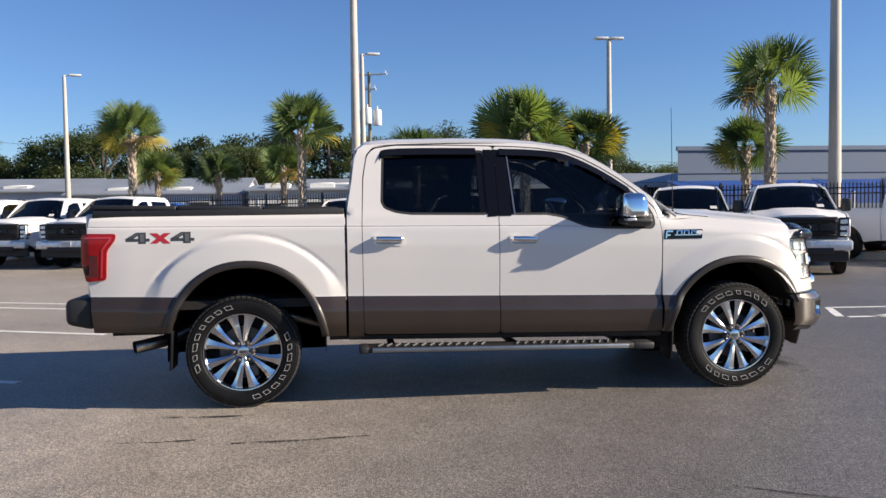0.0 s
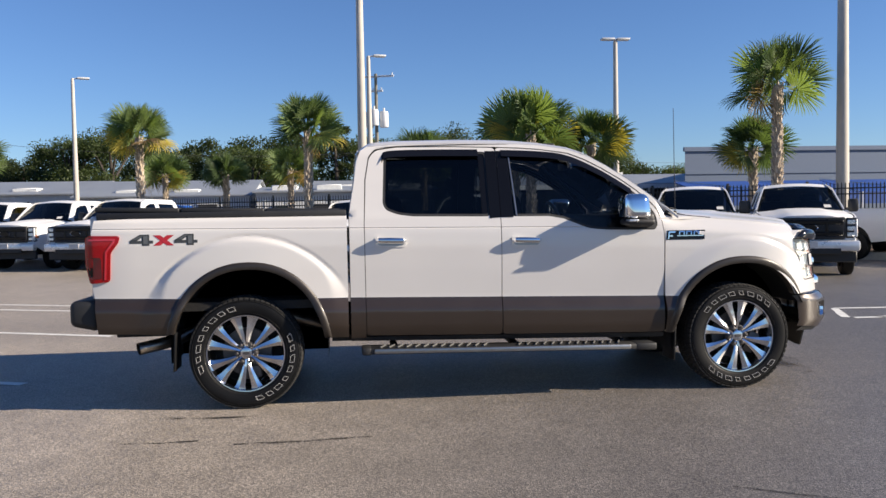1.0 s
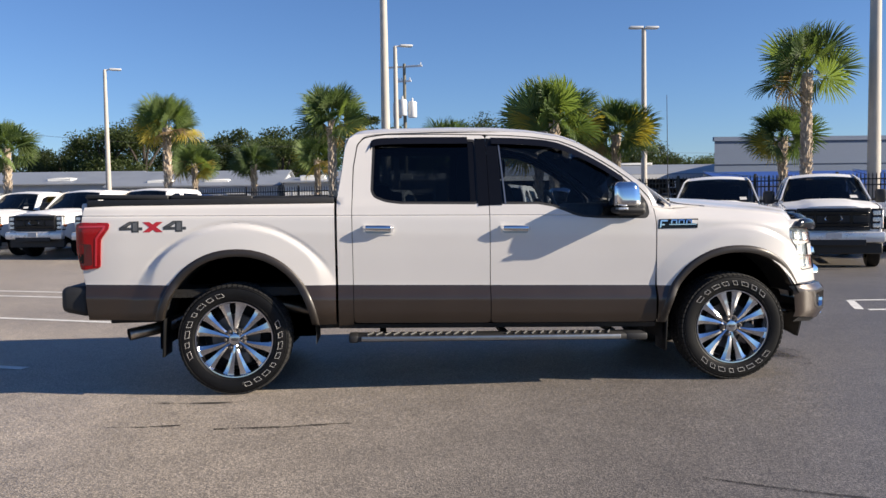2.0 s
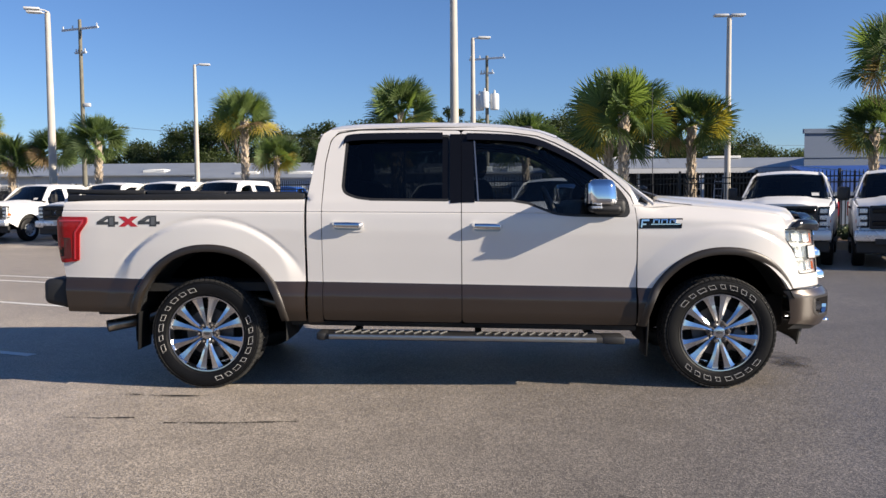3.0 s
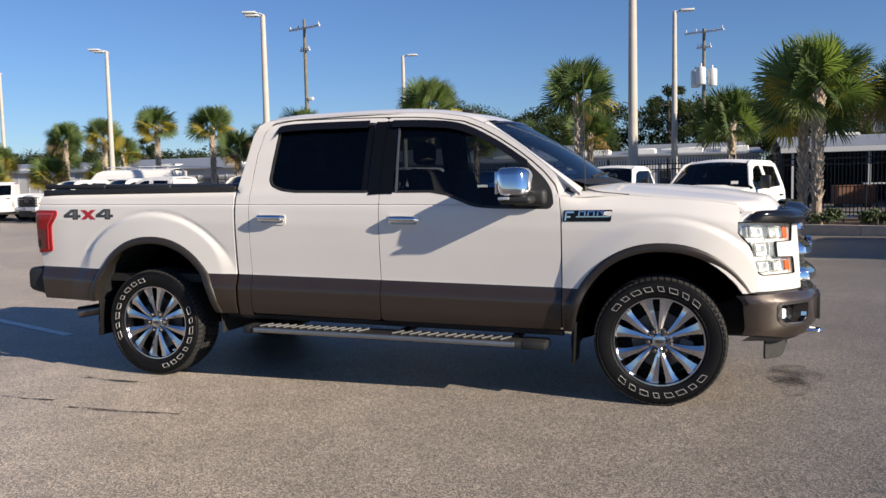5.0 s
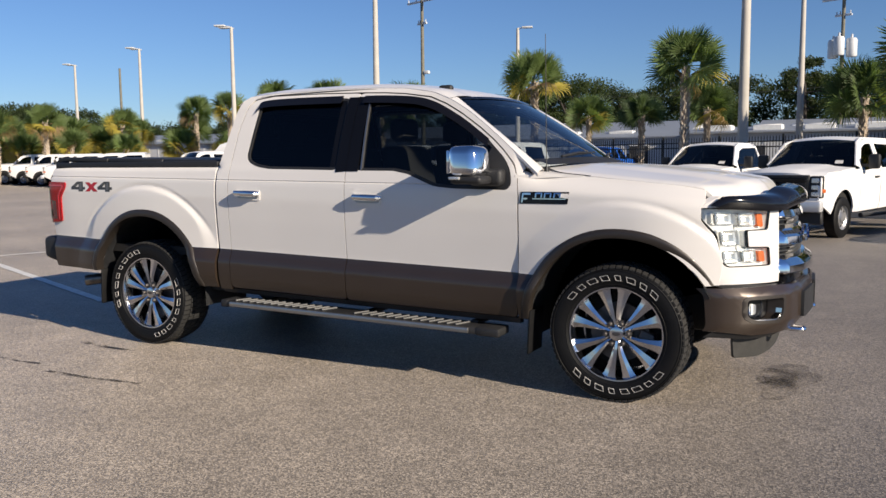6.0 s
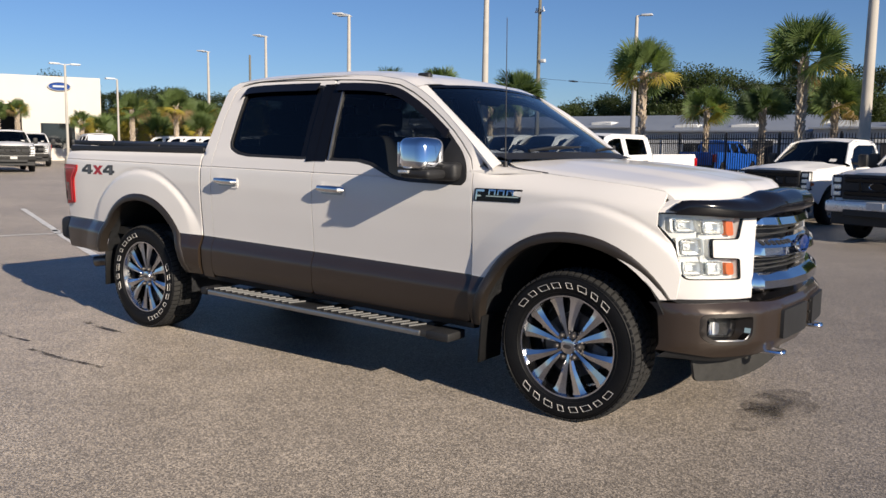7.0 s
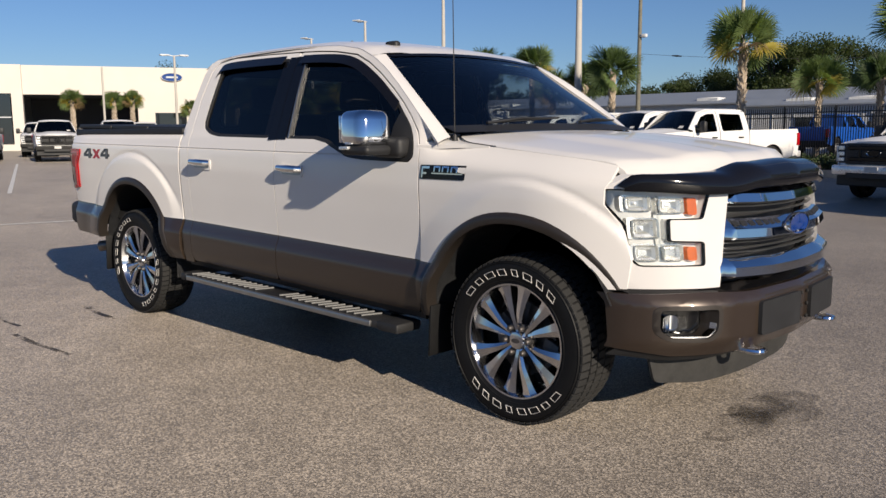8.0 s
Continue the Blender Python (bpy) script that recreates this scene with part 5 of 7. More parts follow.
def ribbon(s0, s1, n0, n1, z0, z1, k=1):
    """A long block along the strip."""
    bm = bmesh.new()
    rows = []
    for i in range(k + 1):
        s = s0 + (s1 - s0) * i / k
        rows.append([bm.verts.new(sp(s, n, z)) for n, z in ((n0, z0), (n0, z1), (n1, z1), (n1, z0))])
    for a, b in zip(rows, rows[1:]):
        for i in range(4):
            bm.faces.new((a[i], b[i], b[(i + 1) % 4], a[(i + 1) % 4]))
    bm.faces.new(rows[0])
    bm.faces.new(rows[-1][::-1])
    bmesh.ops.recalc_face_normals(bm, faces=bm.faces[:])
    return bm


MULCH = mat("bark_mulch", (0.10, 0.062, 0.038), rough=0.95, vary=0.35, scale=5, fine=45, bump=0.8)
solo("planting_bed", ribbon(-22, 62, -0.35, 4.2, -0.34, 0.06), MULCH, "bark-mulched planting strip behind a concrete kerb", "planting bed", kind="structure", smooth=False)
for i in range(28):
    solo("kerb", ribbon(-22 + i * 3, -22 + i * 3 + 2.985, -0.52, -0.352, -0.34, 0.08), CONCRETE, "pale concrete kerb edging the planting strip", "kerb", kind="structure", group="kerb stones", smooth=False)

IRONWORK = mat("black_powder_coat", (0.012, 0.012, 0.013), rough=0.45, vary=0.15)
fence = thing("fence", "black iron picket fence with pointed pickets", "fence")
FN = 3.1
for s in np.arange(-20, 61, 2.4):
    q = Vector(sp(s, FN))
    part("post", boxed(q.x - 0.035, q.x + 0.035, q.y - 0.035, q.y + 0.035, 0.05, 2.16, bevel=0.006, seg=1), IRONWORK, fence)
for z in (0.28, 1.74, 1.92):
    part("rail", ribbon(-20, 60.4, FN - 0.018, FN + 0.018, z - 0.02, z + 0.02), IRONWORK, fence, smooth=False)


def picket_at(p, at):
    """One square bar with a pointed tip: its corners and faces."""
    b = at
    vs = [(p[0] + dx, p[1] + dy, z) for z in (0.15, 2.06) for dx, dy in ((-0.013, -0.013), (0.013, -0.013), (0.013, 0.013), (-0.013, 0.013))] + [(p[0], p[1], 2.13)]
    fs = []
    for i in range(4):
        j = (i + 1) % 4
        fs += [(b + i, b + j, b + 4 + j, b + 4 + i), (b + 4 + i, b + 4 + j, b + 8)]
    return vs, fs


def picket_mesh(name, places):
    verts, faces = [], []
    for p in places:
        vs, fs = picket_at(p, len(verts))
        verts += vs
        faces += fs
    me = bpy.data.meshes.new(name)
    me.from_pydata(verts, [], faces)
    me.materials.append(IRONWORK)
    return me


one_picket = picket_mesh("picket", [(0, 0)])
for k in range(296):
    q = sp(-6 + k * 0.11, FN)
    part("picket", one_picket, None, fence).matrix_basis = Matrix.Translation((q[0], q[1], 0))
far_pickets = part("far_railing", picket_mesh("far_railing", [sp(s, FN) for s in list(np.arange(-20, -6.01, 0.11)) + list(np.arange(26.56, 60.2, 0.11))]), None, fence)
tagged(far_pickets, kind="stuff")

# ---- palms ----
BARK = mat("palm_trunk_bark", (0.34, 0.27, 0.20), rough=0.95, vary=0.35, scale=5, fine=40, bump=0.9)
BOOT = mat("split_leaf_bases", (0.46, 0.385, 0.30), rough=0.95, vary=0.3, scale=7, fine=40, bump=0.6, island=True)


def leaf_material(name, color, spread=0.3, island=False):
    m = mat(name, color, rough=0.55, vary=0.18, scale=0.6 if island else 4, fine=30, objvar=spread, spec=0.3 if island else 0.4, island=island)
    b = m.node_tree.nodes["Principled BSDF"]
    tr = m.node_tree.nodes.new("ShaderNodeBsdfTranslucent")
    mx = m.node_tree.nodes.new("ShaderNodeMixShader")
    mx.inputs[0].default_value = 0.45
    tr.inputs["Color"].default_value = (color[0] * 1.6, color[1] * 1.6, color[2] * 0.8, 1)
    m.node_tree.links.new(b.outputs[0], mx.inputs[1])
    m.node_tree.links.new(tr.outputs[0], mx.inputs[2])
    m.node_tree.links.new(mx.outputs[0], m.node_tree.nodes["Material Output"].inputs["Surface"])
    return m


PALM_GREEN = leaf_material("palm_leaf_green", (0.135, 0.188, 0.066))
PALM_DEEP = leaf_material("palm_leaf_deep_green", (0.075, 0.115, 0.045))
PALM_YELLOW = leaf_material("palm_leaf_yellowed", (0.36, 0.30, 0.06))
PALM_DEAD = leaf_material("palm_leaf_dead", (0.28, 0.20, 0.11))


def frond_mesh(name, seed, material, stalk=0.60, length=0.92, count=42, droop=0.5):
    """A fan leaf: a stalk along x and folded, pointed leaflets round its end, split to near the middle."""
    rnd = random.Random(seed)
    verts, faces = [], []

    def quad(*p):
        b = len(verts)
        verts.extend(p)
        faces.append(tuple(range(b, b + len(p))))
    for a, b in ((Vector((0, 0, 0)), Vector((stalk * 0.55, 0, 0.05))), (Vector((stalk * 0.55, 0, 0.05)), Vector((stalk, 0, 0.03)))):
        quad(a + Vector((0, -0.022, 0)), b + Vector((0, -0.014, 0)), b + Vector((0, 0, 0.016)), a + Vector((0, 0, 0.02)))
        quad(a + Vector((0, 0.022, 0)), a + Vector((0, 0, 0.02)), b + Vector((0, 0, 0.016)), b + Vector((0, 0.014, 0)))
    for i in range(count):
        t = (i + 0.5) / count * 2 - 1
        ang = t * radians(118) + rnd.uniform(-0.06, 0.06)
        ln = length * (1 - 0.26 * t * t) * rnd.uniform(0.86, 1.08)
        root = Vector((stalk - 0.04 + 0.10 * (1 - t * t), 0.03 * t, 0.03))
        d = Vector((math.cos(ang), math.sin(ang), 0.16 - 0.34 * t * t))
        side_v = Vector((-math.sin(ang), math.cos(ang), 0))
        w = rnd.uniform(0.044, 0.056)
        dr = droop * rnd.uniform(0.5, 1.6)
        p0, p1 = root + d * 0.02, root + d * ln * 0.44
        p2 = root + d * ln * 0.78 + Vector((0, 0, -0.07 * dr * ln))
        p3 = root + d * ln * 0.94 + Vector((0, 0, -0.26 * dr * ln))
        up = Vector((0, 0, 0.014))
        for sg in (-1, 1):
            quad(p0, p1 + side_v * w * 0.5 * sg, p1 + up)
            quad(p1 + up, p1 + side_v * w * 0.5 * sg, p2 + side_v * w * 0.30 * sg, p2 + up * 0.5)
            quad(p2 + up * 0.5, p2 + side_v * w * 0.30 * sg, p3)
    me = bpy.data.meshes.new(name)
    me.from_pydata([tuple(v) for v in verts], [], faces)
    me.materials.append(material)
    return me


FRONDS = {k: [frond_mesh("frond", 10 * i + j, m, droop=d) for j in range(3)] for i, (k, m, d) in enumerate((("green", PALM_GREEN, 0.40), ("deep", PALM_DEEP, 0.55), ("yellow", PALM_YELLOW, 0.8), ("dead", PALM_DEAD, 1.6)))}


def trunk_mesh(height, radius, seed):
    rnd = random.Random(seed)
    bm = bmesh.new()
    k = max(6, int(height / 0.18))
    rings = []
    for i in range(k + 1):
        z = height * i / k
        r = radius * (1.25 - 0.25 * min(1, z / 0.5)) * rnd.uniform(0.94, 1.06) * (1 + 0.18 * (z / height) ** 3)
        rings.append([bm.verts.new((r * math.cos(2 * math.pi * j / 14) * rnd.uniform(0.95, 1.05), r * math.sin(2 * math.pi * j / 14) * rnd.uniform(0.95, 1.05), z)) for j in range(14)])
    for a, b in zip(rings, rings[1:]):
        for j in range(14):
            bm.faces.new((a[j], a[(j + 1) % 14], b[(j + 1) % 14], b[j]))
    # split leaf bases in a criss-cross up the trunk
    n = int(height / 0.028)
    for i in range(n):
        z = height * (0.18 + 0.82 * i / n)
        a = i * 2.39996
        r = radius * 1.02
        c, t = Vector((math.cos(a), math.sin(a), 0)), Vector((-math.sin(a), math.cos(a), 0))
        ln, w = rnd.uniform(0.14, 0.24), rnd.uniform(0.035, 0.055)
        lean = rnd.uniform(-0.35, 0.35)
        base = c * r + Vector((0, 0, z))
        tip = base + Vector((0, 0, ln)) + c * rnd.uniform(0.03, 0.09) + t * lean * ln
        vs = [bm.verts.new(p) for p in (base - t * w - c * 0.04, base + t * w - c * 0.04, base + c * 0.02, tip + t * w * 0.45, tip - t * w * 0.45, tip - c * 0.03)]
        for f in ((0, 2, 4), (2, 3, 4), (2, 1, 3), (0, 4, 5), (1, 5, 3), (3, 5, 4)):
            bm.faces.new([vs[q] for q in f]).material_index = 1
    return bm


def palm(x, y, crown_z, seed, size=1.0, radius=0.15, yellow=0.12, base=0.05, deep=0.4, fronds=30, lean=0.0):
    rnd = random.Random(seed)
    radius *= 0.74
    tall = crown_z - base - 0.25 * size
    kind = "tall" if tall > 3 else "short"
    p = thing("palm_tree", f"{kind} fan palm with rough trunk and {'yellowing' if yellow > 0.2 else 'green'} fronds", "palm tree", group="palms round the lot", at=pose(x, y, base, 0, lean, rnd.uniform(0, 360)))
    part("trunk", trunk_mesh(tall, radius, seed), [BARK, BOOT], p, smooth=False)
    for i in range(fronds):
        f = (i + 0.5) / fronds
        az = i * 137.508 + rnd.uniform(-14, 14)
        el = 84 - 112 * f ** 0.95 + rnd.uniform(-10, 10)
        key = "green" if rnd.random() > deep else "deep"
        if f > 0.62 and rnd.random() < yellow * 1.5:
            key = "yellow"
        if f > 0.90 and rnd.random() < 0.30:
            key = "dead"
        o = part("frond", rnd.choice(FRONDS[key]), None, p)
        k = size * rnd.uniform(0.92, 1.10) * (0.70 + 0.30 * smooth01(0.0, 0.4, f))
        o.matrix_basis = Matrix.Translation((0, 0, tall - 0.02 * size + 0.20 * size * (1 - f))) @ Matrix.Rotation(radians(az), 4, "Z") @ Matrix.Rotation(radians(-el), 4, "Y") @ Matrix.Rotation(radians(rnd.choice((-1, 1)) * rnd.uniform(15, 80)), 4, "X") @ Matrix.Diagonal((k, k, k, 1))
    return p


palm(-6.85, 25.2, 4.55, 1, 0.94, 0.15, 0.40, deep=0.10)
palm(-0.53, 22.2, 4.50, 2, 0.92, 0.15, 0.04, deep=0.35)
palm(-1.93, 34.4, 3.75, 3, 0.95, 0.16, 0.28, deep=0.3)
palm(-8.5, 37.5, 3.75, 4, 0.98, 0.16, 0.08, deep=0.2)
palm(-5.1, 35.0, 3.6, 5, 0.85, 0.16, 0.05, deep=0.9)
palm(6.55, 18.9, 4.05, 6, 1.12, 0.17, 0.20, deep=0.45, fronds=32)
palm(6.31, 20.2, 3.65, 7, 1.08, 0.16, 0.10, deep=0.8)
palm(9.2, 21.2, 3.85, 8, 1.0, 0.16, 0.12, deep=0.6)
palm(4.5, 33.6, 4.1, 9, 1.25, 0.19, 0.08, deep=0.6)
palm(14.2, 17.9, 5.45, 10, 1.12, 0.18, 0.02, deep=0.35, fronds=22)
palm(15.85, 22.7, 3.75, 11, 1.0, 0.17, 0.06, deep=0.8)
for i, (x, y, z, sz, ye) in enumerate(((-38.4, 40.1, 5.1, 0.95, 0.05), (-33.0, 37.5, 4.95, 0.95, 0.5), (-26.85, 34.68, 5.25, 0.92, 0.6), (-21.65, 32.43, 4.85, 0.92, 0.35), (-19.45, 31.26, 3.5, 0.85, 0.05), (-17.45, 31.2, 3.75, 0.88, 0.25), (-13.76, 27.75, 4.0, 0.88, 0.08))):
    palm(x, y, z, 20 + i, sz, 0.16, ye, deep=0.3)
for i, (x, y, z, sz, ye) in enumerate(((-43.6, 31.7, 4.3, 1.0, 0.3), (-46.5, 30.2, 4.0, 0.95, 0.3), (-42.6, 37.2, 4.2, 1.0, 0.3), (-47.5, 37, 3.8, 1.0, 0.35), (-44.0, 40.0, 3.7, 1.0, 0.35), (-49.5, 36, 3.9, 1.0, 0.3), (-54.5, 37, 4.0, 1.0, 0.25), (-52.0, 41, 3.8, 1.0, 0.35), (-40.5, 42.0, 4.0, 1.0, 0.3), (-36.5, 43.5, 4.2, 1.0, 0.3), (-52.9, 21.1, 3.7, 0.62, 0.15), (-53.6, 24.4, 3.7, 0.6, 0.2), (-53.0, 25.5, 3.8, 0.6, 0.2), (-55.0, 31.5, 3.2, 0.7, 0.2))):
    palm(x, y, z, 40 + i, sz, 0.17, ye, deep=0.05, base=0.0, fronds=26)
for i, (x, y, z, ye) in enumerate(((-38.5, 38.5, 2.6, 0.5), (-41.0, 36.0, 2.4, 0.6), (-45.2, 35.0, 2.7, 0.4), (-48.4, 33.6, 2.5, 0.6), (-50.6, 33.2, 2.8, 0.5), (-51.6, 38.6, 3.0, 0.6), (-46.0, 38.8, 2.9, 0.5), (-55.8, 33.6, 2.6, 0.5), (-57.6, 36.4, 2.9, 0.4), (-35.0, 40.0, 2.5, 0.6), (-49.0, 40.0, 3.2, 0.5), (-54.0, 39.6, 3.1, 0.6))):
    palm(x, y, z, 70 + i, 1.05, 0.17, ye, deep=0.0, base=0.0, fronds=26)


# ---- trees and shrubs ----
TREE_BARK = mat("tree_bark", (0.045, 0.037, 0.03), rough=0.95, vary=0.3, scale=5, fine=40, bump=0.6)
LEAF = leaf_material("oak_leaves", (0.060, 0.083, 0.029), island=True)
LEAF_DARK = leaf_material("dark_oak_leaves", (0.040, 0.057, 0.022), island=True)
SHRUB = mat("shrub_leaves", (0.040, 0.065, 0.018), rough=0.6, vary=0.25, scale=2, fine=20, island=True)


def leaf_cloud(seed, centres, per, size, spread):
    """Small four-cornered leaves in and on the balls (centre, radius)."""
    rnd = np.random.RandomState(seed)

    def unit(v):
        return v / (np.linalg.norm(v, axis=1, keepdims=True) + 1e-6)
    c = np.repeat(np.array([q[0] for q in centres], float), per, axis=0)
    r = np.repeat(np.array([q[1] for q in centres], float), per)[:, None]
    d = unit(rnd.normal(size=c.shape))
    p = c + d * r * rnd.uniform(0.25, 1.06, r.shape) * np.array((1, 1, 0.75))
    u = unit(rnd.normal(size=c.shape))
    v = unit(np.cross(u, d + rnd.normal(size=c.shape) * spread))
    s = size * rnd.uniform(0.6, 1.3, r.shape)
    verts = np.stack((p - u * s, p + v * s * 0.55, p + u * s, p - v * s * 0.55), axis=1).reshape(-1, 3)
    me = bpy.data.meshes.new("crown")
    me.from_pydata(verts.tolist(), [], np.arange(len(verts)).reshape(-1, 4).tolist())
    return me


def tree(seed, height, width, material, per=520, size=0.085):
    rnd = random.Random(seed)
    t = thing("tree", "broad dark green oak with an uneven crown", "tree", group="trees behind the lot")
    bm = bmesh.new()
    tube(bm, [(0, 0, -0.1), (0.1, 0, height * 0.25), (0.0, 0.1, height * 0.55), (0.1, 0, height * 0.8)], [0.32, 0.24, 0.15, 0.05], n=9)
    centres = []
    for i in range(34):
        a, f = rnd.uniform(0, 2 * math.pi), rnd.uniform(0.06, 1.0)
        rr = width * (0.25 + 0.75 * math.sin(math.pi * min(1, f * 0.86 + 0.1))) * rnd.uniform(0.25, 1.0)
        c = (rr * math.cos(a), rr * math.sin(a), height * f * 0.93)
        centres.append((c, rnd.uniform(0.10, 0.19) * height))
        if i % 3 == 0:
            tube(bm, [(0, 0, height * min(0.6, f * 0.5)), (c[0] * 0.5, c[1] * 0.5, c[2] * 0.8), c], [0.11, 0.07, 0.02], n=6)
    part("trunk", bm, TREE_BARK, t)
    me = leaf_cloud(seed, centres, per, size, 0.5)
    me.materials.append(material)
    part("crown", me, None, t)
    return t


def pine(seed, height):
    rnd = random.Random(seed)
    t = thing("pine_tree", "tall pine with a bare trunk and tufted top", "tree", group="trees behind the lot")
    bm = bmesh.new()
    tube(bm, [(0, 0, -0.1), (0.1, 0, height * 0.5), (0, 0.1, height)], [0.2, 0.15, 0.04], n=8)
    centres = []
    for i in range(15):
        a, f = rnd.uniform(0, 6.28), rnd.uniform(0.55, 1.0)
        rr = height * 0.19 * (1.35 - f) * rnd.uniform(0.5, 1.6)
        c = (rr * math.cos(a), rr * math.sin(a), height * f)
        centres.append((c, rnd.uniform(0.05, 0.085) * height))
        tube(bm, [(0, 0, height * f * 0.97), c], [0.05, 0.02], n=5)
    part("trunk", bm, TREE_BARK, t)
    me = leaf_cloud(seed, centres, 420, 0.085, 0.6)
    me.materials.append(LEAF_DARK)
    part("crown", me, None, t)
    return t


rnd = random.Random(7)
models = [tree(100, 6.6, 4.2, LEAF), tree(101, 7.2, 4.6, LEAF_DARK), tree(102, 5.9, 4.0, LEAF), tree(103, 7.5, 4.4, LEAF_DARK), pine(104, 8.2)]


def canopy_height(x):
    """How high the woods stand along the back of the lot."""
    return np.interp(x, (-110, -86, -76, -55, -36, -30, -24, -19, 0, 10, 16, 24, 30, 36, 60), (8.4, 8.6, 6.0, 5.4, 5.5, 6.9, 7.8, 8.3, 8.4, 8.3, 7.6, 6.3, 5.2, 4.9, 4.7)) + 0.9 * noise.noise(Vector((x * 0.16, 3.1, 0))) + 0.5 * noise.noise(Vector((x * 0.5, 7.7, 0)))


spots = []
for i, x in enumerate(np.arange(-98, 62, 4.4)):
    spots.append((x + rnd.uniform(-1.5, 1.5), 67 + 3 * math.sin(i * 1.7) - 0.10 * max(0, -x - 30)))
spots += [(-92, 52), (-96, 42), (-88, 58), (-100, 33), (-84, 60), (-103, 24), (-80, 56), (-76, 52), (-95, 14), (-104, 8)]
used = set()
for i, (x, y) in enumerate(spots):
    k = (i * 7 + i // 3) % 4 if i % 11 else 4
    sc = canopy_height(x) / 6.9 * rnd.uniform(0.90, 1.08)
    m = pose(x, y, 0, 0, 0, rnd.uniform(0, 360))
    if k not in used:
        used.add(k)
        models[k].matrix_basis = m
        continue
    models_copy = copy_thing(models[k], m)
    models_copy.scale = (sc, sc, sc)
# the woods behind them: a ragged wall of foliage
centres = []
for x in np.arange(-112, 66, 1.0):
    h = canopy_height(x)
    for k in range(8):
        y = 73 + rnd.uniform(-3, 3) - 0.16 * max(0, -x - 45)
        z = h * (0.10 + 0.125 * k) + rnd.uniform(-0.5, 0.3)
        r = rnd.uniform(0.9, 1.5)
        centres.append(((x + rnd.uniform(-0.7, 0.7), y, min(z, h - 0.6)), r))
for y in np.arange(-10, 56, 1.4):
    h = 7.2 + 1.2 * noise.noise(Vector((y * 0.2, 1.3, 0)))
    for k in range(5):
        centres.append(((-106 + rnd.uniform(-3, 3), y + rnd.uniform(-0.8, 0.8), h * (0.12 + 0.19 * k)), rnd.uniform(1.0, 1.7)))
me = leaf_cloud(77, centres, 260, 0.13, 0.5)
me.materials.append(LEAF_DARK)
tagged(new("woodland", me), "dense dark green woodland edge behind the lot", "woods", kind="stuff")


def shrub(x, y, seed, r=0.5):
    rn = random.Random(seed)
    centres = [((rn.uniform(-r, r) * 0.7, rn.uniform(-r, r) * 0.7, rn.uniform(0.15, 0.5) * r * 1.3), rn.uniform(0.3, 0.5) * r) for _ in range(9)]
    me = leaf_cloud(seed, centres, 110, 0.045, 0.5)
    me.materials.append(SHRUB)
    ob = thing("shrub", "low rounded evergreen shrub in mulch", "shrub", group="shrubs along the kerb", at=pose(x, y, 0.05))
    part("foliage", me, None, ob)
    part("stems", tubed([(0, 0, 0), (0.02, 0.02, 0.3 * r)], [0.05, 0.03], n=6), TREE_BARK, ob)


for i, s in enumerate((-2.2, -1.1, 0.2, 9.8, 10.9, 12.0, 12.9, -6.0, -8.5)):
    shrub(*sp(s, 0.2 + 0.3 * (i % 2))[:2], 300 + i, 0.55)

# ---- buildings ----
METAL = mat("white_metal_siding", (0.56, 0.57, 0.585), rough=0.5, vary=0.07, scale=0.7, fine=20)
ROOF = mat("grey_metal_roof", (0.23, 0.25, 0.28), rough=0.5, vary=0.12, scale=0.8, fine=20)
CREAM = mat("cream_stucco", (0.66, 0.61, 0.545), rough=0.85, vary=0.05, scale=0.5, fine=25, bump=0.1)
GREY_WALL = mat("blue_grey_panel", (0.135, 0.175, 0.25), rough=0.7, vary=0.06, scale=0.5, fine=15)
# near-black for dark goods; also holds the shade of open bays and the entrance
DARK_AND_SHADE = mat("near_black_and_shade", (0.03, 0.03, 0.034), rough=0.8, vary=0.2)
DARK_GLASS = mat("dark_window_glass", (0.015, 0.018, 0.022), rough=0.05, coat=1.0, vary=0.1)
TARP = mat("blue_tarpaulin", (0.014, 0.065, 0.28), rough=0.6, vary=0.15, scale=1.5, fine=12)
UNIT = mat("rooftop_unit_paint", (0.72, 0.72, 0.70), rough=0.6, vary=0.1)


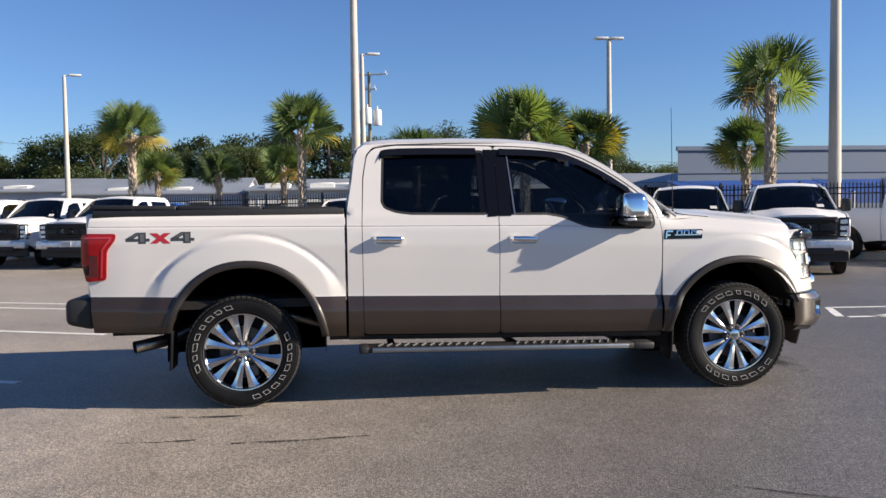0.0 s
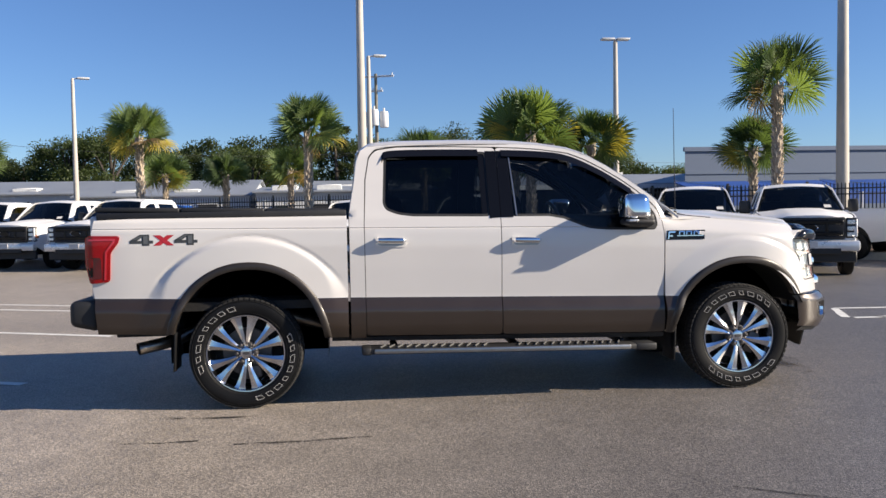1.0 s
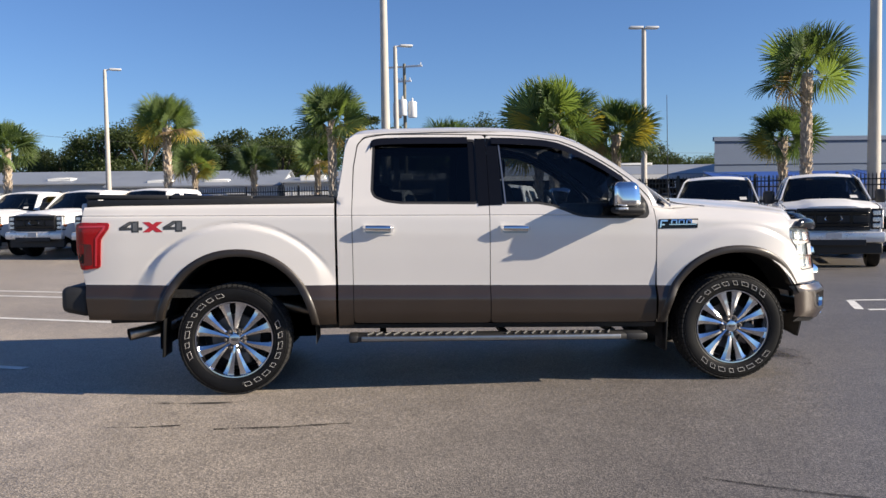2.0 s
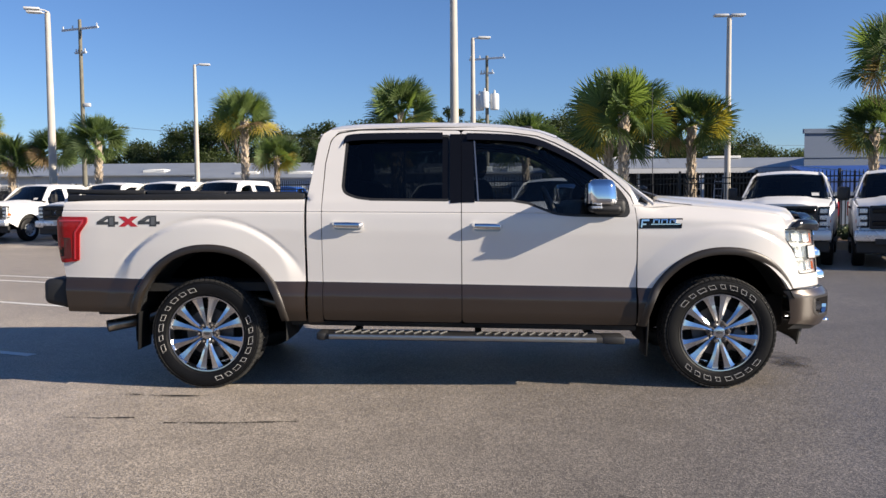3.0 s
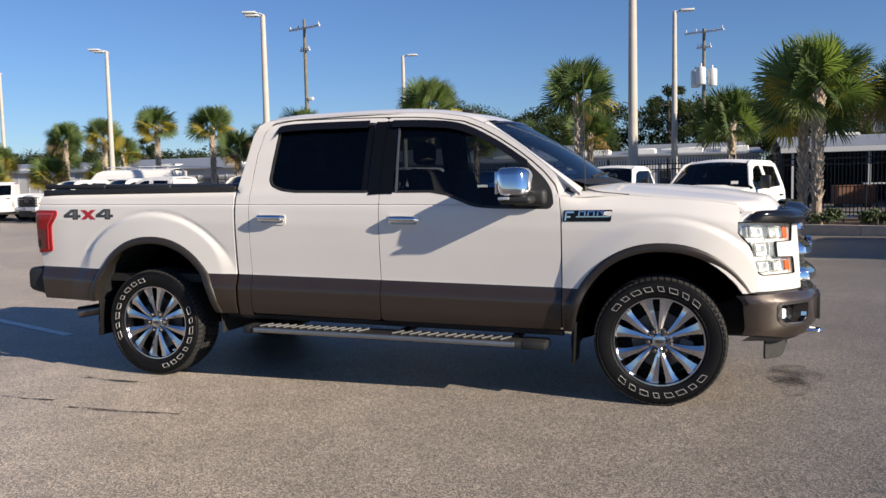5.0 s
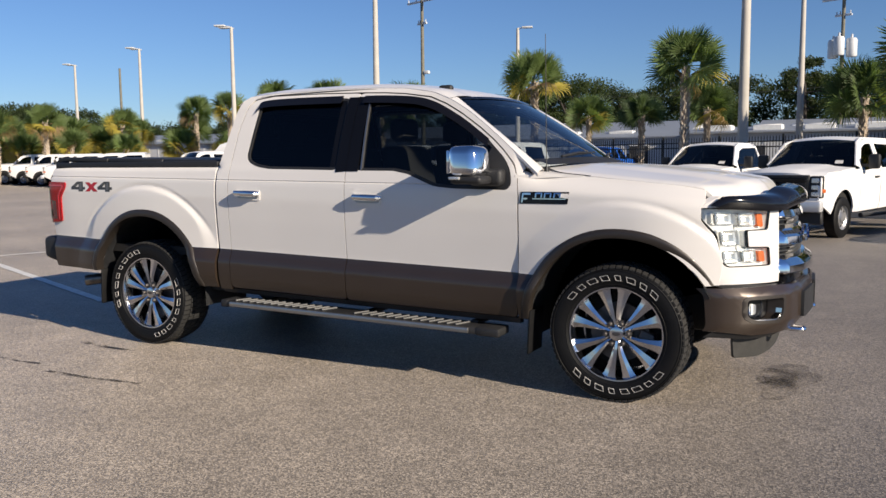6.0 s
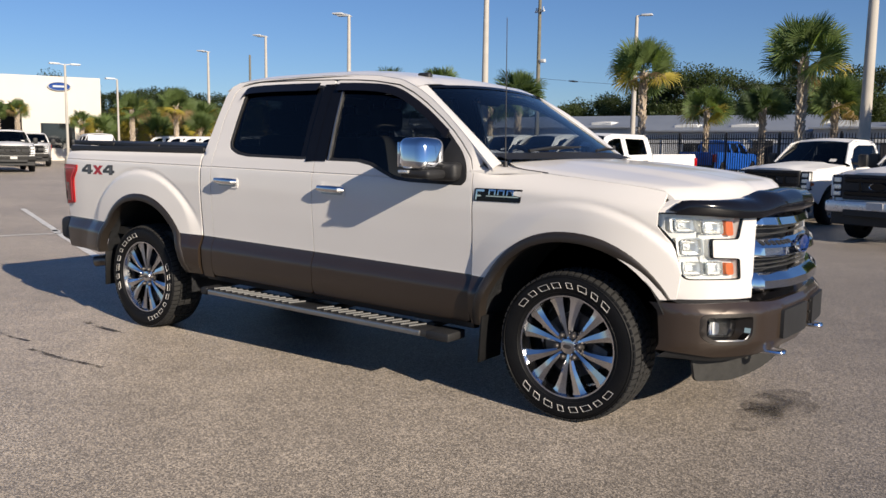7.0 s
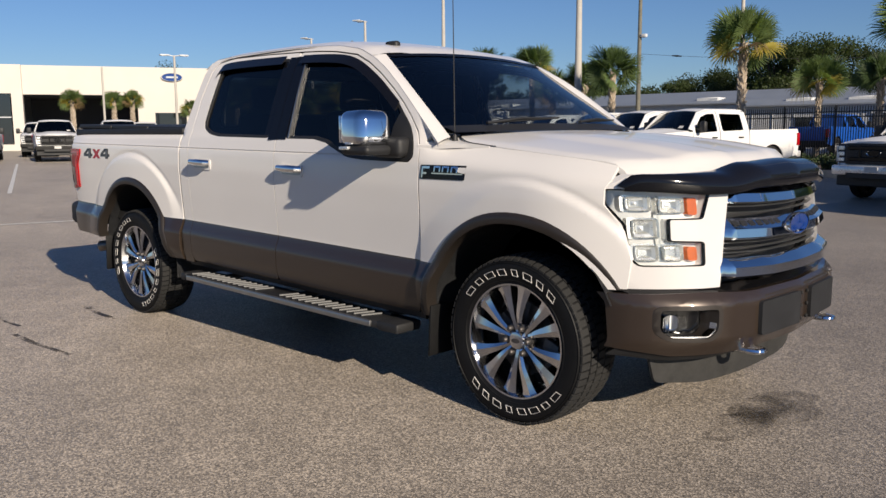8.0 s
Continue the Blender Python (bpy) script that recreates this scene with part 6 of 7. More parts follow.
def shed(x0, x1, y0, y1, eave, ridge, openings, units, label, ribs=True):
    h = thing("warehouse", label, "building")
    yr = (y0 + y1) / 2
    wl_ = boxed(x0, x1, y0, y1, 0, eave)
    part("wall", wl_, METAL, h, smooth=False)
    for x in (x0, x1):
        bm = bmesh.new()
        s = 0.05 if x == x0 else -0.05
        vs = [bm.verts.new(p) for p in ((x, y0, eave), (x, y1, eave), (x, yr, ridge), (x + s, y0, eave), (x + s, y1, eave), (x + s, yr, ridge))]
        for f in ((0, 1, 2), (3, 5, 4), (0, 3, 4, 1), (1, 4, 5, 2), (2, 5, 3, 0)):
            bm.faces.new([vs[i] for i in f])
        bmesh.ops.recalc_face_normals(bm, faces=bm.faces[:])
        part("gable", bm, METAL, h, smooth=False)
    for ya, yb in ((y0 - 0.3, yr), (yr, y1 + 0.3)):
        za, zb = (eave - 0.02, ridge) if ya < yr - 0.1 else (ridge, eave - 0.02)
        bm = bmesh.new()
        vs = [bm.verts.new(p) for p in ((x0 - 0.2, ya, za), (x1 + 0.2, ya, za), (x1 + 0.2, yb, zb), (x0 - 0.2, yb, zb))]
        f = bm.faces.new(vs)
        r = bmesh.ops.extrude_face_region(bm, geom=[f])
        for v in r["geom"]:
            if isinstance(v, bmesh.types.BMVert):
                v.co.z += 0.08
        bmesh.ops.recalc_face_normals(bm, faces=bm.faces[:])
        part("roof", bm, ROOF, h, smooth=False)
    if ribs:
        bm = bmesh.new()
        for x in np.arange(x0 + 0.5, x1, 1.2):
            box(bm, x - 0.03, x + 0.03, y0 - 0.03, y0 - 0.001, 0.0, eave - 0.1)
        tagged(part("siding_ribs", bm, METAL, h, smooth=False), kind="stuff")
    for a, b, z0, z1, nm in openings:
        w = part(nm, boxed(a, b, y0 - 0.05, y0 - 0.004, z0, z1), DARK_GLASS if nm == "window" else DARK_AND_SHADE, h, smooth=False)
        part("frame", boxed(a - 0.06, b + 0.06, y0 - 0.08, y0 - 0.03, z1, z1 + 0.08), METAL, w, smooth=False)
    for x in units:
        part("rooftop_unit", boxed(x, x + 1.5, y0 + 1.0, y0 + 2.2, eave + 0.1, eave + 0.46, bevel=0.04, seg=1), UNIT, h)


shed(-44, -15.5, 47, 60, 2.9, 3.9, [(-40, -38.6, 0, 2.1, "door"), (-30, -28, 0.9, 2.0, "window"), (-24, -22, 0.9, 2.0, "window")], [-42, -37, -31, -20], "long white metal warehouse with grey roof behind the fence")
shed(-15.0, -5.0, 44, 56, 2.6, 3.7, [(-12, -10, 0.9, 1.9, "window"), (-8, -6.9, 0, 2.1, "door")], [-13, -9.6], "white metal workshop with a low gable roof")
shed(-4.4, 6.0, 42, 52, 2.7, 3.1, [(-3.4, -2.2, 0.6, 1.9, "window"), (-1.2, -0.2, 0, 2.0, "door"), (0.8, 2.0, 0.6, 1.9, "window"), (3.0, 4.2, 0.5, 1.9, "window")], [-3.6, -1.0, 1.6, 4.0], "white block workshop with dark windows")


def shelter(x0, x1, y0, y1, eave, ridge):
    """A long low open-fronted shelter: roof sheets on posts over a back wall coloured dark for the bays' shade."""
    h = thing("storage_shelter", "long grey-roofed open shelter with white posts and dark bays", "building")
    yr = (y0 + y1) / 2
    # back and end walls carry the shade under the roof in their colour
    part("back_wall", boxed(x0, x1, y1 - 0.15, y1, 0, eave), DARK_AND_SHADE, h, smooth=False)
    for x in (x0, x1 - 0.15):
        part("end_wall", boxed(x, x + 0.15, y0 + 2.0, y1 - 0.15, 0, eave), DARK_AND_SHADE, h, smooth=False)
    part("fascia", boxed(x0 - 0.2, x1 + 0.2, y0 - 0.36, y0 - 0.30, eave - 0.22, eave + 0.02), METAL, h, smooth=False)
    for ya, yb, za, zb in ((y0 - 0.3, yr, eave, ridge), (yr, y1 + 0.3, ridge, eave)):
        bm = bmesh.new()
        f = bm.faces.new([bm.verts.new(p) for p in ((x0 - 0.2, ya, za), (x1 + 0.2, ya, za), (x1 + 0.2, yb, zb), (x0 - 0.2, yb, zb))])
        r = bmesh.ops.extrude_face_region(bm, geom=[f])
        for v in r["geom"]:
            if isinstance(v, bmesh.types.BMVert):
                v.co.z += 0.06
        bmesh.ops.recalc_face_normals(bm, faces=bm.faces[:])
        part("roof", bm, ROOF, h, smooth=False)
    for x in np.arange(x0 + 0.3, x1, 3.4):
        part("post", boxed(x, x + 0.12, y0, y0 + 0.12, 0, eave - 0.02), METAL, h, smooth=False)
    for x in np.arange(x0 + 2.0, x1, 6.5):
        part("skylight", boxed(x, x + 1.9, yr - 0.5, yr + 0.5, ridge + 0.02, ridge + 0.16, bevel=0.02, seg=1), UNIT, h)
    return h


shelter(7.0, 33.0, 38.0, 47.0, 2.75, 3.45)
# stored goods in front of the bays
RUST = mat("rusty_steel", (0.16, 0.075, 0.045), rough=0.85, vary=0.3, scale=8)
rnd2 = random.Random(19)
for x, y, w, h, m, lab in ((9.6, 34.6, 1.6, 0.9, RUST, "rusty steel storage bin behind the fence"), (11.8, 35.2, 1.1, 1.3, DARK_AND_SHADE, "dark covered pallet behind the fence"), (13.0, 33.9, 0.7, 0.95, UNIT, "white appliance box behind the fence"), (14.8, 35.0, 1.8, 0.8, RUST, "rusty steel storage bin behind the fence"), (17.0, 34.4, 1.0, 1.2, DARK_AND_SHADE, "dark covered pallet behind the fence"), (18.8, 35.6, 1.5, 0.7, RUST, "rusty steel storage bin behind the fence")):
    bin_ = thing("storage_bin", lab, "storage bin", group="stored goods behind the fence", at=pose(x, y, 0, 0, 0, rnd2.uniform(-25, 25)))
    part("body", boxed(-w / 2, w / 2, -0.45, 0.45, 0.12, h, bevel=0.03, seg=1), m, bin_)
    part("lid", boxed(-w / 2 - 0.03, w / 2 + 0.03, -0.48, 0.48, h, h + 0.06, bevel=0.015, seg=1), m, bin_)
    for sx in (-1, 1):
        part("skid", boxed(sx * w * 0.36 - 0.05, sx * w * 0.36 + 0.05, -0.44, 0.44, 0.0, 0.12), DARK_AND_SHADE, bin_)
for x, y, lean in ((12.4, 33.0, 0.30), (12.7, 33.1, -0.12), (13.5, 33.2, 0.22), (15.9, 33.4, -0.28)):
    ladder = thing("ladder", "white metal ladder leaning behind the fence", "ladder", group="ladders behind the fence", at=pose(x, y, 0))
    for dx in (-0.18, 0.18):
        part("rail", tubed([(dx, 0, 0.0), (dx + lean, 0.35, 2.3)], 0.028, n=6), METAL, ladder)
    for k in range(6):
        z = 0.3 + 0.34 * k
        part("rung", tubed([(-0.18 + lean * z / 2.3, 0.35 * z / 2.3, z), (0.18 + lean * z / 2.3, 0.35 * z / 2.3, z)], 0.016, n=5), METAL, ladder)
for x, y in ((10.8, 33.2), (14.2, 32.6), (16.6, 33.0)):
    bench = thing("work_table", "white-topped work table behind the fence", "table", group="tables behind the fence", at=pose(x, y, 0, 0, 0, rnd2.uniform(-12, 12)))
    part("tabletop", boxed(-1.0, 1.0, -0.4, 0.4, 1.0, 1.06, bevel=0.01, seg=1), UNIT, bench)
    for dx in (-0.9, 0.9):
        for dy in (-0.34, 0.34):
            part("leg", boxed(dx - 0.03, dx + 0.03, dy - 0.03, dy + 0.03, 0, 1.0), DARK_AND_SHADE, bench)
shed(-2.0, 5.5, 54.0, 62, 3.1, 3.9, [], [0.0, 3.0], "grey-roofed shed behind the workshops")
shed(-64, -46, 56, 66, 3.2, 4.2, [], [-60, -52], "distant long white metal warehouse with grey roof")

# blue-grey hall with a tarpaulin canopy
hall = thing("hall", "large flat-roofed blue-grey hall", "building")
bm = bmesh.new()
lo = [bm.verts.new((x, y, 0)) for x, y in ((16.9, 31.5), (62, 31.5), (62, 56), (30.5, 56))]
hi = [bm.verts.new((v.co.x, v.co.y, 4.15)) for v in lo]
for k in range(4):
    bm.faces.new((lo[k], lo[(k + 1) % 4], hi[(k + 1) % 4], hi[k]))
bm.faces.new(hi)
part("wall", bm, GREY_WALL, hall, smooth=False)
part("parapet", boxed(16.85, 62.05, 31.42, 31.6, 4.10, 4.30), GREY_WALL, hall, smooth=False)
part("band", boxed(16.9, 62, 31.46, 31.497, 3.0, 3.12), GREY_WALL, hall, smooth=False)
canopy = thing("canopy", "blue tarpaulin canopy on white poles", "canopy")
for i, x in enumerate((15.2, 18.6, 22.0, 25.4)):
    bm = bmesh.new()
    vs = [bm.verts.new(p) for p in ((x, 25.5, 1.95), (x + 3.3, 25.5, 1.95), (x + 3.3, 28.6, 2.55), (x, 28.6, 2.55))]
    f = bm.faces.new(vs)
    r = bmesh.ops.extrude_face_region(bm, geom=[f])
    for v in r["geom"]:
        if isinstance(v, bmesh.types.BMVert):
            v.co.z -= 0.04
    bmesh.ops.recalc_face_normals(bm, faces=bm.faces[:])
    part("tarpaulin", bm, TARP, canopy, smooth=False)
    part("valance", boxed(x, x + 3.3, 25.48, 25.52, 1.45, 1.95), TARP, canopy, smooth=False)
    for y, z in ((25.5, 1.95), (28.6, 2.55)):
        part("pole", tubed([(x + 0.05, y, 0), (x + 0.05, y, z)], 0.035, n=8), METAL, canopy)
    part("guy_rope", tubed([(x, 28.6, 2.6), (x + 3.3, 25.5, 1.98)], 0.02, n=5), METAL, canopy)

# dealership: front along a line that runs away from the near corner
dl0, du = Vector((-58.4, 35.3, 0)), Vector((-0.427, -0.904, 0)).normalized()
dn = Vector((-0.904, 0.427, 0)).normalized()         # into the building
dealer = thing("dealership", "cream stucco dealership hall with a wide dark entrance", "building", at=Matrix(((du.x, dn.x, 0, dl0.x), (du.y, dn.y, 0, dl0.y), (0, 0, 1, 0), (0, 0, 0, 1))))
H = 6.75
for u0, u1, v0, v1, z0, z1, nm in ((0, 5.92, 0, 0.4, 0, H, "wall"), (5.92, 14.5, 0, 0.4, 4.45, H, "wall"), (14.5, 15.3, -0.5, 0.4, 0, H, "wall"), (15.3, 40, -0.5, -0.1, 4.5, H, "wall"), (15.3, 40, -0.5, -0.1, 0, 0.5, "wall"), (0, 0.4, 0.4, 25, 0, H, "wall"), (0, 40, 25, 25.4, 0, H, "wall")):
    part(nm, boxed(u0, u1, v0, v1, z0, z1), CREAM, dealer, smooth=False)
part("roof", boxed(0, 40, 0.3, 25, H - 0.25, H - 0.1), ROOF, dealer, smooth=False)
# the deep entrance's shade is put into the colour of its back and ceiling
part("entrance_back", boxed(5.92, 14.5, 7.0, 7.2, 0, 4.45), DARK_AND_SHADE, dealer, smooth=False)
part("entrance_ceiling", boxed(5.92, 14.5, 0.4, 7.0, 4.30, 4.44), DARK_AND_SHADE, dealer, smooth=False)
for u in np.arange(15.4, 30, 1.9):
    w = part("window", boxed(u, u + 1.82, -0.34, -0.30, 0.5, 4.5), DARK_GLASS, dealer, smooth=False)
    part("mullion", boxed(u + 1.82, u + 1.9, -0.40, -0.28, 0.5, 4.5), METAL, w, smooth=False)
    part("transom", boxed(u, u + 1.82, -0.40, -0.29, 2.6, 2.68), METAL, w, smooth=False)
part("shop_window", boxed(2.05, 4.57, -0.04, -0.004, 1.0, 3.0), DARK_GLASS, dealer, smooth=False)
bm = bmesh.new()
lathe(bm, [(0.0, -0.17), (0.78, -0.17), (0.82, -0.13), (0.82, -0.01)], axis="y", n=40, centre=(3.1, 0, 0))
for v in bm.verts:
    v.co.z = v.co.z * 0.40 + 5.95
sign = part("oval_sign", bm, BADGE_BLUE, dealer, "blue oval sign with a pale rim")
bm = bmesh.new()
lathe(bm, [(0.80, -0.16), (0.85, -0.19), (0.89, -0.15), (0.89, -0.02)], axis="y", n=40, centre=(3.1, 0, 0))
for v in bm.verts:
    v.co.z = v.co.z * 0.40 + 5.95
part("sign_rim", bm, METAL, sign)
part("sign_stroke", boxed(2.62, 3.58, -0.20, -0.172, 5.88, 6.02, bevel=0.01, seg=1), METAL, sign)

# ---- poles and wires ----
POLE = mat("weathered_concrete_pole", (0.45, 0.42, 0.375), rough=0.8, vary=0.12, scale=2, fine=40, bump=0.15)
LAMPHEAD = mat("pale_grey_enamel", (0.60, 0.61, 0.62), rough=0.4, vary=0.08)
LAMPGLASS = mat("lamp_diffuser", (0.75, 0.75, 0.72), rough=0.3, vary=0.05)
WOOD = mat("weathered_pole_wood", (0.17, 0.16, 0.125), rough=0.9, vary=0.25, scale=4, fine=30, bump=0.4)


def lamp_pole(x, y, h, heads, r0=0.17, r1=0.09):
    p = thing("street_lamp", "tall tapered parking-lot lamp pole with flat heads" if len(heads) > 1 else "tall tapered parking-lot lamp pole with one head", "street lamp", group="lamp poles", at=pose(x, y, 0))
    bm = bmesh.new()
    rings = lathe(bm, [(r0 * 1.02, 0), (r0, 0.3), (r1, h - 0.1), (r1 * 0.6, h)], axis="z", n=12)
    cap(bm, rings[-1])
    part("pole", bm, POLE, p)
    bm = bmesh.new()
    lathe(bm, [(r0 * 2.0, 0), (r0 * 2.0, 0.5), (r0 * 1.9, 0.55), (0.0, 0.55)], axis="z", n=20)
    part("base", bm, CONCRETE, p)
    for k, (az, ln) in enumerate(heads):
        pair = 0.34 * (1 if k else -1) if len(heads) > 1 and heads[0][0] == heads[1][0] else 0.0
        m = Matrix.Translation((0, 0, h - 0.05)) @ Matrix.Rotation(radians(az), 4, "Z") @ Matrix.Translation((0, pair, 0))
        if pair and k == 0:
            part("bracket", tubed([(0, -0.36, 0.0), (0, 0.36, 0.0)], 0.035, n=6), LAMPHEAD, p).matrix_basis = Matrix.Translation((0, 0, h - 0.05)) @ Matrix.Rotation(radians(az), 4, "Z")
        bm = bmesh.new()
        tube(bm, [(0, 0, 0), (ln * 0.6, 0, 0.06)], 0.035, n=6)
        bmesh.ops.transform(bm, matrix=m, verts=bm.verts[:])
        part("arm", bm, LAMPHEAD, p)
        hd = part("head", boxed(ln * 0.5, ln * 0.5 + 0.62, -0.17, 0.17, 0.02, 0.11, bevel=0.025, m=m), LAMPHEAD, p)
        part("diffuser", boxed(ln * 0.5 + 0.12, ln * 0.5 + 0.56, -0.13, 0.13, 0.008, 0.022, m=m), LAMPGLASS, hd)


lamp_pole(-14.05, 41.2, 9.1, [(15, 0.5)])
lamp_pole(1.98, 34.6, 9.15, [(10, 0.5)])
lamp_pole(13.22, 30.64, 9.2, [(0, 0.10), (180, 0.10)], 0.15, 0.10)
lamp_pole(1.33, 21.7, 13.0, [(0, 0.5), (180, 0.5)], 0.17, 0.09)
lamp_pole(-16.26, 28.83, 9.45, [(200, 0.5), (200, 0.5)], 0.19, 0.11)
lamp_pole(-28.6, 32.9, 9.2, [(200, 0.5), (200, 0.5)])
lamp_pole(-44.7, 41.0, 9.95, [(200, 0.5), (200, 0.5)])
lamp_pole(-57.2, 45.4, 9.9, [(200, 0.5), (200, 0.5)])
lamp_pole(16.7, 18.4, 13.0, [(0, 0.5), (180, 0.5)], 0.21, 0.13)
lamp_pole(-48.07, 26.3, 6.65, [(70, 0.7), (250, 0.7)], 0.10, 0.07)
lamp_pole(-50.43, 22.2, 5.8, [], 0.09, 0.06)
lamp_pole(-46.3, 29.0, 5.8, [(250, 0.3)], 0.08, 0.06)


def utility_pole(x, y, h, arms, cans, label):
    p = thing("utility_pole", label, "utility pole", at=pose(x, y, 0, 0, 0, -20))
    part("pole", tubed([(0, 0, -0.1), (0, 0, h)], [0.16, 0.10], n=10), WOOD, p)
    for z, w in arms:
        a = part("crossarm", boxed(-w / 2, w / 2, -0.06, 0.06, z - 0.06, z + 0.06, bevel=0.01, seg=1), LAMPHEAD, p)
        for u in (-w / 2 + 0.1, -w / 5, w / 2 - 0.1):
            bm = bmesh.new()
            lathe(bm, [(0.03, 0), (0.05, 0.06), (0.03, 0.1), (0.045, 0.15), (0.0, 0.2)], axis="z", n=8, centre=(u, 0, z + 0.06))
            part("insulator", bm, LAMPHEAD, a)
    for ux, uy, z in cans:
        bm = bmesh.new()
        lathe(bm, [(0.0, 0), (0.28, 0.02), (0.31, 0.08), (0.31, 1.02), (0.26, 1.12), (0.07, 1.16), (0.06, 1.36), (0.0, 1.38)], axis="z", n=16, centre=(ux, uy, z))
        c = part("transformer", bm, LAMPHEAD, p, "pale grey transformer can")
        part("bracket", boxed(min(0, ux), max(0, ux), -0.03, 0.03, z + 0.5, z + 0.56), IRONWORK, c)


utility_pole(-22.1, 44.2, 12.4, [(11.85, 2.9), (10.4, 0.9)], [], "weathered wooden utility pole with crossarms")
part("flood_light", boxed(0.1, 0.5, -0.14, 0.14, 7.1, 7.32, bevel=0.05, m=pose(-22.1, 44.2, 0)), LAMPHEAD, bpy.data.objects["utility_pole"]).matrix_parent_inverse = bpy.data.objects["utility_pole"].matrix_basis.inverted()
utility_pole(2.97, 51.6, 11.1, [(10.9, 2.6), (9.9, 1.0)], [(-0.55, 0, 7.35), (0.55, 0, 7.35), (0.0, -0.52, 7.45)], "wooden utility pole with transformer cans")
utility_pole(-59.1, 52.0, 10.3, [], [], "distant wooden utility pole")
utility_pole(13.55, 50.6, 6.0, [], [(-0.42, 0, 4.0), (0.42, 0, 4.0)], "low wooden pole with two transformer cans")


def wire(a, b, sag, r=0.007):
    a, b = Vector(a), Vector(b)
    return tubed([a.lerp(b, t) - Vector((0, 0, sag * 4 * t * (1 - t))) for t in np.linspace(0, 1, 14)], r, n=4, caps=False)


CABLE = mat("black_cable", (0.015, 0.015, 0.016), rough=0.6, vary=0.1)
P1, P2, P3 = Vector((-22.1, 44.2, 0)), Vector((2.97, 51.6, 0)), Vector((46, 64, 0))
for a, b, za, zb in ((P1, P2, 6.1, 5.7), (P2, P3, 5.7, 5.7)):
    solo("overhead_wire", wire(a + Vector((0, 0, za)), b + Vector((0, 0, zb)), 0.6, 0.012), CABLE, "black overhead cable sagging between utility poles", "cable", group="overhead wires")
mid = P1.lerp(P2, 0.09) + Vector((0, 0, 6.064 - 0.197))
solo("cable_splice", tubed([mid - Vector((0.3, 0.09, -0.03)), mid, mid + Vector((0.3, 0.09, -0.03))], [0.03, 0.06, 0.03], n=8), CABLE, "black splice case on the overhead cable", "cable splice")


# ---- parked fleet pickups ----
FLEET_GLASS = glass("fleet_window_glass", (0.10, 0.115, 0.12), ior=1.5)
STEEL_RIM = mat("grey_steel_rim", (0.42, 0.42, 0.43), rough=0.35, metal=0.7, vary=0.1)
SILVER = mat("silver_bumper_paint", (0.72, 0.72, 0.72), rough=0.28, metal=0.45, vary=0.08)


def fleet_half(x, z):
    w = np.interp(z, (0.45, 0.60, 0.80, 1.10, 1.36, 1.44, 1.90, 2.02), (0.93, 0.975, 0.985, 1.0, 0.975, 0.935, 0.765, 0.66))
    if x > 2.3:
        w -= 0.10 * ((x - 2.3) / 0.7) ** 2
    return w


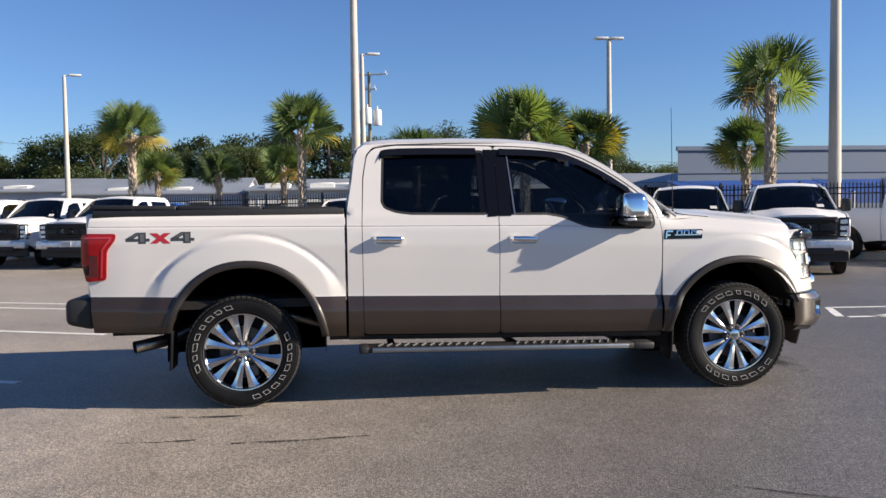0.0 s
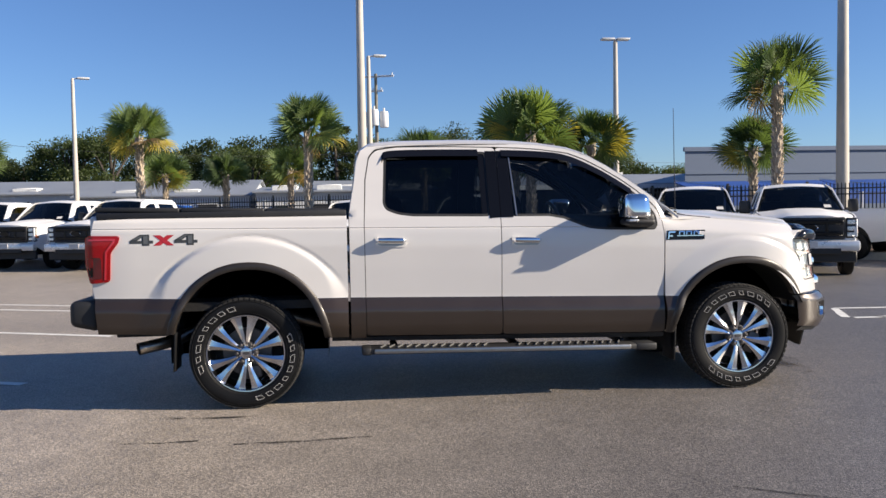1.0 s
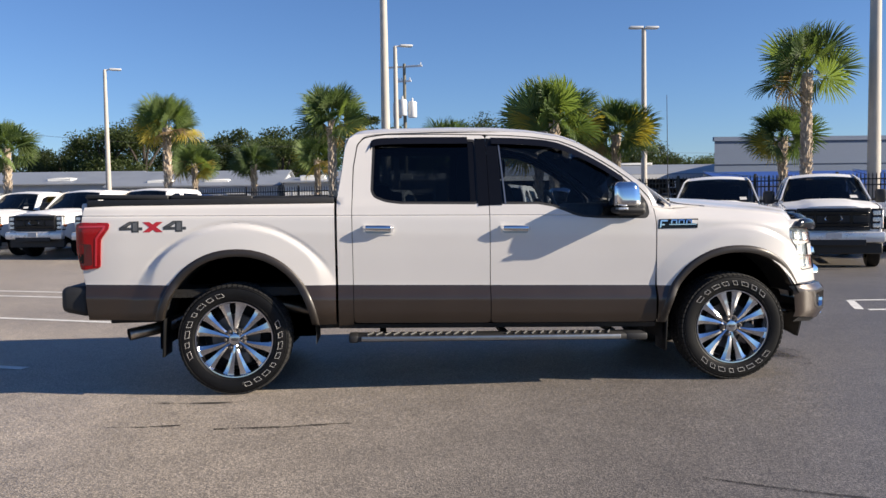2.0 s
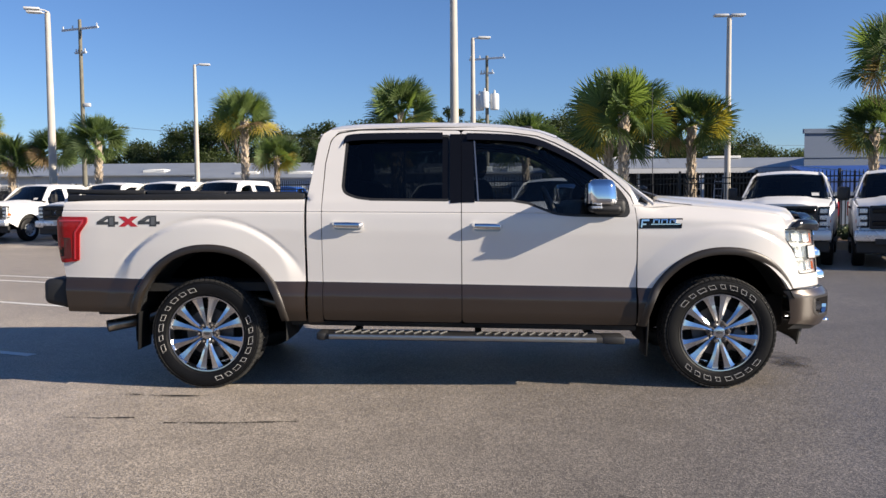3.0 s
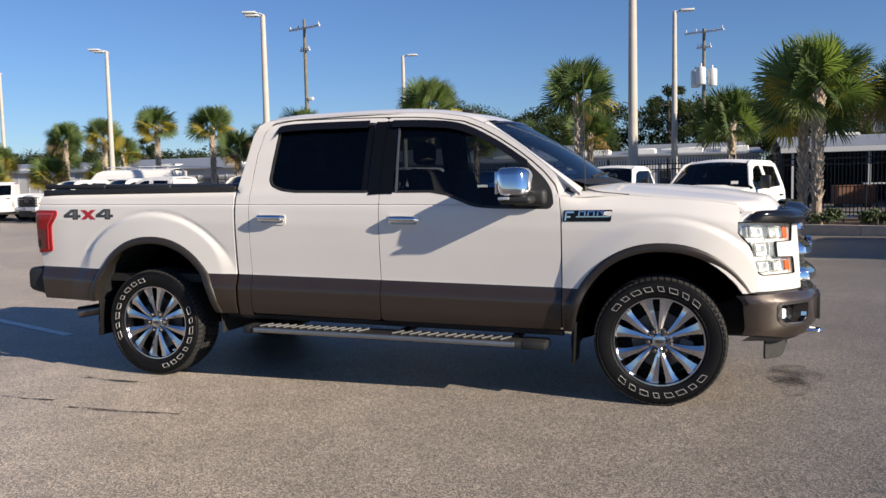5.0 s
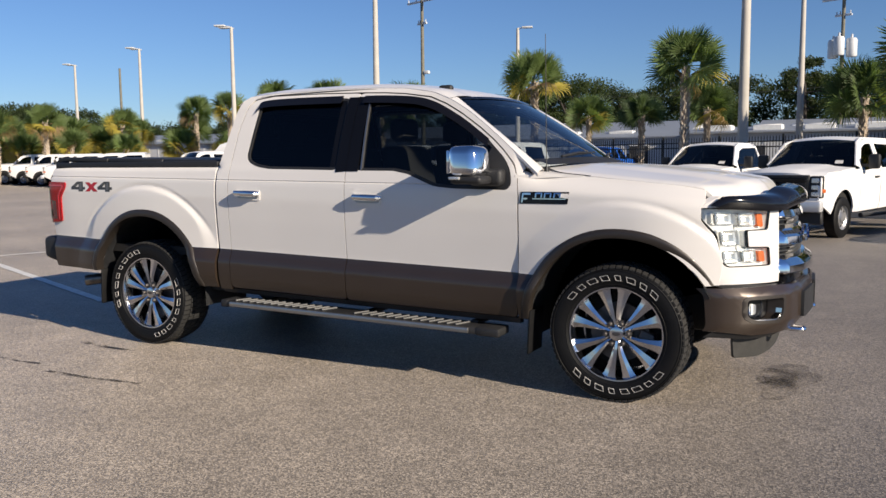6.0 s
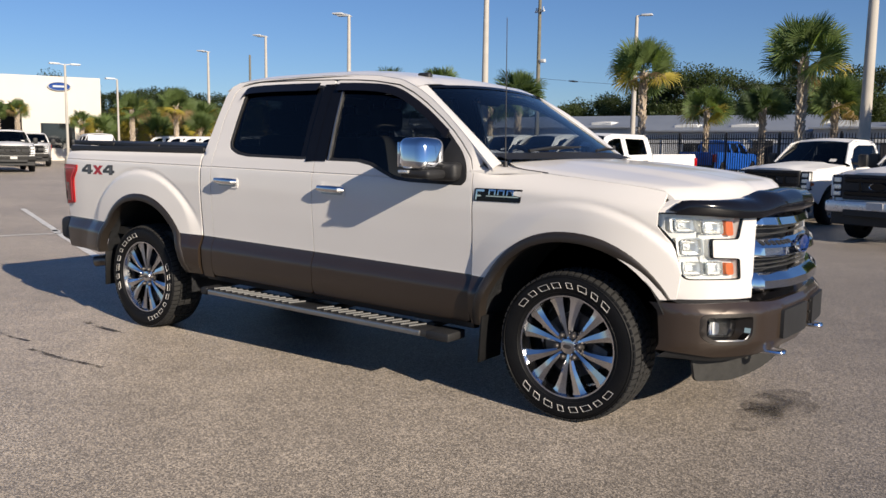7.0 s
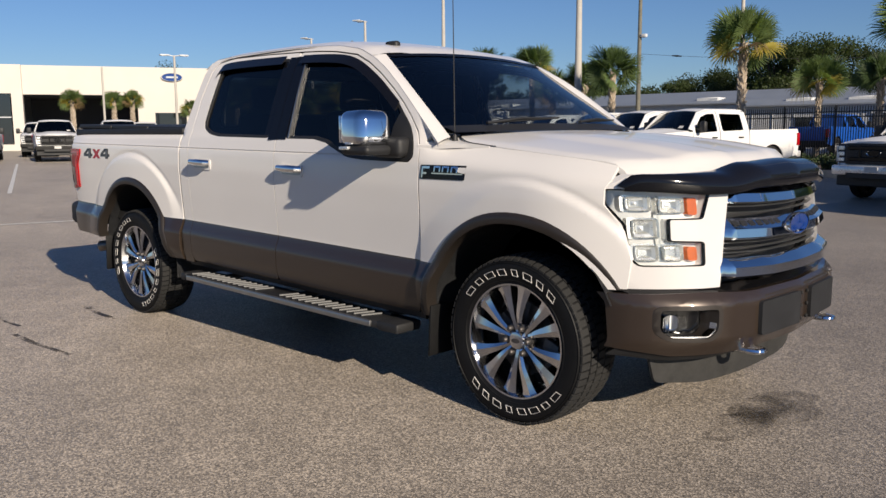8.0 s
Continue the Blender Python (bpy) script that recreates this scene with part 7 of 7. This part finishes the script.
def fleet_truck(paint, bumper, cab="crew", label="white crew-cab work pickup with black grille parked on asphalt"):
    """A large work pickup, 6.2 m long, its front along +x."""
    t = thing("parked_pickup", label, "pickup truck", group="parked fleet pickups")
    crew = cab != "single"
    back = -0.95 if crew else -0.30

    def f(x, z):
        return (x, -fleet_half(x, z), z)

    def a(xc):
        return [(xc + 0.50 * math.cos(q), 0.45 + 0.52 * math.sin(q)) for q in np.linspace(0.1, math.pi - 0.1, 14)]
    inn = (0, 0.03, 0)
    chassis = cab == "chassis"
    bed = [(back - 0.02, 1.40), (back - 0.02, 0.55)] + a(-1.95) + [(-3.05, 0.62), (-3.08, 1.0), (-3.05, 1.42)]
    if not chassis:
        both("bed_side", sheet(bed, f, step=0.14, thick=inn), paint, t)
    wing = [(1.28, 1.36), (1.28, 0.50)] + a(2.05)[::-1] + [(2.98, 0.72), (3.0, 1.0), (2.96, 1.24), (2.2, 1.34)]
    both("front_wing", sheet(wing, f, step=0.14, thick=inn), paint, t)
    split_x = 0.22 if crew else -0.29
    dl = [(split_x + 0.012, 0.52), (split_x + 0.012, 1.96), (0.62, 1.95), (0.95, 1.86), (1.27, 1.52), (1.27, 0.50)]
    fw = rounded([(split_x + 0.10, 1.37), (split_x + 0.10, 1.88), (0.60, 1.87), (0.86, 1.79), (1.18, 1.45), (1.20, 1.32)], 0.05)
    fd = both("front_door", sheet(dl, f, holes=[fw], step=0.14, thick=inn), paint, t)
    doors = [(fd, fw, (0.45 if crew else 0.0))]
    if crew:
        dr = [(-0.86, 0.55), (-0.86, 1.90), (-0.78, 1.955), (0.21, 1.96), (0.21, 0.52)]
        rwin = rounded([(-0.74, 1.40), (-0.72, 1.86), (0.12, 1.88), (0.12, 1.37)], 0.05)
        rd = both("rear_door", sheet(dr, f, holes=[rwin], step=0.14, thick=inn), paint, t)
        doors.append((rd, rwin, 0.0))
    for d, hole, _ in doors:
        g0 = sheet(grown(hole, 0.01), lambda x, z: (x, -fleet_half(x, z) + 0.015, z), step=0.3)
        g1 = mirrored(g0)
        part("window_pane", g0, FLEET_GLASS, d[0])
        part("window_pane", g1, FLEET_GLASS, d[1])
        hx = min(p[0] for p in hole) + 0.04
        h0 = boxed(hx, hx + 0.2, -1.03, -0.985, 1.17, 1.21, bevel=0.012, seg=1)
        h1 = mirrored(h0)
        part("door_handle", h0, BLACK, d[0])
        part("door_handle", h1, BLACK, d[1])
    both("cab_corner", sheet([(back, 0.55), (back, 1.60), (back + 0.03, 1.92), (back + 0.085, 1.955), (back + 0.094, 0.55)], f, step=0.2, thick=inn), paint, t)
    both("roof_rail", sheet([(back + 0.05, 1.955), (back + 0.12, 2.0), (0.60, 2.005), (0.98, 1.91), (1.42, 1.44), (1.28, 1.40), (1.275, 1.53), (0.955, 1.87), (0.62, 1.963)], f, step=0.2, thick=inn), paint, t)
    rf = sheet([(back + 0.02, -0.69), (back + 0.02, 0.69), (0.78, 0.69), (0.78, -0.69)], lambda x, y: (x, y, 1.995 + 0.05 * (1 - (y / 0.69) ** 2) - 0.10 * smooth01(0.5, 0.95, x) - 0.05 * smooth01(back + 0.15, back, x)), step=0.15, thick=(0, 0, -0.02), out=(0, 0, 1))
    part("roof_panel", rf, paint, t)

    def ws(u, v):
        k = 1 - u * u
        p = Vector((1.44 + 0.14 * k, 0.86 * u, 1.40)).lerp(Vector((0.78 + 0.06 * k, 0.70 * u, 1.93 + 0.03 * k)), v)
        return p
    part("windscreen", sheet([(-1, 0), (-1, 1), (1, 1), (1, 0)], ws, step=0.25, out=(1, 0, 1)), FLEET_GLASS, t)
    part("sticker", sheet([(0.62, 0.12), (0.62, 0.24), (0.80, 0.24), (0.80, 0.12)], lambda u, v: ws(u, v) + Vector((0.006, 0, 0.006)), step=0.3, out=(1, 0, 1)), LETTER, t, "small pale window sticker")
    part("bonnet", sheet([(-1, 0), (-1, 1), (1, 1), (1, 0)], lambda u, v: (1.40 + 0.16 * (1 - u * u) + v * (1.50 - 0.10 * u * u - 0.06 * (1 - u * u)), u * (0.92 - 0.03 * v), 1.385 - 0.095 * v + 0.055 * (1 - u * u) + 0.025 * smooth01(0.62, 0.52, abs(u)) - 0.06 * smooth01(0.9, 1.0, v)), step=0.14, thick=(0, 0, -0.05), out=(0, 0, 1)), paint, t)
    # front
    part("nose_panel", boxed(2.90, 2.97, -0.86, 0.86, 0.62, 1.26, bevel=0.02, seg=1), paint, t)
    part("grille", boxed(2.90, 3.02, -0.70, 0.70, 0.80, 1.265, bevel=0.03), BLACK, t, "black grille")
    for z in (0.92, 1.16):
        part("grille_bar", boxed(3.0, 3.045, -0.66, 0.66, z - 0.045, z + 0.045, bevel=0.016, seg=1), GLOSS_BLACK, t)
    for z in (0.85, 1.0, 1.05, 1.10, 1.225):
        part("grille_slat", boxed(3.0, 3.03, -0.64, 0.64, z - 0.010, z + 0.010), BLACK, t)
    for yy in (-0.34, 0.34):
        part("grille_post", boxed(3.0, 3.04, yy - 0.03, yy + 0.03, 0.86, 1.22, bevel=0.01, seg=1), GLOSS_BLACK, t)
    bm = bmesh.new()
    lathe(bm, [(0.0, 0.03), (0.15, 0.03), (0.16, 0.02), (0.16, 0.0)], axis="x", n=24, centre=(3.03, 0, 0))
    for v in bm.verts:
        v.co.z = v.co.z * 0.42 + 1.05
    bd = part("grille_badge", bm, GLOSS_BLACK, t)
    bm = bmesh.new()
    lathe(bm, [(0.15, 0.025), (0.165, 0.036), (0.175, 0.02), (0.175, 0.0)], axis="x", n=24, centre=(3.03, 0, 0))
    for v in bm.verts:
        v.co.z = v.co.z * 0.42 + 1.05
    part("badge_rim", bm, CHROME, bd)
    for s in (-1, 1):
        hl = part("headlamp", boxed(2.84, 2.99, min(s * 0.70, s * 0.93), max(s * 0.70, s * 0.93), 0.82, 1.25, bevel=0.03), BLACK, t, "stacked headlamp with clear units")
        for z0, z1 in ((0.86, 0.95), (0.98, 1.08), (1.11, 1.21)):
            part("reflector", boxed(2.95, 3.0, min(s * 0.73, s * 0.885), max(s * 0.73, s * 0.885), z0, z1, bevel=0.015, seg=1), LAMP_WHITE, hl)
        part("lamp_edge", boxed(2.86, 2.996, min(s * 0.89, s * 0.93), max(s * 0.89, s * 0.93), 0.85, 1.22, bevel=0.012, seg=1), LAMP_GREY, hl)
        part("turn_signal", boxed(2.80, 2.95, min(s * 0.90, s * 0.942), max(s * 0.90, s * 0.942), 0.92, 1.0, bevel=0.012, seg=1), AMBER, hl)
        mr = part("door_mirror", boxed(1.02, 1.16, min(s * 1.06, s * 1.28), max(s * 1.06, s * 1.28), 1.36, 1.66, bevel=0.05), BLACK, t)
        part("mirror_arm", boxed(1.06, 1.14, min(s * 0.93, s * 1.1), max(s * 0.93, s * 1.1), 1.40, 1.46), BLACK, mr)
        part("step_bar", tubed([(-0.9, s * 0.98, 0.42), (1.2, s * 0.98, 0.42)], 0.05, n=8), BLACK, t)
        part("wheel_well", boxed(1.5, 2.6, min(s * 0.5, s * 0.9), max(s * 0.5, s * 0.9), 0.55, 1.05), CHASSIS, t)
        if chassis:
            part("frame_rail", boxed(-3.2, -0.9, min(s * 0.36, s * 0.46), max(s * 0.36, s * 0.46), 0.62, 0.84), CHASSIS, t)
            continue
        part("mud_flap", boxed(-2.52, -2.49, min(s * 0.72, s * 0.95), max(s * 0.72, s * 0.95), 0.28, 0.62), BLACK, t)
        part("wheel_well", boxed(-2.5, -1.4, min(s * 0.5, s * 0.9), max(s * 0.5, s * 0.9), 0.55, 1.05), CHASSIS, t)
        part("tail_lamp", boxed(-3.10, -2.98, min(s * 0.84, s * 1.016), max(s * 0.84, s * 1.016), 0.92, 1.30, bevel=0.02), RED, t)
    part("front_bumper", boxed(2.93, 3.12, -0.97, 0.97, 0.56, 0.78, bevel=0.05), bumper, t)
    part("bumper_vent", boxed(3.08, 3.130, -0.60, 0.60, 0.50, 0.62, bevel=0.01, seg=1), BLACK, t)
    part("blank_plate", boxed(3.12, 3.135, -0.15, 0.15, 0.64, 0.76), LETTER, t, "blank pale front plate")
    part("air_dam", boxed(2.86, 2.96, -0.93, 0.93, 0.32, 0.56, bevel=0.02, seg=1), BLACK, t)
    if not chassis:
        part("rear_bumper", boxed(-3.24, -3.04, -0.97, 0.97, 0.56, 0.76, bevel=0.04), bumper, t)
    if not chassis:
        part("tailgate", boxed(-3.09, -3.04, -0.83, 0.83, 0.74, 1.41, bevel=0.02, seg=1), paint, t)
    if not chassis:
        part("bed_floor", boxed(-3.04, back - 0.02, -0.93, 0.93, 0.74, 0.80), CHASSIS, t)
    part("cab_back", boxed(back, back + 0.06, -0.72, 0.72, 0.55, 1.93), paint, t)
    part("underbody", boxed(-2.9, 2.9, -0.55, 0.55, 0.42, 0.74), CHASSIS, t)
    part("cabin_floor", boxed(back, 1.4, -0.9, 0.9, 0.55, 1.15), SEAT, t)
    part("dashboard", boxed(1.0, 1.42, -0.82, 0.82, 1.1, 1.38, bevel=0.05), BLACK, t)
    for x in ((0.15, -0.7) if crew else (0.0,)):
        for y in (-0.4, 0.4):
            st = part("seat", boxed(x - 0.1, x + 0.08, y - 0.26, y + 0.26, 1.1, 1.62, bevel=0.05), SEAT, t)
            part("headrest", boxed(x - 0.12, x - 0.02, y - 0.13, y + 0.13, 1.64, 1.80, bevel=0.04), SEAT, st)
    for x in (-1.95, 2.05):
        for s in (-1, 1):
            bm = bmesh.new()
            lathe(bm, [(0.24, -0.12), (0.36, -0.125), (0.405, -0.10), (0.415, 0.0), (0.405, 0.10), (0.36, 0.125), (0.24, 0.12)], n=28)
            w = part("wheel", bm, RUBBER, t)
            w.matrix_basis = pose(x, s * 0.86, 0.413, 0, 0, 0 if s < 0 else 180)
            bm = bmesh.new()
            lathe(bm, [(0.245, -0.12), (0.24, -0.09), (0.20, -0.06), (0.12, -0.085), (0.10, -0.12), (0.0, -0.125)], n=24)
            part("rim", bm, STEEL_RIM, w)
            for k in range(8):
                q = k * math.pi / 4
                bm = bmesh.new()
                lathe(bm, [(0.026, -0.077), (0.0, -0.080)], n=8, centre=(0.165 * math.cos(q), 0, 0.165 * math.sin(q)))
                part("rim_hole", bm, BLACK, w)
            bm = bmesh.new()
            lathe(bm, [(0.24, 0.05), (0.0, 0.05)], n=16)
            part("hub_back", bm, CHASSIS, w)
    return t


def move(t, x, y, h):
    t.matrix_basis = pose(x, y, ground_z(x, y), 0, 0, h)
    return t


white_crew = move(fleet_truck(FLEET, SILVER), -5.7, 19.9, 251)
move(fleet_truck(FLEET, SILVER, cab="chassis", label="white crew-cab chassis truck without a bed, parked on asphalt"), 4.25, 14.85, 250)
white_dark = move(fleet_truck(FLEET, CHASSIS, label="white crew-cab work pickup with dark bumper parked on asphalt"), -37.6, 13.6, -20)
white_cab = move(fleet_truck(FLEET, SILVER, cab="single", label="white regular-cab work pickup parked on asphalt"), 1.3, 18.5, 253)
move(fleet_truck(BLUE_PAINT, CHASSIS, label="bright blue crew-cab pickup parked behind the fence"), -8.6, 40.3, 85)

for x, y, h in ((-8.1, 21.2, 252), (-14.1, 24.5, 252), (-18.9, 24.8, 173), (-22.6, 27.3, 252), (-26.2, 28.0, 252), (9.5, 13.3, 246), (11.55, 12.3, 247), (16.3, 13.2, -62)):
    copy_thing(white_crew, pose(x, y, ground_z(x, y), 0, 0, h))
for x, y, h in ((-10.5, 22.55, 252), (-31.0, 28.0, 215), (-34.0, 29.2, 215), (-37.0, 30.2, 215)):
    copy_thing(white_cab, pose(x, y, ground_z(x, y), 0, 0, h))
for x, y, h in ((-39.6, 10.6, -22), (-36.7, 16.5, -22), (-46.8, 16.5, -24), (-46.0, 33.0, 215), (-43.2, 32.4, 215), (-40.2, 31.4, 215), (-45.5, 22.5, -30), (-42.5, 25.0, 160)):
    copy_thing(white_dark, pose(x, y, ground_z(x, y), 0, 0, h))


# ---- the tall van among them ----
def van_half(x, z):
    w = np.interp(z, (0.35, 0.55, 0.95, 1.30, 1.75, 2.30, 2.52), (0.93, 0.99, 1.0, 0.98, 0.93, 0.84, 0.74))
    return w - 0.13 * smooth01(2.2, 2.95, x) ** 2


def cargo_van(at):
    """A high-roofed passenger van, 5.9 m long, its front along +x."""
    t = thing("parked_van", "tall white passenger van with roof rack parked on asphalt", "van", at=at)

    def f(k):
        return lambda x, z: (x, -van_half(x, z) + k, z)
    arches = [[(xc + 0.44 * math.cos(q), 0.40 + 0.46 * math.sin(q)) for q in np.linspace(0.1, math.pi - 0.1, 12)] for xc in (-1.75, 1.75)]
    outline = [(-2.92, 0.45), (-2.90, 1.6), (-2.84, 2.3), (-2.72, 2.46), (1.10, 2.48), (1.45, 2.36), (2.05, 1.72), (2.25, 1.46), (2.90, 1.20), (2.97, 0.95), (2.94, 0.48)] + arches[1] + [(1.25, 0.42), (-1.25, 0.42)] + arches[0]
    panes = [rounded([(1.02, 1.40), (1.02, 1.98), (1.32, 1.98), (1.86, 1.52), (1.92, 1.40)], 0.05)] + [rounded([(x, 1.42), (x, 2.0), (x + 0.98, 2.0), (x + 0.98, 1.42)], 0.06) for x in (-0.10, -1.18, -2.26)]
    both("side_panel", sheet(outline, f(0), holes=panes, step=0.16, thick=(0, 0.03, 0)), FLEET, t)
    for o in panes:
        both("side_window", sheet(grown(o, 0.01), f(0.016), step=0.3), FLEET_GLASS, t)
    part("roof_panel", sheet([(-2.80, -0.78), (-2.80, 0.78), (1.35, 0.78), (1.35, -0.78)], lambda x, y: (x, y, 2.46 + 0.10 * (1 - (y / 0.78) ** 2) - 0.10 * smooth01(0.9, 1.4, x)), step=0.2, thick=(0, 0, -0.03), out=(0, 0, 1)), FLEET, t)
    part("windscreen", sheet([(-1, 0), (-1, 1), (1, 1), (1, 0)], lambda u, v: Vector((2.22 + 0.12 * (1 - u * u), 0.90 * u, 1.44)).lerp(Vector((1.36 + 0.08 * (1 - u * u), 0.80 * u, 2.40)), v), step=0.25, out=(1, 0, 1)), FLEET_GLASS, t)
    part("bonnet", sheet([(-1, 0), (-1, 1), (1, 1), (1, 0)], lambda u, v: (2.20 + 0.12 * (1 - u * u) + 0.68 * v, u * (0.92 - 0.06 * v), 1.45 - 0.26 * v + 0.04 * (1 - u * u)), step=0.2, thick=(0, 0, -0.04), out=(0, 0, 1)), FLEET, t)
    part("nose", boxed(2.80, 2.96, -0.84, 0.84, 0.72, 1.20, bevel=0.05), FLEET, t)
    part("grille", boxed(2.93, 2.99, -0.52, 0.52, 0.84, 1.12, bevel=0.02), BLACK, t)
    for z in (0.90, 0.98, 1.06):
        part("grille_bar", boxed(2.98, 3.01, -0.50, 0.50, z - 0.015, z + 0.015), ALU, t)
    part("front_bumper", boxed(2.86, 3.06, -0.90, 0.90, 0.42, 0.72, bevel=0.05), BLACK, t)
    part("rear_door", boxed(-2.94, -2.88, -0.86, 0.86, 0.50, 2.42, bevel=0.02), FLEET, t)
    part("underbody", boxed(-2.8, 2.8, -0.55, 0.55, 0.32, 0.6), CHASSIS, t)
    part("cabin_floor", boxed(-2.7, 2.2, -0.9, 0.9, 0.6, 1.2), SEAT, t)
    for s in (-1, 1):
        part("headlamp", boxed(2.80, 2.97, min(s * 0.56, s * 0.82), max(s * 0.56, s * 0.82), 0.88, 1.14, bevel=0.03), LAMP_WHITE, t)
        m = part("door_mirror", boxed(1.80, 1.94, min(s * 1.02, s * 1.24), max(s * 1.02, s * 1.24), 1.38, 1.72, bevel=0.04), BLACK, t)
        part("mirror_arm", boxed(1.84, 1.90, min(s * 0.9, s * 1.06), max(s * 0.9, s * 1.06), 1.42, 1.47), BLACK, m)
        part("rack_rail", tubed([(-2.6, s * 0.66, 2.66), (0.9, s * 0.66, 2.66)], 0.025, n=6), METAL, t)
        for x in (-1.75, 1.75):
            bm = bmesh.new()
            lathe(bm, [(0.20, -0.11), (0.32, -0.115), (0.355, -0.09), (0.36, 0.0), (0.355, 0.09), (0.32, 0.115), (0.20, 0.11)], n=24)
            w = part("wheel", bm, RUBBER, t)
            w.matrix_basis = pose(x, s * 0.86, 0.358, 0, 0, 0 if s < 0 else 180)
            bm = bmesh.new()
            lathe(bm, [(0.205, -0.11), (0.19, -0.08), (0.10, -0.09), (0.0, -0.11)], n=20)
            part("rim", bm, STEEL_RIM, w)
            bm = bmesh.new()
            lathe(bm, [(0.20, 0.05), (0.0, 0.05)], n=16)
            part("hub_back", bm, CHASSIS, w)
    for x in np.arange(-2.5, 0.9, 0.8):
        part("rack_bar", tubed([(x, -0.66, 2.68), (x, 0.66, 2.68)], 0.02, n=6), METAL, t)
        for s in (-0.62, 0.62):
            part("rack_foot", tubed([(x, s, 2.44), (x, s, 2.68)], 0.02, n=5), METAL, t)


cargo_van(pose(-26.9, 32.2, 0, 0, 0, 192))
